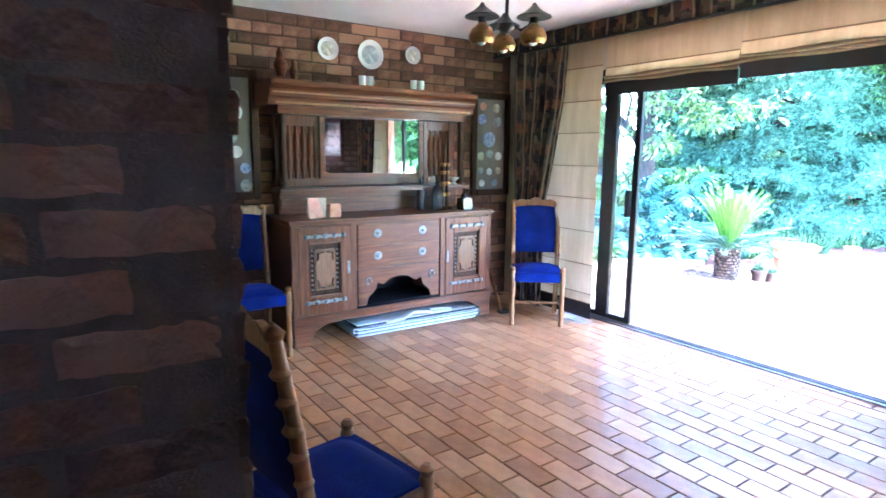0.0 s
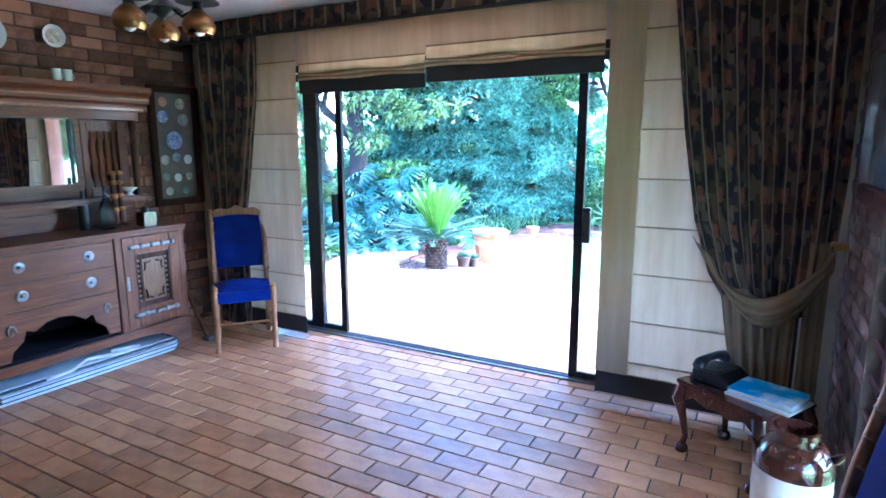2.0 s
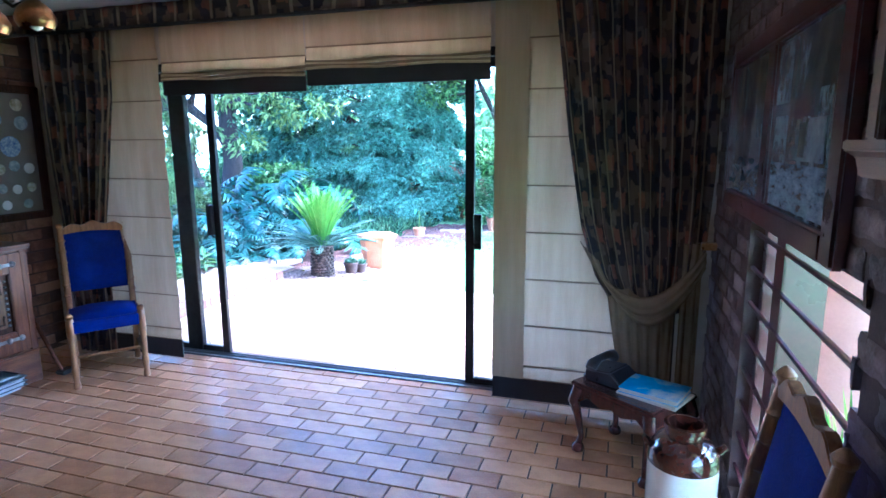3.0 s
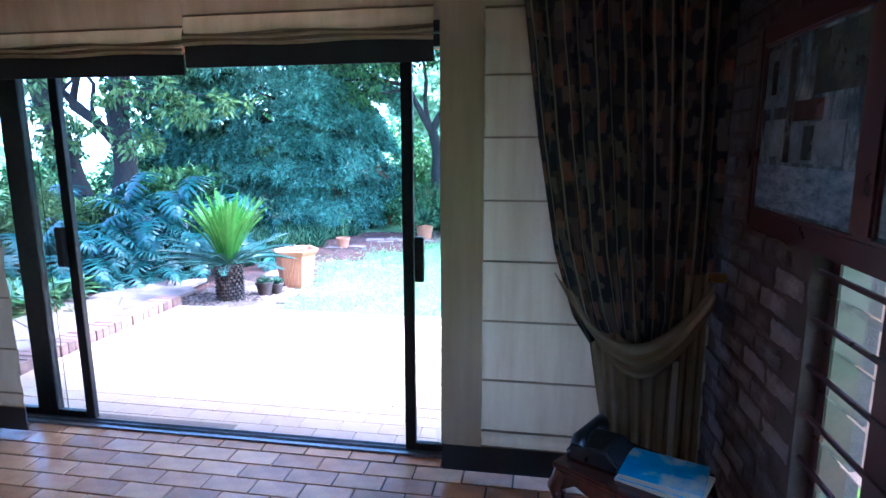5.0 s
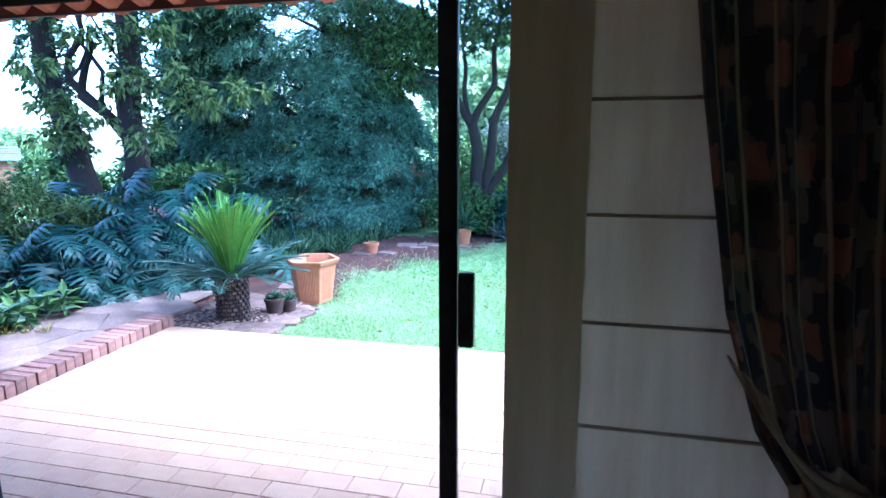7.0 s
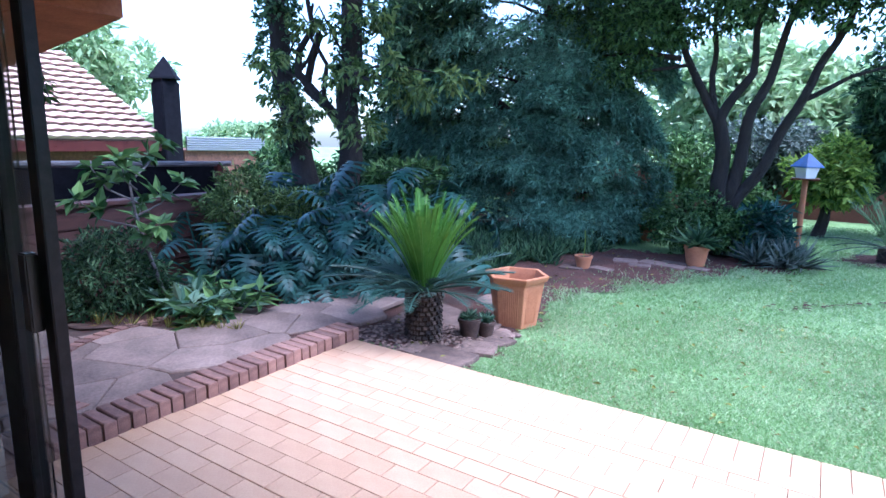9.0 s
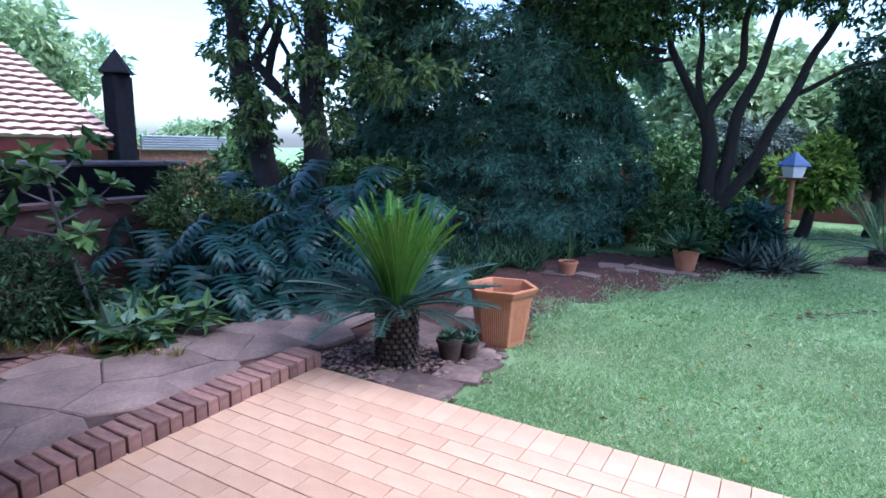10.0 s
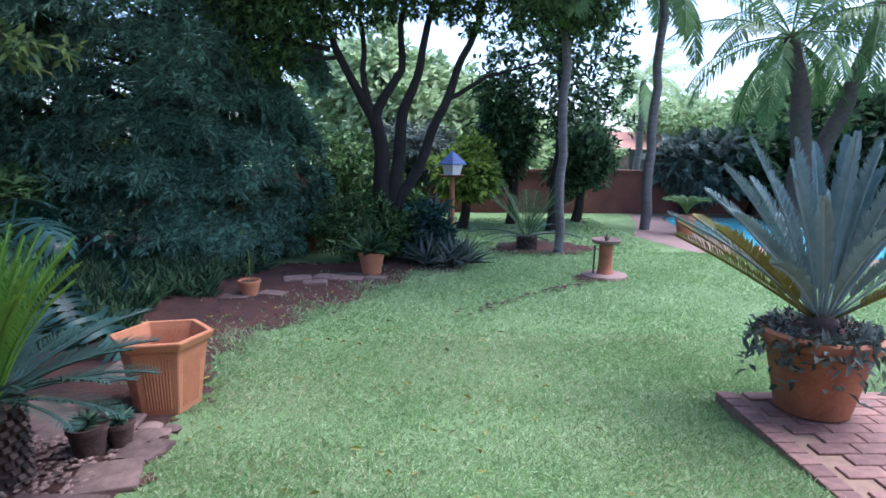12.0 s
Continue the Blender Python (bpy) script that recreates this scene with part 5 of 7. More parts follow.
raw("leaves", vv, ff.tolist(), M["leaf_lime"], sp)

# ---- neighbour's buildings ----
hs = thing("neighbour_house", "neighbour house with salmon tiled hip roof and dark eaves", "house")
part("wall", Geo().box(-18, -12.6, -8, 7.5, -0.2, 1.15), M["brick_rest"], hs, "shaded brick wall")
part("fascia", Geo().box(-12.05, -11.95, -8, 8.05, 1.08, 1.32).box(-18, -12.05, 8.0, 8.05, 1.08, 1.32), M["redframe"], hs)
# Dark roof plane: the shadow lines under the courses are in its colour.
roof = part("roof", Geo().add([(-11.95, -8, 1.33), (-11.95, 8.05, 1.33), (-15.0, 7.1, 3.55), (-15.0, -8, 3.55), (-18, 8.05, 1.33), (-18, -8, 1.33)], [(0, 1, 2, 3), (1, 4, 2), (4, 5, 3, 2)]), M["grout"], hs)
for k in range(15):
    u0, u1 = k / 15, (k + 0.84) / 15
    xa, za_ = -11.93 - 3.05 * u0, 1.345 + 2.22 * u0
    xb, zb_ = -11.93 - 3.05 * u1, 1.345 + 2.22 * u1
    yl = 8.05 - 0.95 * u0
    v, f = [], []
    ncol = 110
    for i in range(ncol + 1):
        y = -6 + (yl + 6) * i / ncol
        w = 0.03 * abs(math.sin(i * math.pi / 3))
        v += [(xa + 0.05, y, za_ + 0.06 + w), (xa - 0.09, y, za_ - 0.02), (xb, y, zb_ + 0.02 + w)]
    for i in range(ncol):
        a = i * 3
        f += [(a, a + 3, a + 5, a + 2), (a + 1, a + 4, a + 3, a)]
    raw("tile_course", v, f, M["rooftile"], roof)
ch = thing("chimney", "black metal chimney with pointed cowl", "chimney", at=(-12.0, 8.15, 0))
part("flue", Geo().box(-0.24, 0.24, -0.24, 0.24, -0.2, 2.78), M["soot_shade"], ch, bevel=0.02)
part("cowl", Geo().lathe([(0.44, 2.85), (0.42, 2.9), (0.02, 3.4)], 4), M["soot_shade"], ch)
part("cowl_post", Geo().box(-0.2, 0.2, -0.2, 0.2, 2.78, 2.86), M["soot_shade"], ch)
sh = thing("metal_shed", "low shed with pale corrugated metal roof", "shed")
for k in range(6):
    part("roof_sheet", Geo().tube([(-11.8, 8.5, 1.12 + 0.06 * k), (-11.8, 11.0, 1.10 + 0.06 * k)], 0.034, 8), M["track"], sh)
part("wall", Geo().box(-14, -11.9, 8.5, 11.0, -0.2, 1.1), M["brick_rest"], sh)
gw = thing("garden_wall", "dark red-brown timber garden wall behind the shrubs", "wall", kind="structure")
for k in range(4):
    part("plank", Geo().box(-4.02 - 0.012 * (k % 2), -3.9, -1.0, 3.9, -0.12 + 0.22 * k, 0.095 + 0.22 * k), M["darkwood"], gw, bevel=0.01)
part("coping", Geo().box(-4.1, -3.86, -1.0, 3.9, 0.76, 0.80), M["darkwood"], gw)
rail = thing("carport_beam", "pale horizontal gutter beam over a dark carport", "beam")
part("beam", Geo().tube([(-7.0, -1, 1.12), (-7.0, 6.2, 0.98)], 0.05, 8), M["palmbark"], rail)
part("post", Geo().box(-7.05, -6.95, 5.9, 6.0, -0.15, 0.98), M["redframe"], rail)
# Black sheet set where the carport is only deep shade.
part("back_panel", Geo().box(-7.3, -7.2, -1, 6.2, -0.15, 1.0), M["soot_shade"], rail, "black sheet standing for the deep carport shade")
bw = thing("boundary_wall", "red-brown brick boundary wall at the garden end", "wall", kind="structure")
part("wall", Geo().box(-8, 16, 15.2, 15.45, -0.2, 0.85), M["wallbrick"], bw)
part("coping", Geo().box(-8, 16, 15.15, 15.5, 0.85, 0.92), M["brick_rest"], bw)
fh = thing("far_house", "distant house with faded red roof beyond the wall", "house")
part("roof", Geo().add([(9, 27, 1.45), (18, 27, 1.45), (17, 30, 2.3), (10, 30, 2.3)], [(0, 1, 2, 3)]), M["salmon"], fh)
part("wall", Geo().box(9.3, 17.7, 27.3, 30, -0.2, 1.45), M["flag"], fh)
part("window", Geo().box(10.5, 12.5, 27.26, 27.31, 0.4, 1.4), M["black"], fh)

# ---- pool ----
pool = thing("pool", "turquoise swimming pool with salmon paved edge", "pool", kind="structure")
part("coping", Geo().add([(5.3, 11.3, -0.168), (5.5, 10.2, -0.168), (5.75, 9.4, -0.168), (9, 7.6, -0.168), (16, 7.4, -0.168), (16, 14.9, -0.168), (6.4, 14.9, -0.168), (6.0, 13.2, -0.168)], [tuple(range(8))]), M["flag"], pool, "pinkish stone coping")
part("water", Geo().add([(6.9, 10.2, -0.16), (8.4, 8.8, -0.16), (15, 8.6, -0.16), (15, 14.3, -0.16), (7.0, 14.3, -0.16), (6.55, 12.2, -0.16)], [tuple(range(6))]), M["water"], pool)

# ---- planters and pots ----
hp = thing("hexagonal_planter", "empty hexagonal terracotta planter with ribbed panels", "planter", at=(-0.08, 3.96, gz(4) - 0.02), rz=12)
hp.scale = (0.93, 0.93, 1.0)
H = 0.47
part("shell", Geo().lathe([(0.2, 0), (0.21, 0.01), (0.27, H - 0.06), (0.295, H - 0.05), (0.315, H - 0.01), (0.315, H), (0.275, H), (0.26, H - 0.05), (0.2, 0.06), (0.0, 0.05)], 6, cap=False), M["terracotta"], hp, bevel=0.004)
for s in range(6):
    a = radians(30 + 60 * s)
    for k in range(9):
        o = (k - 4) * 0.019
        r0, r1 = 0.186, 0.226
        b0 = (r0 * math.cos(a) - o * 0.85 * math.sin(a), r0 * math.sin(a) + o * 0.85 * math.cos(a), 0.05)
        b1 = (r1 * math.cos(a) - o * math.sin(a), r1 * math.sin(a) + o * math.cos(a), H - 0.09)
        part("rib", Geo().tube([b0, b1], 0.0065, 5), M["terracotta"], hp)
part("earth", Geo().lathe([(0.2, 0.12), (0.1, 0.135), (0.001, 0.13)], 10, cap=False), M["soil"], hp)


def pot(at, r, h, label, mat="terracotta", name="flower_pot"):
    t = thing(name, label, "pot", "terracotta pots", at=at)
    part("pot_body", Geo().lathe([(r * 0.68, 0), (r * 0.7, 0.01), (r * 0.92, h * 0.82), (r, h * 0.83), (r, h), (r * 0.88, h), (r * 0.86, h * 0.85)], 18, cap=False), M[mat], t, smooth=True)
    part("earth", Geo().lathe([(r * 0.88, h * 0.88), (r * 0.4, h * 0.92), (0.001, h * 0.9)], 12, cap=False), M["soil"], t)
    return t


def rosette(name, parent, mat, base, count, length, width, up=0.6, spread=1.0):
    b = np.array(base) + rng.normal(size=(count, 3)) * (length * 0.08, length * 0.08, 0.0)
    w = np.c_[rng.normal(size=(count, 2)) * spread, np.abs(rng.normal(size=count)) * up + 0.15]
    v, f = blades(b, w, length * rng.uniform(0.6, 1.1, count), width)
    return raw(name, v, f.tolist(), mat, parent)


p1 = pot((-0.43, 6.7, gz(6.7) - 0.01), 0.12, 0.17, "small terracotta pot with a thin bare stem")
part("stem", Geo().tube([(0, 0, 0.14), (0.01, 0, 0.3), (0.0, 0.01, 0.5)], 0.006, 5), M["leaf_lime"], p1)
p2 = pot((0.76, 7.84, gz(8) - 0.01), 0.17, 0.28, "terracotta pot with spreading dark leaves")
rosette("leaves", p2, M["leaf_dark"], (0, 0, 0.27), 70, 0.42, 0.07, 0.6)
p3 = pot((-0.3, 9.6, gz(9) - 0.01), 0.18, 0.27, "dark terracotta pot holding a rounded shrub", "terracotta_dark")
foliage("shrub", p3, M["leaf_mid"], [((0, 0, 0.55), (0.32, 0.3, 0.38))], 500, 0.09, 0.035, 5)
p4 = pot((6.35, 11.5, -0.168), 0.2, 0.36, "terracotta pot with a small palm by the pool")
for k in range(12):
    frond("frond", p4, M["leaf_mid"], (0, 0, 0.4), 30 * k + 7, 62, 0.55, 80, 14, 0.16, 0.02)
for x, y, s in ((-0.18, 3.32, 1.0), (-0.08, 3.42, 0.8)):
    q = pot((x, y, gz(3.3) - 0.01), 0.10 * s, 0.16 * s, "dark weathered pot with grey-green succulents", "mossy")
    rosette("succulent", q, M["succulent"], (0, 0, 0.15 * s), 90, 0.10, 0.03, 0.9, 0.9)
for x, y, s in ((0.02, 3.5, 0.09), (-0.02, 3.62, 0.07), (-0.3, 3.45, 0.08), (0.1, 3.6, 0.06)):
    g = Geo().lathe([(0.3, 0), (0.9, 0.15), (1, 0.45), (0.75, 0.8), (0.2, 1.0)], 9, Matrix.Translation((x, y, gz(y) - 0.01)) @ Matrix.Diagonal((s, s * 0.8, s * 0.5, 1)))
    solo("rock", g, M["flag"], "rough brown garden rock beside the planter", "rock", group="rocks", smooth=True)

# big potted blue cycad on brick paving
bp = thing("potted_cycad", "blue-grey cycad in a large terracotta bowl", "potted plant", at=(3.79, 3.78, -0.088))
bp.scale = (0.9, 0.9, 1.04)
part("bowl", Geo().lathe([(0.2, 0), (0.22, 0.01), (0.29, 0.3), (0.325, 0.40), (0.355, 0.41), (0.36, 0.46), (0.335, 0.475), (0.31, 0.45), (0.29, 0.40)], 32, cap=False), M["terracotta_dark"], bp, smooth=True)
part("earth", Geo().lathe([(0.31, 0.44), (0.15, 0.48), (0.001, 0.5)], 16, cap=False), M["soil"], bp)
part("crown_base", Geo().lathe([(0.09, 0.46), (0.1, 0.52), (0.07, 0.57), (0.01, 0.6)], 12), M["scaly"], bp, smooth=True)
for k in range(34):
    az = k * 137.5
    el = 84 - 1.5 * k
    frond("frond", bp, M["frond_blue"], (0.05 * math.cos(radians(az)), 0.05 * math.sin(radians(az)), 0.54), az, el, 0.98 + 0.1 * math.sin(k * 3), 12 + 10 * (k / 34), 58, 0.115, 0.017, vee=0.6, lean=0.95, stem=0.008, start=0.2)
for az in (150, 168, 195, 130, 300):
    frond("old_frond", bp, M["frond_old"], (0.05 * math.cos(radians(az)), 0.05 * math.sin(radians(az)), 0.53), az, 30 + (az % 7), 0.98, 8, 54, 0.12, 0.016, vee=0.7, lean=0.8, stem=0.008, start=0.2)
a = rng.uniform(0, 2 * np.pi, 900)
rad = rng.uniform(0.22, 0.42, 900)
bb = np.c_[rad * np.cos(a), rad * np.sin(a), 0.47 - np.clip(rad - 0.33, 0, 1) * rng.uniform(0.2, 3.6, 900)]
vv, ff = blades(bb, rng.normal(size=(900, 3)) + (0, 0, -0.2), rng.uniform(0.05, 0.10, 900), 0.035)
raw("trailing_leaves", vv, ff.tolist(), M["leaf_grey"], bp)
bb2 = np.c_[rng.uniform(0.05, 0.34, 500) * np.cos(a[:500]), rng.uniform(0.05, 0.34, 500) * np.sin(a[:500]), rng.uniform(0.45, 0.5, 500)]
vv, ff = blades(bb2, rng.normal(size=(500, 3)) + (0, 0, 0.3), rng.uniform(0.03, 0.06, 500), 0.012)
raw("leaf_litter", vv, ff.tolist(), M["scaly"], bp)["kind"] = "stuff"


# cycad on the patio corner
def cycad(at, trunk_r, trunk_h, count, length, mats, label, el0=84, step=1.75, leaflet=0.16, name="cycad", pairs=34):
    t = thing(name, label, "cycad", at=at)
    g = Geo().lathe([(trunk_r * 1.05, -0.03), (trunk_r * 1.1, trunk_h * 0.3), (trunk_r * 0.95, trunk_h * 0.8), (trunk_r * 0.6, trunk_h), (0.02, trunk_h * 1.05)], 16)
    for j in range(11):
        for i in range(18):
            a = 2 * math.pi * (i + 0.5 * (j % 2)) / 18
            r = trunk_r * 1.04
            m = Matrix.Translation((r * math.cos(a), r * math.sin(a), trunk_h * (j + 0.5) / 11)) @ Matrix.Rotation(a, 4, "Z") @ Matrix.Rotation(radians(-35), 4, "Y")
            g.box(-0.01, 0.022, -0.016, 0.016, -0.012, 0.012, m)
    part("trunk", g, M["scaly"], t, "dark scaly trunk")
    for k in range(count):
        az = k * 137.5 + 11
        green = k < count * 0.58
        el = el0 - step * 0.6 * k if green else el0 - step * k - 16
        mat = mats[0] if green else mats[1]
        frond("frond", t, M[mat], (trunk_r * 0.4 * math.cos(radians(az)), trunk_r * 0.4 * math.sin(radians(az)), trunk_h), az, max(el, 6), length * (0.92 + 0.12 * math.sin(k * 1.9)) * (1.0 if green else 0.94), (14 + 34 * k / count) if green else 30, pairs, leaflet * (1.0 if green else 1.25), 0.0082, vee=0.22, lean=0.8, stem=0.007, start=0.1)
    return t


cycad((-0.43, 3.02, gz(3) - 0.03), 0.125, 0.42, 84, 0.76, ("frond_green", "frond_dark"), "green cycad palm with a scaly trunk beside the patio", 88, 0.75, 0.105, pairs=38)
cycad((3.05, 9.8, -0.2), 0.14, 0.25, 26, 0.95, ("leaf_dark", "frond_dark"), "dark feathery cycad in a round lawn bed", 70, 2.2, 0.2, pairs=22)

# philodendron: lobed leaves on long stalks
def lobed_leaf(name, parent, mat, base, az, el, size, curl):
    """A heart-shaped blade cut into drooping lobes along a curved midrib."""
    n = 8
    t = np.linspace(0, 1, n + 1)
    a = np.radians(el - curl * t)
    h = np.array([math.cos(radians(az)), math.sin(radians(az)), 0.0])
    tang = np.cos(a)[:, None] * h + np.sin(a)[:, None] * np.array([0, 0, 1.0])
    rib = np.array(base) + np.concatenate([[[0, 0, 0]], np.cumsum(tang[:-1] * size / n, 0)])
    side = np.cross(h, (0, 0, 1.0))
    v, f = [], []
    for sgn in (1, -1):
        for i in range(n):
            u = (i + 0.5) / n
            swing = radians(112 - 88 * u + rng.normal() * 5)
            reach = size * (0.62 - 0.34 * u) * rng.uniform(0.86, 1.08)
            up = np.cross(side, tang[i])
            up = up if up[2] > 0 else -up
            way = sgn * side * math.sin(swing) + tang[i] * math.cos(swing)
            edge = unit(np.cross(up, way)) * size / n
            root = (rib[i] + rib[i + 1]) / 2
            for s_, w_ in ((0.0, 0.56), (0.3, 0.36), (0.65, 0.34), (0.9, 0.2)):
                p = root + way * reach * s_ + up * size * (0.1 * s_ - 0.26 * s_ * s_)
                v += [p - edge * w_, p + edge * w_]
            v.append(root + way * reach - up * size * 0.17)
            o = len(v) - 9
            f += [(o, o + 1, o + 3, o + 2), (o + 2, o + 3, o + 5, o + 4), (o + 4, o + 5, o + 7, o + 6), (o + 6, o + 7, o + 8)]
    return raw(name, np.array(v), f, mat, parent, smooth=True)


for (cx, cy), count, s in (((-2.45, 3.2), 22, 0.8), ((-2.15, 3.9), 18, 0.85), ((-3.0, 3.9), 22, 1.0), ((-2.6, 4.7), 22, 1.2), ((-3.5, 4.7), 20, 1.25), ((-1.95, 5.1), 16, 0.95), ((-1.6, 4.15), 14, 0.72), ((-3.4, 3.1), 12, 0.75), ((-2.3, 4.55), 14, 1.36), ((-1.75, 4.75), 12, 1.42), ((-2.15, 3.35), 14, 0.66), ((-1.75, 3.75), 12, 0.62)):
    t = thing("philodendron", "split-leaf philodendron with glossy deeply cut leaves", "plant", "philodendrons", at=(cx, cy, gz(cy) - 0.02))
    for k in range(count):
        az = k * 137.5 + cx * 40
        el = 80 - 62 * (k / count)
        h = np.array([math.cos(radians(az)), math.sin(radians(az)), 0.0])
        L = s * (1.0 - 0.45 * k / count) * rng.uniform(0.85, 1.1)
        tip = h * L * math.cos(radians(el)) + np.array([0, 0, L * math.sin(radians(el))])
        lobed_leaf("leaf", t, M["leaf_philo"], tuple(tip), az + rng.uniform(-30, 30), rng.uniform(-50, 0), 0.44 * min(s, 1.05), 40)
        stalk = Geo().tube([(0, 0, 0), tuple(tip * 0.5 + (0, 0, 0.05)), tuple(tip)], 0.01, 5)
        part("stalk", stalk, M["leaf_philo"], t)

# shrubs in the bed by the wall
t = thing("leafy_clump", "clump of broad pale green ground leaves", "plant", at=(-2.35, 2.25, -0.08))
cc = np.c_[rng.uniform(-0.62, 0.55, 60), rng.uniform(-0.2, 0.4, 60), rng.uniform(0.06, 0.26, 60)]
whorls("foliage", t, M["leaf_mid"], cc[:40], np.c_[rng.normal(size=(40, 2)) * 0.4, np.ones(40)], 8, 0.22, 0.07, 74)
whorls("pale_foliage", t, M["succulent"], cc[40:], np.c_[rng.normal(size=(20, 2)) * 0.4, np.ones(20)], 7, 0.23, 0.065, 72)


def shrub(at, blobs, count, length, width, mat, label, sprays=5, droop=0.2, name="shrub", **kw):
    t = thing(name, label, "shrub", at=at)
    for k in range(4):
        a = k * 1.6
        r = blobs[0][1][0] * 0.4
        part("stem", Geo().tube([(0.03 * math.cos(a), 0.03 * math.sin(a), -0.05), (r * 0.5 * math.cos(a), r * 0.5 * math.sin(a), blobs[0][0][2] * 0.5), (r * math.cos(a), r * math.sin(a), blobs[0][0][2])], [0.02, 0.015, 0.008], 6), M["bark"], t)
    foliage("leaves", t, M[mat], blobs, count, length, width, sprays, droop, **kw)
    return t


shrub((-3.05, 1.95, -0.1), [((0, 0, 0.3), (0.42, 0.42, 0.4))], 900, 0.07, 0.02, "leaf_dark", "dense dark fine-leaved shrub by the wall", 6)
shrub((-3.4, 3.6, -0.1), [((0, 0, 0.75), (0.4, 0.4, 0.42)), ((0.45, 0.45, 0.65), (0.35, 0.35, 0.35))], 1100, 0.08, 0.025, "leaf_yellow", "yellow-green feathery shrub behind the philodendron", 6)
t = thing("young_fig_tree", "thin young fig tree with broad lobed leaves", "tree", at=(-2.85, 2.05, -0.1))
part("trunk", Geo().tube([(0.2, 0.2, 0), (0.1, 0.1, 0.5), (0.0, 0.05, 0.9), (0.02, 0.0, 1.25)], [0.02, 0.017, 0.014, 0.008], 8), M["palmbark"], t, smooth=True)
for k in range(7):
    a = k * 2.4
    z = 0.55 + 0.11 * k
    e = (0.45 * math.cos(a), 0.45 * math.sin(a), z + 0.3)
    part("branch", Geo().tube([(0.05, 0.05, z), (0.25 * math.cos(a), 0.25 * math.sin(a), z + 0.1), e], [0.01, 0.008, 0.004], 5), M["palmbark"], t)
    whorls("leaves", t, M["leaf_mid"], [e, (e[0] * 0.6, e[1] * 0.6, e[2] - 0.1)], [(e[0], e[1], 0.6), (e[0], e[1], 0.4)], 12, 0.165, 0.085, 70)
for k in range(9):
    x, y = -2.2 + 0.13 * k, 1.72 + 0.07 * k
    tf = thing("grass_tuft", "dry grass tuft along the bed edge", "grass", "grass tufts", at=(x - 0.5, y - 0.08, -0.07))
    rosette("tuft", tf, M["frond_old"], (0, 0, 0), 14, 0.14, 0.006, 1.2, 0.4)


# ---- trees ----
def limb(parent, pts, r0, r1, sides=9, mat="bark", name="limb"):
    k = len(pts)
    fine, rad = [], []
    for i in range(k - 1):
        for j in range(4):
            u = j / 4
            p = Vector(pts[i]).lerp(Vector(pts[i + 1]), u)
            p += Vector((math.sin(p.z * 5 + p.x * 3), math.cos(p.z * 4 + p.y * 3), 0)) * 0.03 * (0 if i + j == 0 else 1)
            fine.append(tuple(p))
            rad.append(r0 + (r1 - r0) * (i + u) / (k - 1))
    fine.append(tuple(pts[-1]))
    rad.append(r1)
    return part(name, Geo().tube(fine, rad, sides), M[mat], parent, smooth=True)


hd = thing("podocarpus_tree", "huge dark weeping evergreen tree with drooping sprays", "tree", at=(-2.3, 9.4, -0.2))
limb(hd, [(0, 0, 0), (0.1, 0.1, 1.5), (0, 0.2, 3.2), (-0.1, 0.2, 5.5)], 0.28, 0.08, name="trunk")
limb(hd, [(0.05, 0.1, 1.2), (0.9, -0.3, 2.2), (1.5, -0.6, 3.0)], 0.12, 0.03)
limb(hd, [(0.0, 0.1, 1.6), (-1.0, -0.4, 2.6), (-1.7, -0.7, 3.2)], 0.12, 0.03)
tier_c, tier_a = [], []
for tier, zz in enumerate((0.62, 1.05, 1.5, 2.0, 2.5, 3.05, 3.65, 4.3, 4.95, 5.6)):
    # Tiers of drooping pads round the trunk, with shaded hollows between them.
    wide = 2.35 * math.sin(math.pi * min(1.0, 0.34 + zz / 13.0)) ** 0.7
    for k in range(11):
        if (tier * 5 + k * 3) % 11 == 4:
            continue
        az0 = radians(168 + 210 * (k + 0.5 * (tier % 2) + rng.uniform(-0.25, 0.25)) / 11)
        out = rng.uniform(0.82, 1.1)
        half = rng.uniform(0.26, 0.42)
        zc = zz + rng.uniform(-0.16, 0.16)
        m = int(270 * half)
        az = az0 + rng.uniform(-1, 1, m) * half * (1.15 - 0.35 * rng.random(m))
        hang = rng.random(m) ** 0.75
        lateral = np.abs(az - az0) / half
        r_ = wide * out * (0.62 + 0.42 * np.sin(hang * 1.5)) * (1 - 0.1 * lateral ** 2)
        z_ = zc + 0.1 - 0.5 * hang ** 2 - 0.13 * lateral ** 2 + rng.normal(size=m) * 0.035
        x_ = r_ * np.cos(az) * np.where(np.cos(az) > 0, 0.86, 1.6)
        tier_c.append(np.c_[x_ + 0.05, 0.66 * r_ * np.sin(az) + 0.2, np.maximum(z_, 0.12)])
        tier_a.append(np.c_[np.cos(az) * (0.5 + 0.4 * hang), np.sin(az) * (0.5 + 0.4 * hang), 0.9 - 0.5 * hang] + rng.normal(size=(m, 3)) * 0.15)
        if k % 3 == 0:
            e = (0.6 * wide * math.cos(az0), 0.45 * wide * math.sin(az0), zc)
            limb(hd, [(0.05, 0.15, max(0.4, zc - 0.5)), (e[0] * 0.5, e[1] * 0.5, zc - 0.15), e], 0.04, 0.012, 6)
whorls("crown", hd, M["leaf_hedge"], np.concatenate(tier_c), np.concatenate(tier_a), 13, 0.165, 0.031, 66, droop=0.42)
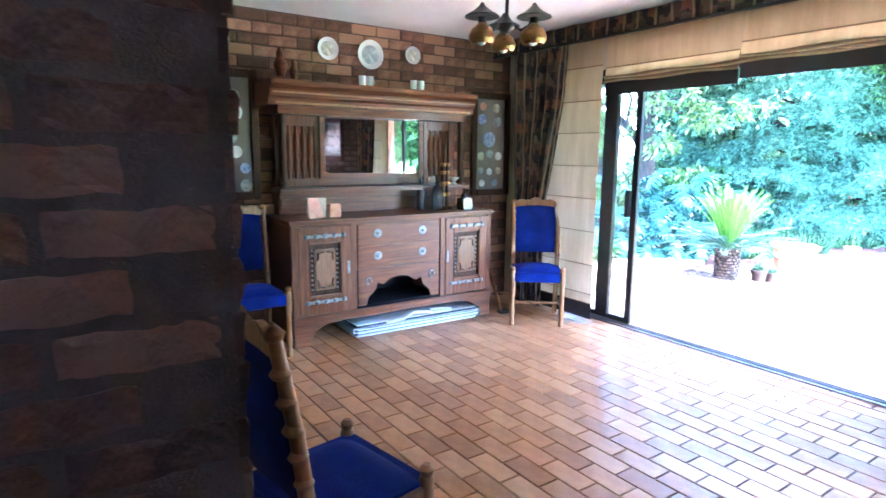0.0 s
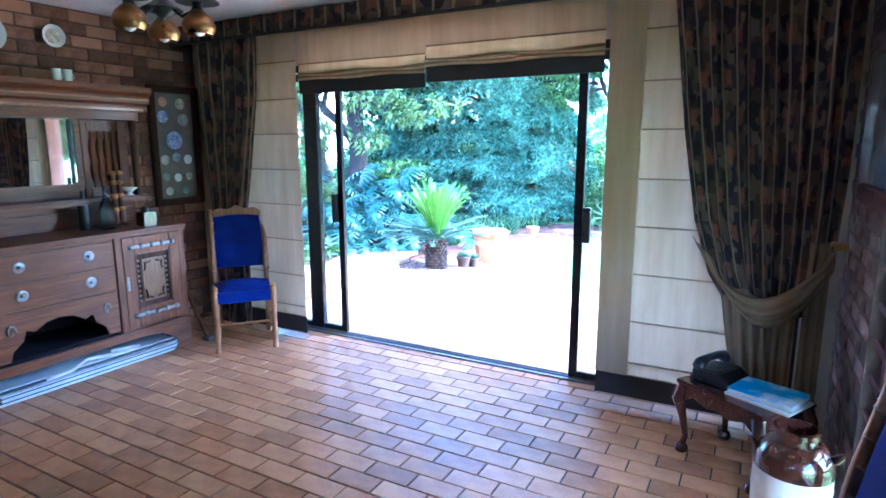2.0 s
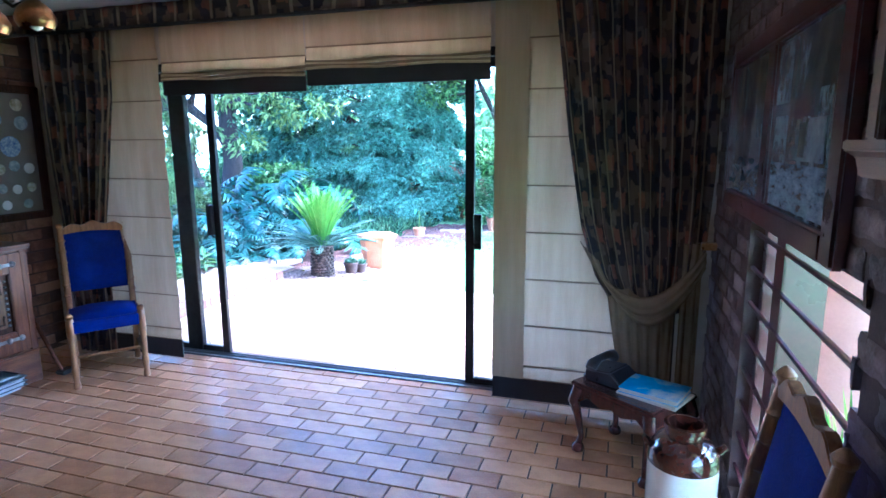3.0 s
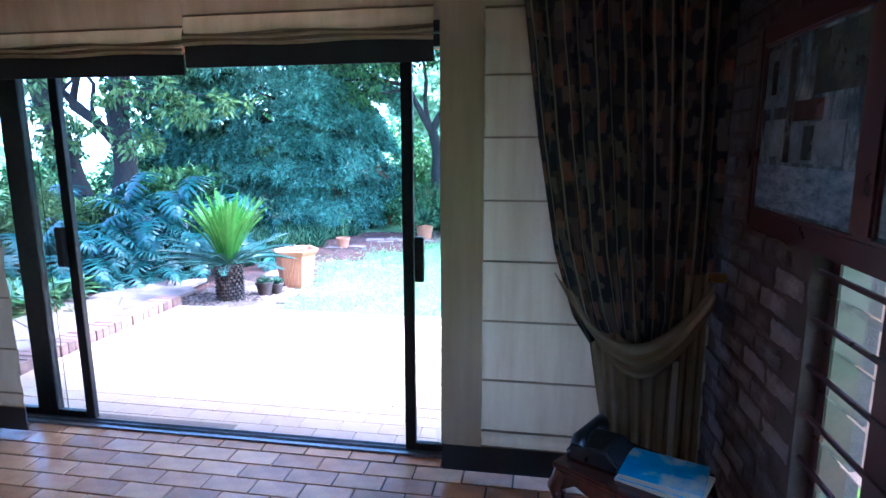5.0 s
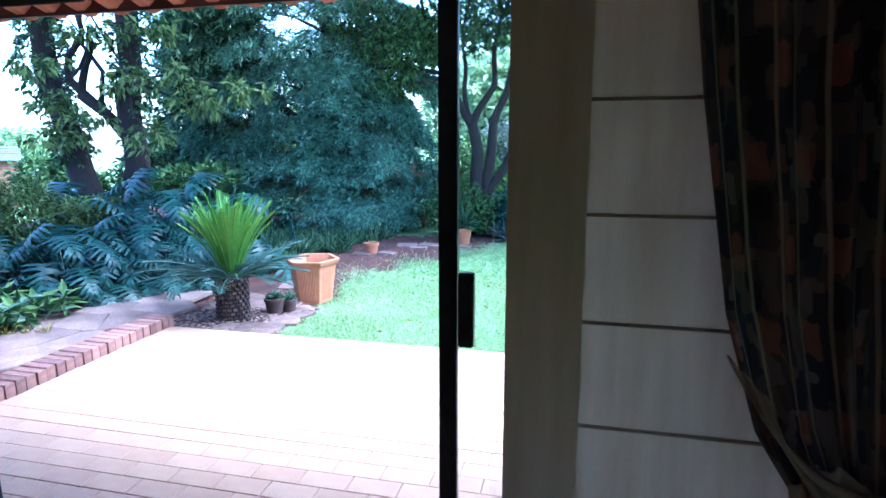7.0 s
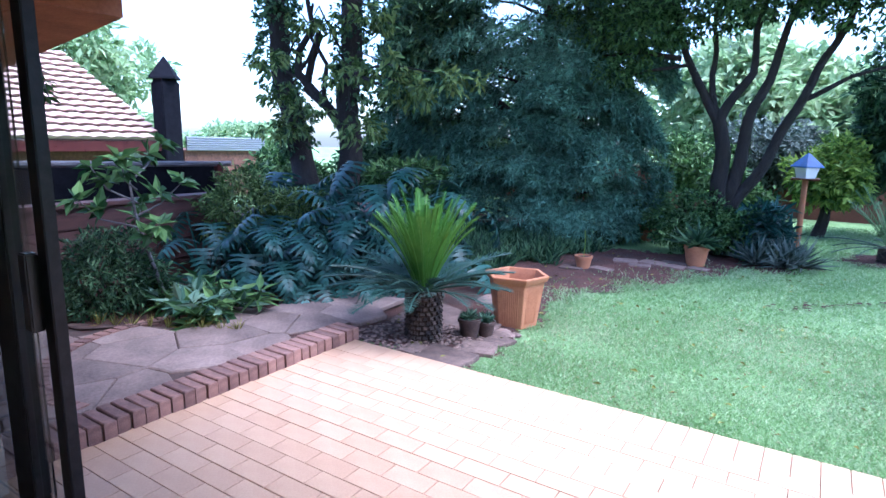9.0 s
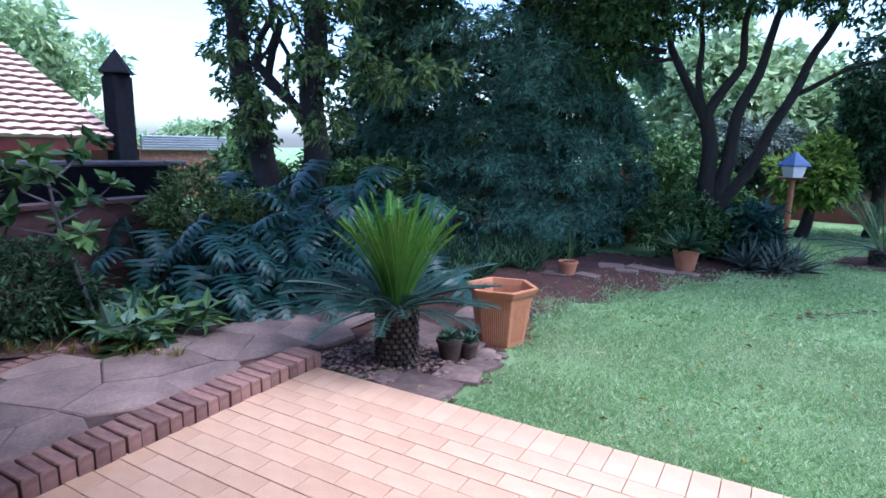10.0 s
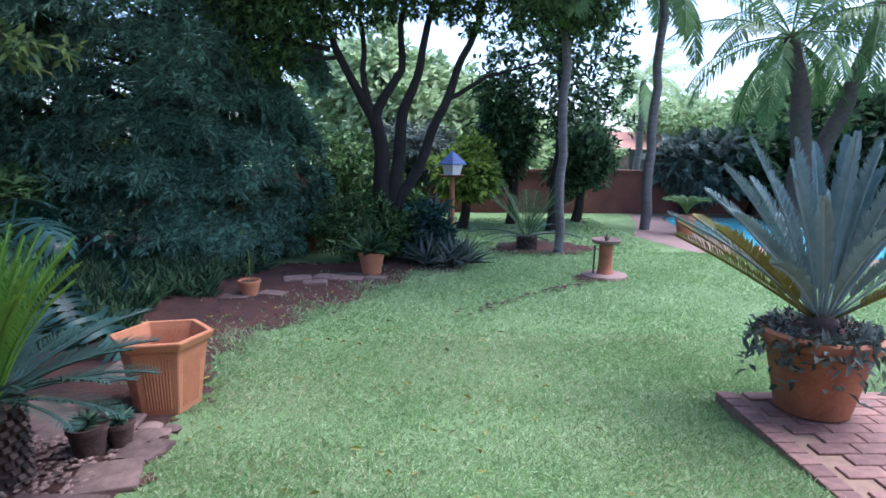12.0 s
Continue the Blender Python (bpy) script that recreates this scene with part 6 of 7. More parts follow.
# Filler leaves in a darker green: the crown's inner shade put into colour.
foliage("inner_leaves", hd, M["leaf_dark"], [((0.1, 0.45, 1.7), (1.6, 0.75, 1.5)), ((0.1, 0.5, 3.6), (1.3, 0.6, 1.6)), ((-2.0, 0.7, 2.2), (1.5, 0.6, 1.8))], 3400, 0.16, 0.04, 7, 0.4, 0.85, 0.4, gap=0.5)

tw = thing("ivy_tree", "old forked tree with ivy-clad leaning trunks", "tree", at=(-4.4, 6.1, -0.15))
limb(tw, [(-0.35, 0, 0), (-0.45, 0, 0.8), (-0.75, 0, 1.7), (-1.05, 0, 2.8), (-1.2, 0, 4.2), (-1.1, 0, 6.0)], 0.22, 0.13, name="trunk")
limb(tw, [(0.2, 0.1, 0), (0.3, 0.1, 1.0), (0.32, 0.1, 2.2), (0.4, 0.1, 3.4), (0.5, 0.1, 6.0)], 0.2, 0.14, name="trunk")
limb(tw, [(0.3, 0.1, 1.6), (0.0, 0.0, 2.1), (-0.35, -0.05, 2.35), (-0.25, -0.1, 2.8), (-0.1, -0.1, 3.2)], 0.09, 0.04)
limb(tw, [(-0.05, 0.0, 2.15), (0.05, -0.1, 2.7), (-0.3, -0.1, 3.1), (-0.2, -0.1, 3.6)], 0.04, 0.02)
limb(tw, [(0.35, 0.1, 2.4), (0.9, -0.4, 2.5), (1.6, -0.7, 2.3)], 0.05, 0.015)
foliage("ivy", tw, M["leaf_dark"], [((-0.75, 0, 1.8), (0.3, 0.28, 0.6)), ((-1.1, 0, 3.0), (0.4, 0.32, 0.8)), ((-1.15, 0, 4.3), (0.5, 0.4, 0.9)), ((0.35, 0.1, 2.9), (0.27, 0.25, 1.0)), ((0.45, 0.1, 4.6), (0.6, 0.5, 0.9))], 2000, 0.09, 0.06, 3, 0.6, 0.7, 0.75)
HANG = [(-0.6, -0.6, 2.75), (-0.35, -0.6, 2.2), (-0.5, -0.5, 1.75), (0.35, -0.6, 2.0), (0.8, -0.5, 2.55), (1.2, -0.6, 1.75), (1.6, -0.6, 2.5), (2.0, -0.6, 2.2), (2.5, -0.6, 2.3), (0.2, -0.5, 3.2), (1.3, -0.5, 3.2)]
for hx, hy, hz in HANG:
    limb(tw, [(0.35, 0.1, 2.6) if hx > 0 else (-1.0, 0.0, 2.7), (hx * 0.6, hy * 0.6, hz + 0.3), (hx, hy, hz + 0.1)], 0.022, 0.006, 5, name="twig")
foliage("hanging_leaves", tw, M["leaf_yellow"], [(p, (0.46, 0.3, 0.16)) for p in HANG], 230, 0.14, 0.055, 7, 0.75, 0.75, 0.2)
limb(tw, [(0.28, 0.1, 1.75), (-0.05, 0.0, 2.15), (-0.5, -0.1, 2.6), (-0.55, -0.1, 2.95), (-0.25, -0.1, 3.3), (-0.3, -0.1, 3.9)], 0.085, 0.03, 8)
limb(tw, [(-0.5, -0.1, 2.6), (-0.25, -0.2, 2.75), (-0.1, -0.2, 3.1), (-0.35, -0.2, 3.45)], 0.03, 0.01, 6)

# Leaves added out of view overhead to shade the bed, terrace and lawn edge.
foliage("high_crown", tw, M["leaf_shade"], [((1.4, -1.8, 5.6), (2.2, 1.8, 0.8)), ((-0.4, -0.4, 6.4), (2.2, 1.8, 0.9)), ((3.2, -0.6, 6.4), (2.0, 1.8, 0.8)), ((2.6, -2.8, 5.4), (1.8, 1.3, 0.7)), ((4.8, -2.7, 5.2), (1.5, 1.2, 0.6))], 9000, 0.2, 0.09, 6, 0.3, 0.8, 0.25, gap=1.2)
# Limbs added to carry the unseen shading leaves.
limb(tw, [(0.45, 0.1, 4.6), (1.0, -0.8, 5.2), (1.6, -1.7, 5.7)], 0.07, 0.03)
limb(tw, [(1.6, -1.7, 5.7), (3.2, -2.5, 5.3), (4.8, -2.7, 5.2)], 0.045, 0.015)
limb(tw, [(0.45, 0.1, 4.8), (1.8, -0.2, 5.8), (3.2, -0.5, 6.4)], 0.07, 0.03)

ft = thing("spreading_tree", "dark multi-stemmed shade tree in the middle bed", "tree", at=(0.9, 9.0, -0.2))
limb(ft, [(-0.07, 0, 0), (-0.07, 0, 0.9), (-0.12, 0, 1.5), (-0.2, 0, 2.05)], 0.14, 0.095, name="trunk")
limb(ft, [(-0.2, 0, 2.0), (-0.42, 0.02, 2.45), (-0.75, 0.0, 3.0), (-0.95, -0.1, 3.6), (-1.1, -0.2, 4.4)], 0.075, 0.03)
limb(ft, [(-0.2, 0, 2.0), (-0.02, 0.05, 2.35), (0.16, 0.05, 2.7), (0.2, 0.1, 3.3), (0.3, 0.2, 4.4)], 0.08, 0.03)
limb(ft, [(-0.22, 0, 2.1), (-0.36, 0.1, 2.7), (-0.4, 0.15, 3.4), (-0.3, 0.2, 4.4)], 0.055, 0.02)
limb(ft, [(0.07, 0.04, 0.0), (0.07, 0.04, 0.8), (0.12, 0.06, 1.6), (0.25, 0.08, 2.2), (0.5, 0.1, 3.0), (0.75, 0.2, 4.3)], 0.13, 0.035)
limb(ft, [(0.08, 0.03, 0.7), (0.28, 0.06, 1.1), (0.58, 0.1, 1.7), (0.82, 0.1, 2.35), (1.14, 0.12, 3.05), (1.5, 0.2, 4.2)], 0.095, 0.04)
limb(ft, [(0.82, 0.1, 2.3), (1.4, 0.0, 2.6), (2.1, -0.1, 2.8)], 0.04, 0.012)
limb(ft, [(-0.8, 0.0, 2.95), (-1.3, -0.2, 3.05), (-1.9, -0.4, 3.0)], 0.045, 0.012)
limb(ft, [(-0.7, 0.0, 2.85), (-1.2, -0.3, 2.75), (-1.7, -0.4, 2.6)], 0.03, 0.008)
foliage("crown", ft, M["leaf_shade"], [((-1.3, -0.3, 3.35), (0.9, 0.8, 0.4)), ((-2.0, -0.1, 3.7), (0.9, 0.8, 0.5)), ((-0.3, -0.2, 3.75), (1.1, 1.0, 0.45)), ((0.8, -0.1, 3.8), (1.1, 1.1, 0.45)), ((1.8, 0.0, 3.55), (1.0, 1.0, 0.45)), ((2.6, 0.2, 3.6), (0.8, 0.9, 0.35)), ((-1.6, -0.4, 2.75), (0.5, 0.5, 0.22)), ((0.6, 0.5, 4.5), (2.2, 1.6, 0.6))],
        5600, 0.10, 0.042, 6, 0.3, 0.8, 0.2, gap=0.9)
# Leaves added above the view so that the middle lawn lies in shade.
foliage("high_crown", ft, M["leaf_shade"], [((0.6, -0.6, 5.6), (2.3, 2.0, 0.7)), ((2.9, -0.6, 5.4), (2.0, 1.7, 0.7))], 3600, 0.2, 0.09, 6, 0.3, 0.8, 0.25, gap=1.0)
shrub((0.5, 8.75, -0.2), [((0, 0, 0.5), (0.65, 0.5, 0.45)), ((0.45, 0.1, 0.45), (0.5, 0.4, 0.35))], 1500, 0.07, 0.035, "leaf_mid", "rounded green shrub at the tree foot", 5)
shrub((1.45, 8.9, -0.2), [((0, 0, 0.4), (0.3, 0.3, 0.35))], 350, 0.2, 0.05, "leaf_philo", "dark blue-green leafy shrub at the tree foot", 5, 0.4)
ag = thing("agave_clump", "clump of grey-green strap leaves edging the bed", "plant", at=(1.65, 8.35, -0.16))
for dx in (-0.2, 0.05, 0.3, 0.15):
    rosette("leaves", ag, M["leaf_grey"], (dx, 0.1 * dx, 0.02), 60, 0.5, 0.035, 0.9, 0.75)

fd = thing("bird_feeder", "blue-roofed bird feeder on a brown wooden post", "bird feeder", at=(1.86, 10.5, gz(10) - 0.02))
part("post", Geo().tube([(0, 0, -0.05), (0.0, 0, 1.12)], 0.045, 10), M["terracotta_dark"], fd)
part("tray", Geo().box(-0.2, 0.2, -0.2, 0.2, 1.12, 1.15), M["wood"], fd, bevel=0.005)
part("hopper", Geo().lathe([(0.13, 1.15), (0.18, 1.33)], 4), M["china"], fd, "pale seed hopper")
part("roof", Geo().lathe([(0.24, 1.32), (0.235, 1.34), (0.01, 1.55)], 4), M["bluepaint"], fd, "blue pyramid roof")
bt = thing("bird_bath", "small stone bird bath on a brick pedestal", "bird bath", at=(3.72, 7.75, gz(8) - 0.01))
part("basin", Geo().lathe([(0.05, 0.40), (0.17, 0.43), (0.19, 0.47), (0.18, 0.48), (0.12, 0.45), (0.01, 0.44)], 16, cap=False), M["flag"], bt, smooth=True)
part("pedestal", Geo().lathe([(0.13, 0.0), (0.1, 0.06), (0.085, 0.2), (0.09, 0.4)], 12), M["terracotta_dark"], bt, smooth=True)
part("base_ring", Geo().lathe([(0.3, -0.02), (0.28, 0.03), (0.2, 0.04)], 14), M["flag"], bt)
part("prop", Geo().tube([(-0.15, 0, 0.0), (-0.14, 0, 0.4)], 0.012, 6), M["black"], bt)
part("finial", Geo().lathe([(0.02, 0.44), (0.03, 0.5), (0.01, 0.54)], 8), M["flag"], bt)


def palm(at, pts, r0, r1, label, fronds, length, mat="leaf_mid", bark="palmbark"):
    t = thing("palm_tree", label, "palm tree", at=at)
    limb(t, pts, r0, r1, 12, bark, "trunk")
    for k in range(fronds):
        az = k * 137.5
        frond("frond", t, M[mat], pts[-1], az, 70 - 100 * k / fronds, length, 70, 40, 0.5, 0.04, vee=-0.1, lean=0.5, stem=0.018, start=0.15, droop=0.55)
    return t


palm((3.47, 9.4, -0.17), [(0, 0, 0), (0.0, 0, 1.5), (0.0, 0, 3.2), (0.0, 0, 4.6)], 0.072, 0.058, "slender grey palm trunk rising from the lawn", 16, 1.7)
palm((5.82, 12.2, -0.17), [(0, 0, 0), (0.02, 0, 1.6), (0.06, 0, 3.2), (0.1, 0, 4.9)], 0.1, 0.075, "slender grey palm beside the pool paving", 18, 2.2)
palm((9.3, 13.0, -0.15), [(0, 0, 0), (0.1, 0, 1.4), (-0.1, 0, 2.8), (-0.4, 0, 3.9)], 0.24, 0.16, "stout clustered palm behind the pool", 22, 2.6, bark="scaly")
palm((9.7, 13.2, -0.15), [(0, 0, 0), (0.2, 0, 1.4), (0.7, 0, 2.8), (1.2, 0, 4.6)], 0.2, 0.14, "tall arching palm behind the pool", 22, 2.8, "leaf_mid", "scaly")
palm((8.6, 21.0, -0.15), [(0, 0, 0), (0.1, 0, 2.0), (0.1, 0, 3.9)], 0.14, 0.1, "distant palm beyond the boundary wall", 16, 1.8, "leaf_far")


def far_tree(x, y, h, w, mat, count, label, length=0.28, wid=0.12):
    t = thing("background_tree", label, "tree", "background trees", at=(x, y, -0.2))
    limb(t, [(0, 0, 0), (0.1, 0, h * 0.35), (-0.05, 0.1, h * 0.75)], 0.08 + w * 0.05, 0.04, 7, name="trunk")
    bl = [((rng.uniform(-0.45, 0.45) * w, rng.uniform(-0.4, 0.4) * w, h * rng.uniform(0.38, 0.85)), (w * rng.uniform(0.4, 0.62), w * rng.uniform(0.4, 0.6), h * rng.uniform(0.16, 0.26))) for _ in range(7)]
    foliage("crown", t, M[mat], bl, count, length, wid, 5, 0.25, 0.9, 0.5)
    return t


for x, y, h, w, mat, cnt, lab in ((3.2, 13.0, 3.7, 1.0, "leaf_dark", 1200, "dense dark evergreen behind the lawn"),
                                  (4.7, 13.4, 2.3, 0.9, "leaf_dark", 900, "small dark citrus-like tree by the wall"),
                                  (2.1, 12.2, 1.75, 0.85, "leaf_lime", 1100, "bright yellow-green bush behind the feeder"),
                                  (3.9, 11.9, 5.8, 1.6, "leaf_dark", 850, "tall dark tree shading the palm"),
                                  (1.0, 14.6, 2.2, 1.4, "leaf_grey", 1000, "grey-green shrub under the far trees"),
                                  (-0.6, 13.6, 2.0, 1.2, "leaf_mid", 900, "light green shrub beyond the weeping tree"),
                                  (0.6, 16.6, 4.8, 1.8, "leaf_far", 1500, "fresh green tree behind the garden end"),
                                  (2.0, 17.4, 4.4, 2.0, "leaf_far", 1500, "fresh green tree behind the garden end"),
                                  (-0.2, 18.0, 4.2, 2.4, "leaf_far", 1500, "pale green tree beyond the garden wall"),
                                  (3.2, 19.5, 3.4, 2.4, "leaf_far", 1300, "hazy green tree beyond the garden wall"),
                                  (0.7, 12.6, 1.3, 0.8, "leaf_mid", 700, "green shrub behind the spreading tree"),
                                  (7.8, 15.0, 1.9, 1.2, "leaf_grey", 1000, "grey flowering shrub by the pool wall"),
                                  (9.6, 15.2, 2.2, 1.5, "leaf_dark", 1000, "dark shrub behind the pool"),
                                  (12.5, 15.0, 3.2, 2.0, "leaf_dark", 1200, "dark tree behind the pool"),
                                  (11.5, 18.0, 3.6, 2.2, "leaf_far", 1200, "pale tree behind the pool"),
                                  (14.0, 12.0, 4.8, 2.4, "leaf_dark", 1300, "large dark tree at the pool side"),
                                  (-4.2, 12.5, 3.4, 2.4, "leaf_mid", 1500, "broad green tree behind the weeping evergreen"),
                                  (-6.5, 13.5, 2.0, 1.6, "leaf_far", 1000, "pale shrub beyond the ivy tree"),
                                  (-7.4, 8.4, 1.6, 1.2, "leaf_mid", 900, "green shrub behind the ivy trunks"),
                                  (-5.2, 8.6, 1.5, 1.0, "leaf_dark", 900, "dark shrub behind the ivy trunks"),
                                  (-3.9, 7.6, 1.3, 0.9, "leaf_mid", 800, "green shrub beside the weeping evergreen"),
                                  (-6.4, 11.5, 2.0, 1.6, "leaf_mid", 1000, "green shrub beyond the ivy tree"),
                                  (11.8, 4.6, 3.4, 2.0, "leaf_mid", 1300, "broad green tree beyond the patio"),
                                  (12.5, 1.4, 3.2, 2.0, "leaf_dark", 1200, "dark green tree beyond the patio"),
                                  (-5.5, 9.4, 5.2, 1.0, "leaf_dark", 1300, "tall dark tree behind the ivy trunks"),
                                  (-4.3, 9.2, 5.6, 1.3, "leaf_dark", 1500, "tall dark tree between the ivy trunks and the evergreen"),
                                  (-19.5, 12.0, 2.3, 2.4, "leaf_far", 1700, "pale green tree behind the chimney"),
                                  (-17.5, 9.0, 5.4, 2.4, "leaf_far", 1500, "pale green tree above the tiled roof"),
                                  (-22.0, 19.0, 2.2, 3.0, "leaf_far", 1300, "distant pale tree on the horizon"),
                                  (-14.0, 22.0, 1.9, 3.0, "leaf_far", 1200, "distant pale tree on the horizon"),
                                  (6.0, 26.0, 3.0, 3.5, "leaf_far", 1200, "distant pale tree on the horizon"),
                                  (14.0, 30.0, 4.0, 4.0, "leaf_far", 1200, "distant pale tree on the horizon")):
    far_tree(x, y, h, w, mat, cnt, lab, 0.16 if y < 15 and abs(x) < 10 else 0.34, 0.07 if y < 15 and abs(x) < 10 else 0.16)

# ---- lawn blades, pebbles ----
def lawn_blades(name, n, x0, x1, y0, y1, length, width, keep):
    p = np.c_[rng.uniform(x0, x1, n), rng.uniform(y0, y1, n)]
    p = p[keep(p[:, 0], p[:, 1])]
    z = np.interp(p[:, 1], [2.6, 3.7, 6.0], [-0.065, -0.135, -0.155]) - 0.022
    b = np.c_[p, z]
    v, f = blades(b, np.c_[rng.normal(size=(len(p), 2)) * 1.1, np.ones(len(p))], length * rng.uniform(0.5, 1.2, len(p)), width)
    o = raw(name, v, f.tolist(), M["grass"])
    return tagged(o, "short green lawn grass blades", "grass", kind="stuff")


def on_lawn(x, y):
    edge = np.interp(y, [2.6, 3.5, 4.6, 5.35, 6.6, 7.75, 8.2], [0.22, 0.2, 0.0, 0.1, 0.82, 1.38, 2.1])
    pave = (x > 3.34) & (y < 4.0)
    bare = np.sin(x * 3.1 + y * 1.7) * np.sin(y * 2.3 - x) + rng.normal(size=len(x)) * 0.35 > 0.95
    return (x > edge + 0.05 * np.sin(y * 9 + 1) + rng.normal(size=len(x)) * np.where(y > 4.3, 0.36, 0.04) * (rng.random(len(x)) < 0.45)) & ~pave & ~bare


lawn_blades("grass", 90000, 0.0, 5.2, 2.58, 5.2, 0.045, 0.006, on_lawn)
db = lawn_blades("dry_grass", 40000, 0.0, 4.6, 2.58, 5.4, 0.035, 0.005, lambda x, y: on_lawn(x, y) & (rng.random(len(x)) < np.clip(0.5 + 0.5 * np.sin(x * 2.1 + 0.7) * np.sin(y * 1.9 + x), 0.1, 1)))
db.data.materials[0] = M["dry"]
lawn_blades("grass", 60000, 0.0, 8.0, 5.2, 9.5, 0.055, 0.011, on_lawn)
lawn_blades("grass", 16000, -1.2, 6.0, 9.3, 14.0, 0.06, 0.02, lambda x, y: (np.hypot(x - 3.3, y - 9.9) > 0.8) & ((x > 1.9) | (x < 0.6)) & ((x < 5.2) | (y < 9.5)))
def fringe(x, y):
    edge = np.interp(y, [3.4, 4.6, 5.35, 6.6, 7.75, 8.2], [0.2, 0.0, 0.1, 0.82, 1.38, 2.1])
    return (x < edge + 0.1) & (rng.random(len(x)) < np.exp(-(edge - x) / 0.22) * (0.55 + 0.45 * np.sin(x * 6 + y * 4)))


lawn_blades("grass", 60000, -0.6, 2.2, 3.9, 8.4, 0.075, 0.009, fringe)
# Low plants whose dark green also carries the shade below the tree.
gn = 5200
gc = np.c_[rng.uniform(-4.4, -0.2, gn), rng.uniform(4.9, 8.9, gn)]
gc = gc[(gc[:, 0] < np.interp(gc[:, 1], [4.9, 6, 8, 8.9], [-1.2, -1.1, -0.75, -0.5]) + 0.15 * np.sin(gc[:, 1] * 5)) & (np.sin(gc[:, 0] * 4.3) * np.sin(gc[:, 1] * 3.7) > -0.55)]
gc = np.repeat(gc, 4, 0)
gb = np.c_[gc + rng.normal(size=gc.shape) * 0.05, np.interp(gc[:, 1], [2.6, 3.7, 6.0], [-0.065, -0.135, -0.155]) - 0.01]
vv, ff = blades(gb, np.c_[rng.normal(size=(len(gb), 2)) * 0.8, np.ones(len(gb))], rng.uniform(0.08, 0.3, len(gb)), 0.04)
tagged(raw("ground_cover", vv, ff.tolist(), M["leaf_dark"]), "low ground cover darkened for the shade under the weeping evergreen", "ground cover", kind="stuff")
pv, pf = [], []
ico = [(1, 0, 0), (-1, 0, 0), (0, 1, 0), (0, -1, 0), (0, 0, 0.6), (0, 0, -0.6), (0.6, 0.6, 0.3), (-0.6, 0.6, 0.3), (-0.6, -0.6, 0.3), (0.6, -0.6, 0.3)]
for k in range(900):
    x, y = rng.uniform(-0.93, 0.0), rng.uniform(2.58, 3.5)
    if x > -0.28 + (3.3 - y) * 0.1 and y < 2.9:
        continue
    s = rng.uniform(0.010, 0.028)
    a = rng.uniform(0, 6.28)
    o = len(pv)
    for q in ico:
        pv.append((x + s * (q[0] * math.cos(a) - q[1] * math.sin(a) * 0.7), y + s * (q[0] * math.sin(a) + q[1] * math.cos(a) * 0.7), gz(y) + 0.004 + s * q[2] * 0.8))
    for tri in ((4, 0, 6), (4, 6, 2), (4, 2, 7), (4, 7, 1), (4, 1, 8), (4, 8, 3), (4, 3, 9), (4, 9, 0), (0, 2, 6), (2, 1, 7), (1, 3, 8), (3, 0, 9)):
        pf.append(tuple(i + o for i in tri))
tagged(raw("gravel", pv, pf, M["pebble"]), "brown gravel around the cycad trunk", "gravel", kind="stuff")
lv = np.c_[rng.uniform(-3, 2.5, 260), rng.uniform(2.7, 8, 260)]
lv = np.c_[lv, np.interp(lv[:, 1], [2.6, 3.7, 6.0], [-0.065, -0.135, -0.155]) + 0.012]
vv, ff = blades(lv, np.c_[rng.normal(size=(260, 2)), np.zeros(260)], rng.uniform(0.03, 0.07, 260), 0.025)
tagged(raw("fallen_leaves", vv, ff.tolist(), M["frond_old"]), "dry fallen leaves on soil and lawn", "leaves", kind="stuff")


# ---- pieces: flagstones, pavers, tiles, bricks ----
def stone_mesh(k):
    g = Geo()
    rng = np.random.default_rng(40 + k)
    cut = rng.uniform(0, 0.075, 8)
    a = [(-0.5 + cut[0], -0.5 + cut[1]), (0.5 - cut[2], -0.5 + cut[3]), (0.5 - cut[0] * 0.3, rng.uniform(-0.1, 0.1)), (0.5 - cut[4], 0.5 - cut[5]), (-0.5 + cut[6], 0.5 - cut[7]), (-0.5 + cut[1] * 0.3, rng.uniform(-0.1, 0.1))]
    g.add([(x * 0.98, y * 0.98, 0.02) for x, y in a] + [(x, y, 0.012) for x, y in a] + [(x, y, -0.03) for x, y in a],
          [tuple(range(6))] + [(i, i + 6, (i + 1) % 6 + 6, (i + 1) % 6) for i in range(6)] + [(i + 6, i + 12, (i + 1) % 6 + 12, (i + 1) % 6 + 6) for i in range(6)])
    return g.mesh("flagstone", M["flag"])


STONES = [stone_mesh(k) for k in range(6)]
terrace = thing("stone_terrace", "irregular pinkish sandstone crazy paving beside the bed", "paving", kind="structure")
part("bedding", Geo().add([(-0.97, 0.26, -0.068), (-0.97, 2.6, -0.068), (-5.3, 0.26, -0.068)], [(0, 1, 2)]), M["mossy"], terrace)
REGION = [(-0.97, 0.26), (-0.97, 3.75), (-1.55, 3.7), (-1.95, 2.9), (-2.25, 2.2), (-2.4, 1.65), (-2.75, 1.42), (-3.5, 1.3), (-5.0, 0.85), (-5.0, 0.26)]


def within(x, y, poly):
    hit = False
    for (x1, y1), (x2, y2) in zip(poly, poly[1:] + poly[:1]):
        if (y1 > y) != (y2 > y) and x < (x2 - x1) * (y - y1) / (y2 - y1) + x1:
            hit = not hit
    return hit


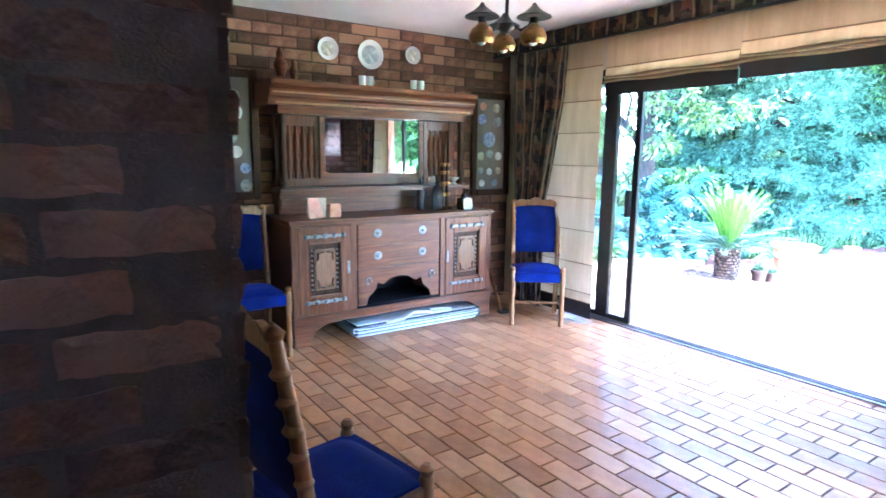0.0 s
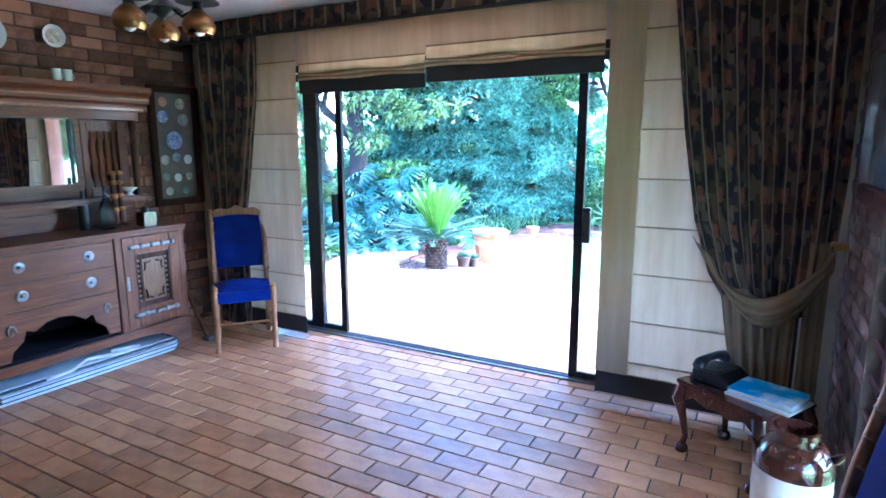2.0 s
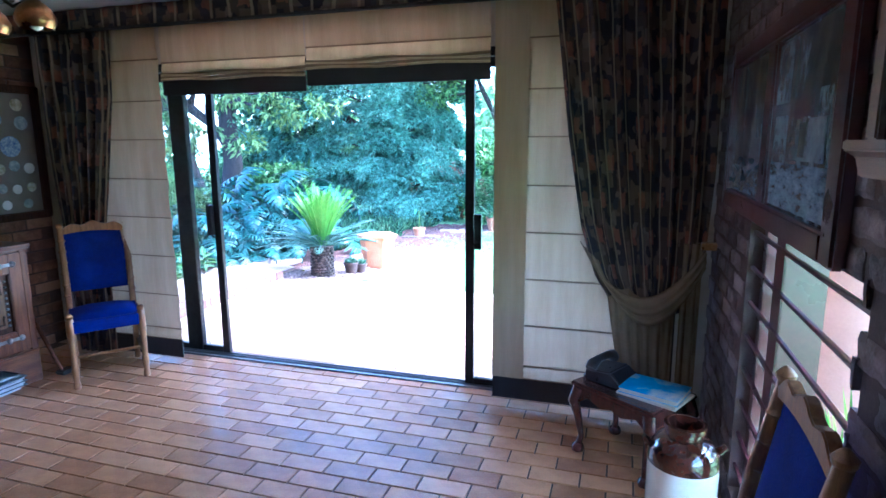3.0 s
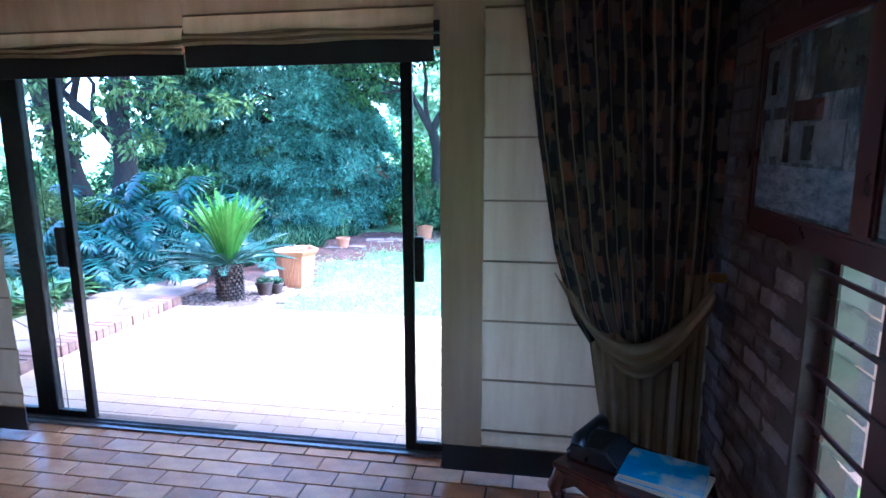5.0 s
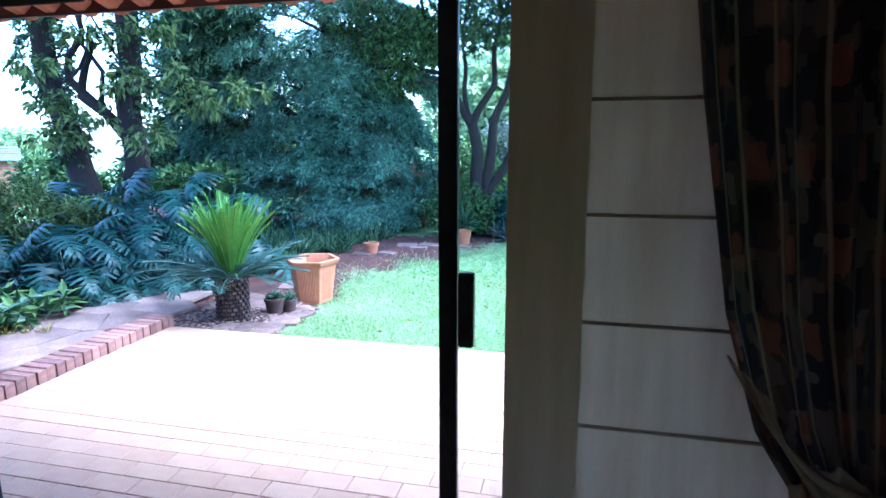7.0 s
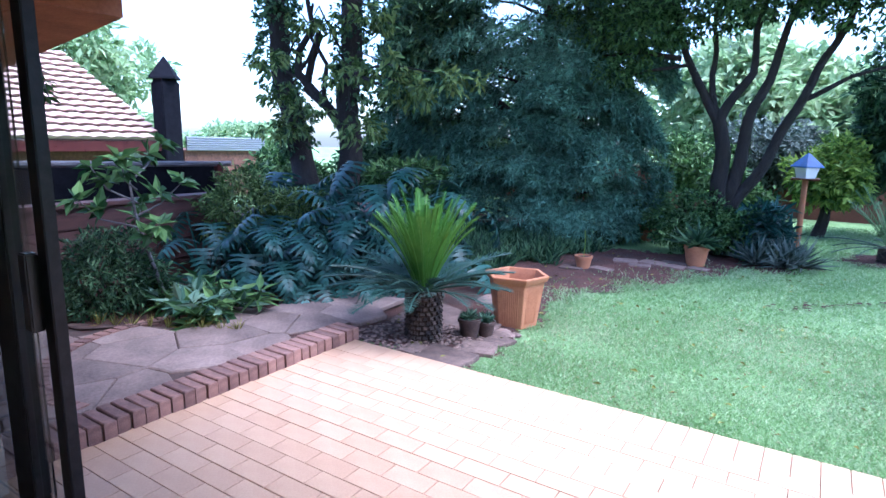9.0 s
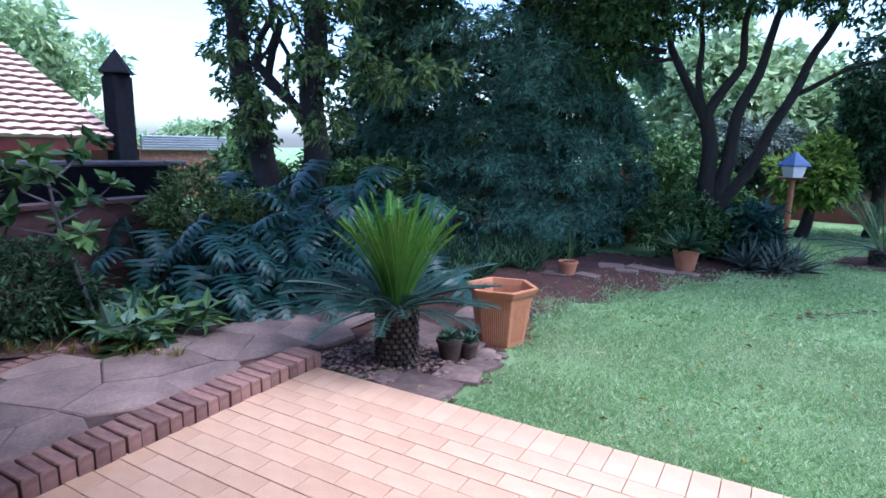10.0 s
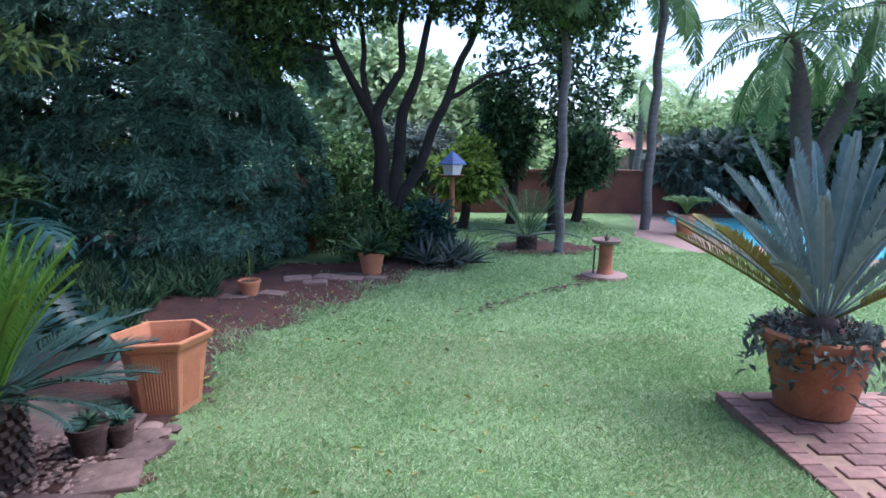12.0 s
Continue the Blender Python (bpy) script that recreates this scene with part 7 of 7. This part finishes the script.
def clip(poly, n, c):
    """Keeps the part of a convex outline where n . p < c."""
    out = []
    for a, b in zip(poly, poly[1:] + poly[:1]):
        da, db = n[0] * a[0] + n[1] * a[1] - c, n[0] * b[0] + n[1] * b[1] - c
        if da <= 0:
            out.append(a)
        if da * db < 0:
            u = da / (da - db)
            out.append((a[0] + (b[0] - a[0]) * u, a[1] + (b[1] - a[1]) * u))
    return out


def crazy_paving(parent, poly, spacing, gap, z, seed):
    """Broken stones: the cells between scattered seeds, each cut back by the joint."""
    r = np.random.default_rng(seed)
    xa, xb = min(p[0] for p in poly), max(p[0] for p in poly)
    ya, yb = min(p[1] for p in poly), max(p[1] for p in poly)
    seeds = [(x + r.uniform(-0.42, 0.42) * spacing, y + r.uniform(-0.42, 0.42) * spacing) for x in np.arange(xa - spacing, xb + spacing, spacing) for y in np.arange(ya - spacing, yb + spacing, spacing)]
    for sx, sy in seeds:
        if not within(sx, sy, poly):
            continue
        cell = [(sx - 1, sy - 1), (sx + 1, sy - 1), (sx + 1, sy + 1), (sx - 1, sy + 1)]
        for ox, oy in seeds:
            d = math.hypot(ox - sx, oy - sy)
            if 0 < d < 2.2 * spacing:
                n = ((ox - sx) / d, (oy - sy) / d)
                cell = clip(cell, n, n[0] * sx + n[1] * sy + d / 2 - gap / 2)
        cell = clip(clip(cell, (1, 0), xb), (0, -1), -ya)
        if len(cell) < 3:
            continue
        k, lift = len(cell), r.uniform(-0.003, 0.003)
        edge = [((x - sx), (y - sy)) for x, y in cell]
        top = [(x * 0.975 + r.normal() * 0.004, y * 0.975 + r.normal() * 0.004, lift) for x, y in edge]
        g = Geo().add(top + [(x, y, -0.006) for x, y in edge] + [(x, y, -0.04) for x, y in edge],
                      [tuple(range(k))] + [(i + k, (i + 1) % k + k, (i + 1) % k, i) for i in range(k)] + [(i + 2 * k, (i + 1) % k + 2 * k, (i + 1) % k + k, i + k) for i in range(k)])
        piece("paving_stone", g.mesh("paving_stone", M["crazy"]), parent, (sx, sy, z(sy)))


crazy_paving(terrace, REGION, 0.46, 0.009, lambda y: -0.052 - 0.01 * max(0.0, y - 2.6), 21)
arc_brick = Geo().box(-0.035, 0.035, -0.052, 0.052, -0.03, 0.0).mesh("brick", M["paver"], 0.004)
for k in range(28):
    a = radians(150 + 4.9 * k)
    piece("brick", arc_brick, terrace, (-1.45 + 0.97 * math.cos(a), 1.75 + 0.97 * math.sin(a), -0.043 + 0.001 * math.sin(k * 3)), a + math.pi / 2)
strip = thing("edging_strip", "thin dark edging strip along the planted bed", "edging", kind="structure")
part("strip", Geo().tube([(-4.6, 0.9, -0.06), (-3.3, 1.39, -0.055), (-2.65, 1.48, -0.05), (-2.4, 1.75, -0.05), (-2.32, 2.12, -0.055), (-2.1, 2.4, -0.06)], 0.014, 6), M["mossy"], strip, smooth=True)
sk = 0
path = thing("flagstone_path", "broken sandstone path between gravel and lawn", "paving", kind="structure")
for x, y, sx, sy in ((-0.03, 2.74, 0.44, 0.32), (0.05, 3.06, 0.3, 0.3), (0.08, 3.34, 0.22, 0.24), (-0.3, 2.7, 0.16, 0.2), (0.03, 3.52, 0.2, 0.12), (-0.35, 3.6, 0.5, 0.4), (-0.75, 3.8, 0.45, 0.4), (-0.85, 3.4, 0.3, 0.3), (-0.5, 4.5, 0.5, 0.4), (-0.2, 6.75, 0.3, 0.2), (-0.55, 6.6, 0.3, 0.25),
                    (-0.1, 7.5, 0.35, 0.3), (0.25, 7.6, 0.35, 0.28), (0.55, 7.5, 0.3, 0.25), (0.15, 7.3, 0.3, 0.2), (0.5, 7.75, 0.35, 0.2), (0.85, 7.55, 0.25, 0.2)):
    o = piece("flagstone", STONES[sk % 6], path, (x, y, gz(y) - 0.008), 0.3 * math.sin(sk * 1.9))
    o.scale = (sx, sy, 1)
    sk += 1


def block(name, lx, ly, lz, ch, mat):
    """A block with its top edges chamfered; the top lies at z = 0."""
    x, y = lx / 2, ly / 2
    v = [(sx * (x - ch), sy * (y - ch), 0) for sx, sy in ((-1, -1), (1, -1), (1, 1), (-1, 1))] + [(sx * x, sy * y, -ch) for sx, sy in ((-1, -1), (1, -1), (1, 1), (-1, 1))] + [(sx * x, sy * y, -lz) for sx, sy in ((-1, -1), (1, -1), (1, 1), (-1, 1))]
    f = [(0, 1, 2, 3)] + [(i + 4, (i + 1) % 4 + 4, (i + 1) % 4, i) for i in range(4)] + [(i + 8, (i + 1) % 4 + 8, (i + 1) % 4 + 4, i + 4) for i in range(4)]
    me = bpy.data.meshes.new(name)
    me.from_pydata(v, [], f)
    me.materials.append(mat)
    return me


edging = thing("brick_edging", "row of brown clay bricks on edge along the patio", "edging", kind="structure")
part("bedding", Geo().box(-0.945, -0.755, 0.1, 2.59, -0.2, 0.022), M["mortar"], edging)
eb = [block("paver", 0.22, 0.0635, 0.2, 0.006, M["paver"]) for _ in range(1)][0]
for k in range(34):
    o = piece("brick", eb, edging, (-0.85 + 0.004 * math.sin(k * 2.3), 2.565 - 0.0735 * k, 0.045 + 0.003 * math.sin(k * 1.7)), 0.02 * math.sin(k * 3.1))


def lay(parent, near_mesh, rest_name, rest_mat, x0, x1, y0, y1, near, ox, oy, L, P, z, gap, name, skip=None):
    """Running bond along x. Pieces inside the near rectangle are objects of their own; the rest is one mesh."""
    rv, rf = [], []
    lz = 0.03
    n0, n1 = math.floor((oy - y1) / P), math.ceil((oy - y0) / P)
    for n in range(n0, n1):
        yc = oy - P * (n + 0.5)
        if not y0 < yc < y1:
            continue
        for i in range(math.floor((x0 - ox) / L) - 1, math.ceil((x1 - ox) / L) + 1):
            xc = ox + L * (i + 0.5) + (L / 2 if n % 2 else 0)
            if not x0 + L * 0.3 < xc < x1 - L * 0.3 or (skip and skip(xc, yc)):
                continue
            dz = 0.0012 * math.sin(i * 12.9 + n * 7.7)
            if near[0] < xc < near[1] and near[2] < yc < near[3]:
                piece(name, near_mesh, parent, (xc, yc, z + dz))
            else:
                o = len(rv)
                a, b = L / 2 - gap, P / 2 - gap
                rv += [(xc - a + 0.0015, yc - b + 0.0015, z + dz), (xc + a - 0.0015, yc - b + 0.0015, z + dz), (xc + a - 0.0015, yc + b - 0.0015, z + dz), (xc - a + 0.0015, yc + b - 0.0015, z + dz),
                       (xc - a, yc - b, z - 0.004), (xc + a, yc - b, z - 0.004), (xc + a, yc + b, z - 0.004), (xc - a, yc + b, z - 0.004)]
                rf += [(o, o + 1, o + 2, o + 3)] + [(o + 4 + q, o + 4 + (q + 1) % 4, o + (q + 1) % 4, o + q) for q in range(4)]
    ob = raw(rest_name, rv, rf, rest_mat, parent)
    ob["kind"] = "stuff"


lay(floor, block("tile", 0.231, 0.111, 0.02, 0.0018, M["tile"]), "tile_rest", M["tile_rest"], WEST, EAST, SOUTH, 0.0, (0.6, 3.4, -2.6, -0.04), 2.45, -0.2, 0.24, 0.12, 0.0, 0.0045, "tile")
patio_mesh = block("patio_tile", 0.2362, 0.1162, 0.02, 0.002, M["patio"])
lay(slab, patio_mesh, "patio_tile_rest", M["patio_rest"], -0.9, 3.3, 0.12, 2.32, (-0.95, 2.5, 0.12, 2.3), 0.1, 2.32, 0.24, 0.12, -0.045, 0.0019, "tile")
soldier = block("soldier_tile", 0.1162, 0.2362, 0.02, 0.002, M["patio"])
for k in range(33):
    piece("tile", soldier, slab, (-0.68 + 0.12 * k, 2.44, -0.045))
lay(slab, block("paving_brick", 0.214, 0.1, 0.02, 0.004, M["paver"]), "paving_rest", M["brick_rest"], 3.46, 8.0, 2.6, 4.02, (3.46, 4.5, 2.6, 4.02), 3.5, 4.02, 0.222, 0.108, -0.088, 0.004, "brick")
hd_b = block("header_brick", 0.112, 0.1, 0.02, 0.004, M["paver"])
for k in range(13):
    piece("brick", hd_b, slab, (3.395, 3.97 - 0.108 * k, -0.086))


def brickwork(parent, mesh, rest_mat, origin, along, width, z1, near, holes=(), z0=0.0, normal_up=None, rest=True):
    """Bricks in running bond on an upright face. along: 'y' on a face of constant x. near: u0, u1, z0, z1 of the bricks that are objects."""
    rv, rf = [], []
    ox, oy, side = origin
    L, P = 0.232, 0.085
    for n in range(int((z1 - z0) / P)):
        zc = z0 + P * (n + 0.5)
        for i in range(-1, int(width / L) + 1):
            uc = L * (i + 0.5) + (L / 2 if n % 2 else 0)
            if not 0.06 < uc < width - 0.06:
                continue
            a = 0.111
            if uc - a < 0:
                uc, a = (uc + a) / 2, (uc + a) / 2
            if uc + a > width:
                uc, a = (uc - a + width) / 2, (width - uc + a) / 2
            if any(h[0] - 0.04 < uc < h[1] + 0.04 and h[2] < zc < h[3] for h in holes):
                continue
            y = oy + uc
            d = 0.002 * math.sin(i * 5.1 + n * 3.7)
            if near[0] < uc < near[1] and near[2] < zc < near[3]:
                o = new("brick", mesh[(i * 7 + n * 3) % len(mesh)])
                o.parent = parent
                o.matrix_local = Matrix.Translation((ox + side * d, y, zc)) @ Matrix.Rotation(radians(90 * side), 4, "Y") @ Matrix.Diagonal((1, a / 0.111, 1, 1))
            elif rest:
                o = len(rv)
                b = 0.0375
                x = ox + side * d
                rv += [(x, y - a + 0.004, zc - b + 0.004), (x, y + a - 0.004, zc - b + 0.004), (x, y + a - 0.004, zc + b - 0.004), (x, y - a + 0.004, zc + b - 0.004)]
                xb = ox - side * 0.012
                rv += [(xb, y - a, zc - b), (xb, y + a, zc - b), (xb, y + a, zc + b), (xb, y - a, zc + b)]
                rf += [(o, o + 1, o + 2, o + 3)] + [(o + 4 + q, o + 4 + (q + 1) % 4, o + (q + 1) % 4, o + q) for q in range(4)]
    if rv:
        ob = raw("brick_rest", rv, rf, rest_mat, parent)
        ob["kind"] = "stuff"


def rough_block(name, lx, ly, lz, seed, mat):
    """A hand-made brick: its face is uneven and its arrises are worn and chipped."""
    r = np.random.default_rng(seed)
    nx, ny = 4, 8
    v, f = [], []
    for j in range(ny + 1):
        for i in range(nx + 1):
            u, w = i / nx * 2 - 1, j / ny * 2 - 1
            rim = max(abs(u), abs(w))
            chip = (0.003 + 0.007 * r.random() ** 2) if rim > 0.99 else 0.0
            v.append((u * (lx / 2 - chip), w * (ly / 2 - chip), r.normal() * 0.0014 + 0.003 * math.sin(u * 2 + seed) * math.cos(w * 3 + seed) - (0.004 + 0.004 * r.random() if rim > 0.99 else 0.0)))
    f += [(j * (nx + 1) + i, j * (nx + 1) + i + 1, (j + 1) * (nx + 1) + i + 1, (j + 1) * (nx + 1) + i) for j in range(ny) for i in range(nx)]
    ring = [i for i in range(nx + 1)] + [(j + 1) * (nx + 1) - 1 for j in range(1, ny + 1)] + [ny * (nx + 1) + i for i in range(nx - 1, -1, -1)] + [j * (nx + 1) for j in range(ny - 1, 0, -1)]
    n = len(v)
    v += [(v[i][0], v[i][1], -lz) for i in ring]
    f += [(ring[i], n + i, n + (i + 1) % len(ring), ring[(i + 1) % len(ring)]) for i in range(len(ring))]
    me = bpy.data.meshes.new(name)
    me.from_pydata(v, [], f)
    me.materials.append(mat)
    return me


ROUGH = [rough_block("brick", 0.076, 0.222, 0.02, k, M["brick"]) for k in range(6)]
ROUGH_GREY = [rough_block("brick", 0.076, 0.222, 0.02, 20 + k, M["grey_brick"]) for k in range(6)]
bmesh_brown = block("brick", 0.075, 0.222, 0.02, 0.005, M["tan_brick"])
brickwork(wall_west, [bmesh_brown], M["tan_rest"], (WEST, SOUTH, 1), "y", 5.2, CEIL, (2.0, 5.2, 1.9, 2.6))
brickwork(wall_east, ROUGH_GREY, M["grey_brick"], (EAST, SOUTH, -1), "y", 5.2, CEIL, (2.2, 5.0, 0.0, 1.6), [(WY0 - SOUTH, WY1 - SOUTH, WZ0, WZ1 + 0.02)])
brickwork(wall_pier, ROUGH, M["brick_rest"], (PX, SOUTH, 1), "y", PY - SOUTH, CEIL, (0.2, 1.6, 0.0, 2.5))
for n in range(29):
    o = new("brick", ROUGH[n % 6])
    o.parent = wall_pier
    o.matrix_local = Matrix.Translation((PX - 0.11 + 0.008 * (n % 2), PY + 0.004 * math.sin(n * 2.7), 0.0425 + 0.085 * n)) @ Matrix.Rotation(radians(90), 4, "Z") @ Matrix.Rotation(radians(90), 4, "Y")
for n in range(14):
    if n % 2:
        o = new("brick", ROUGH_GREY[n % 6])
        o.parent = wall_east
        o.matrix_local = Matrix.Translation((EAST + 0.1, WY0 + 0.02, WZ0 + 0.0425 + 0.085 * n)) @ Matrix.Rotation(radians(90), 4, "Z") @ Matrix.Rotation(radians(90), 4, "Y")
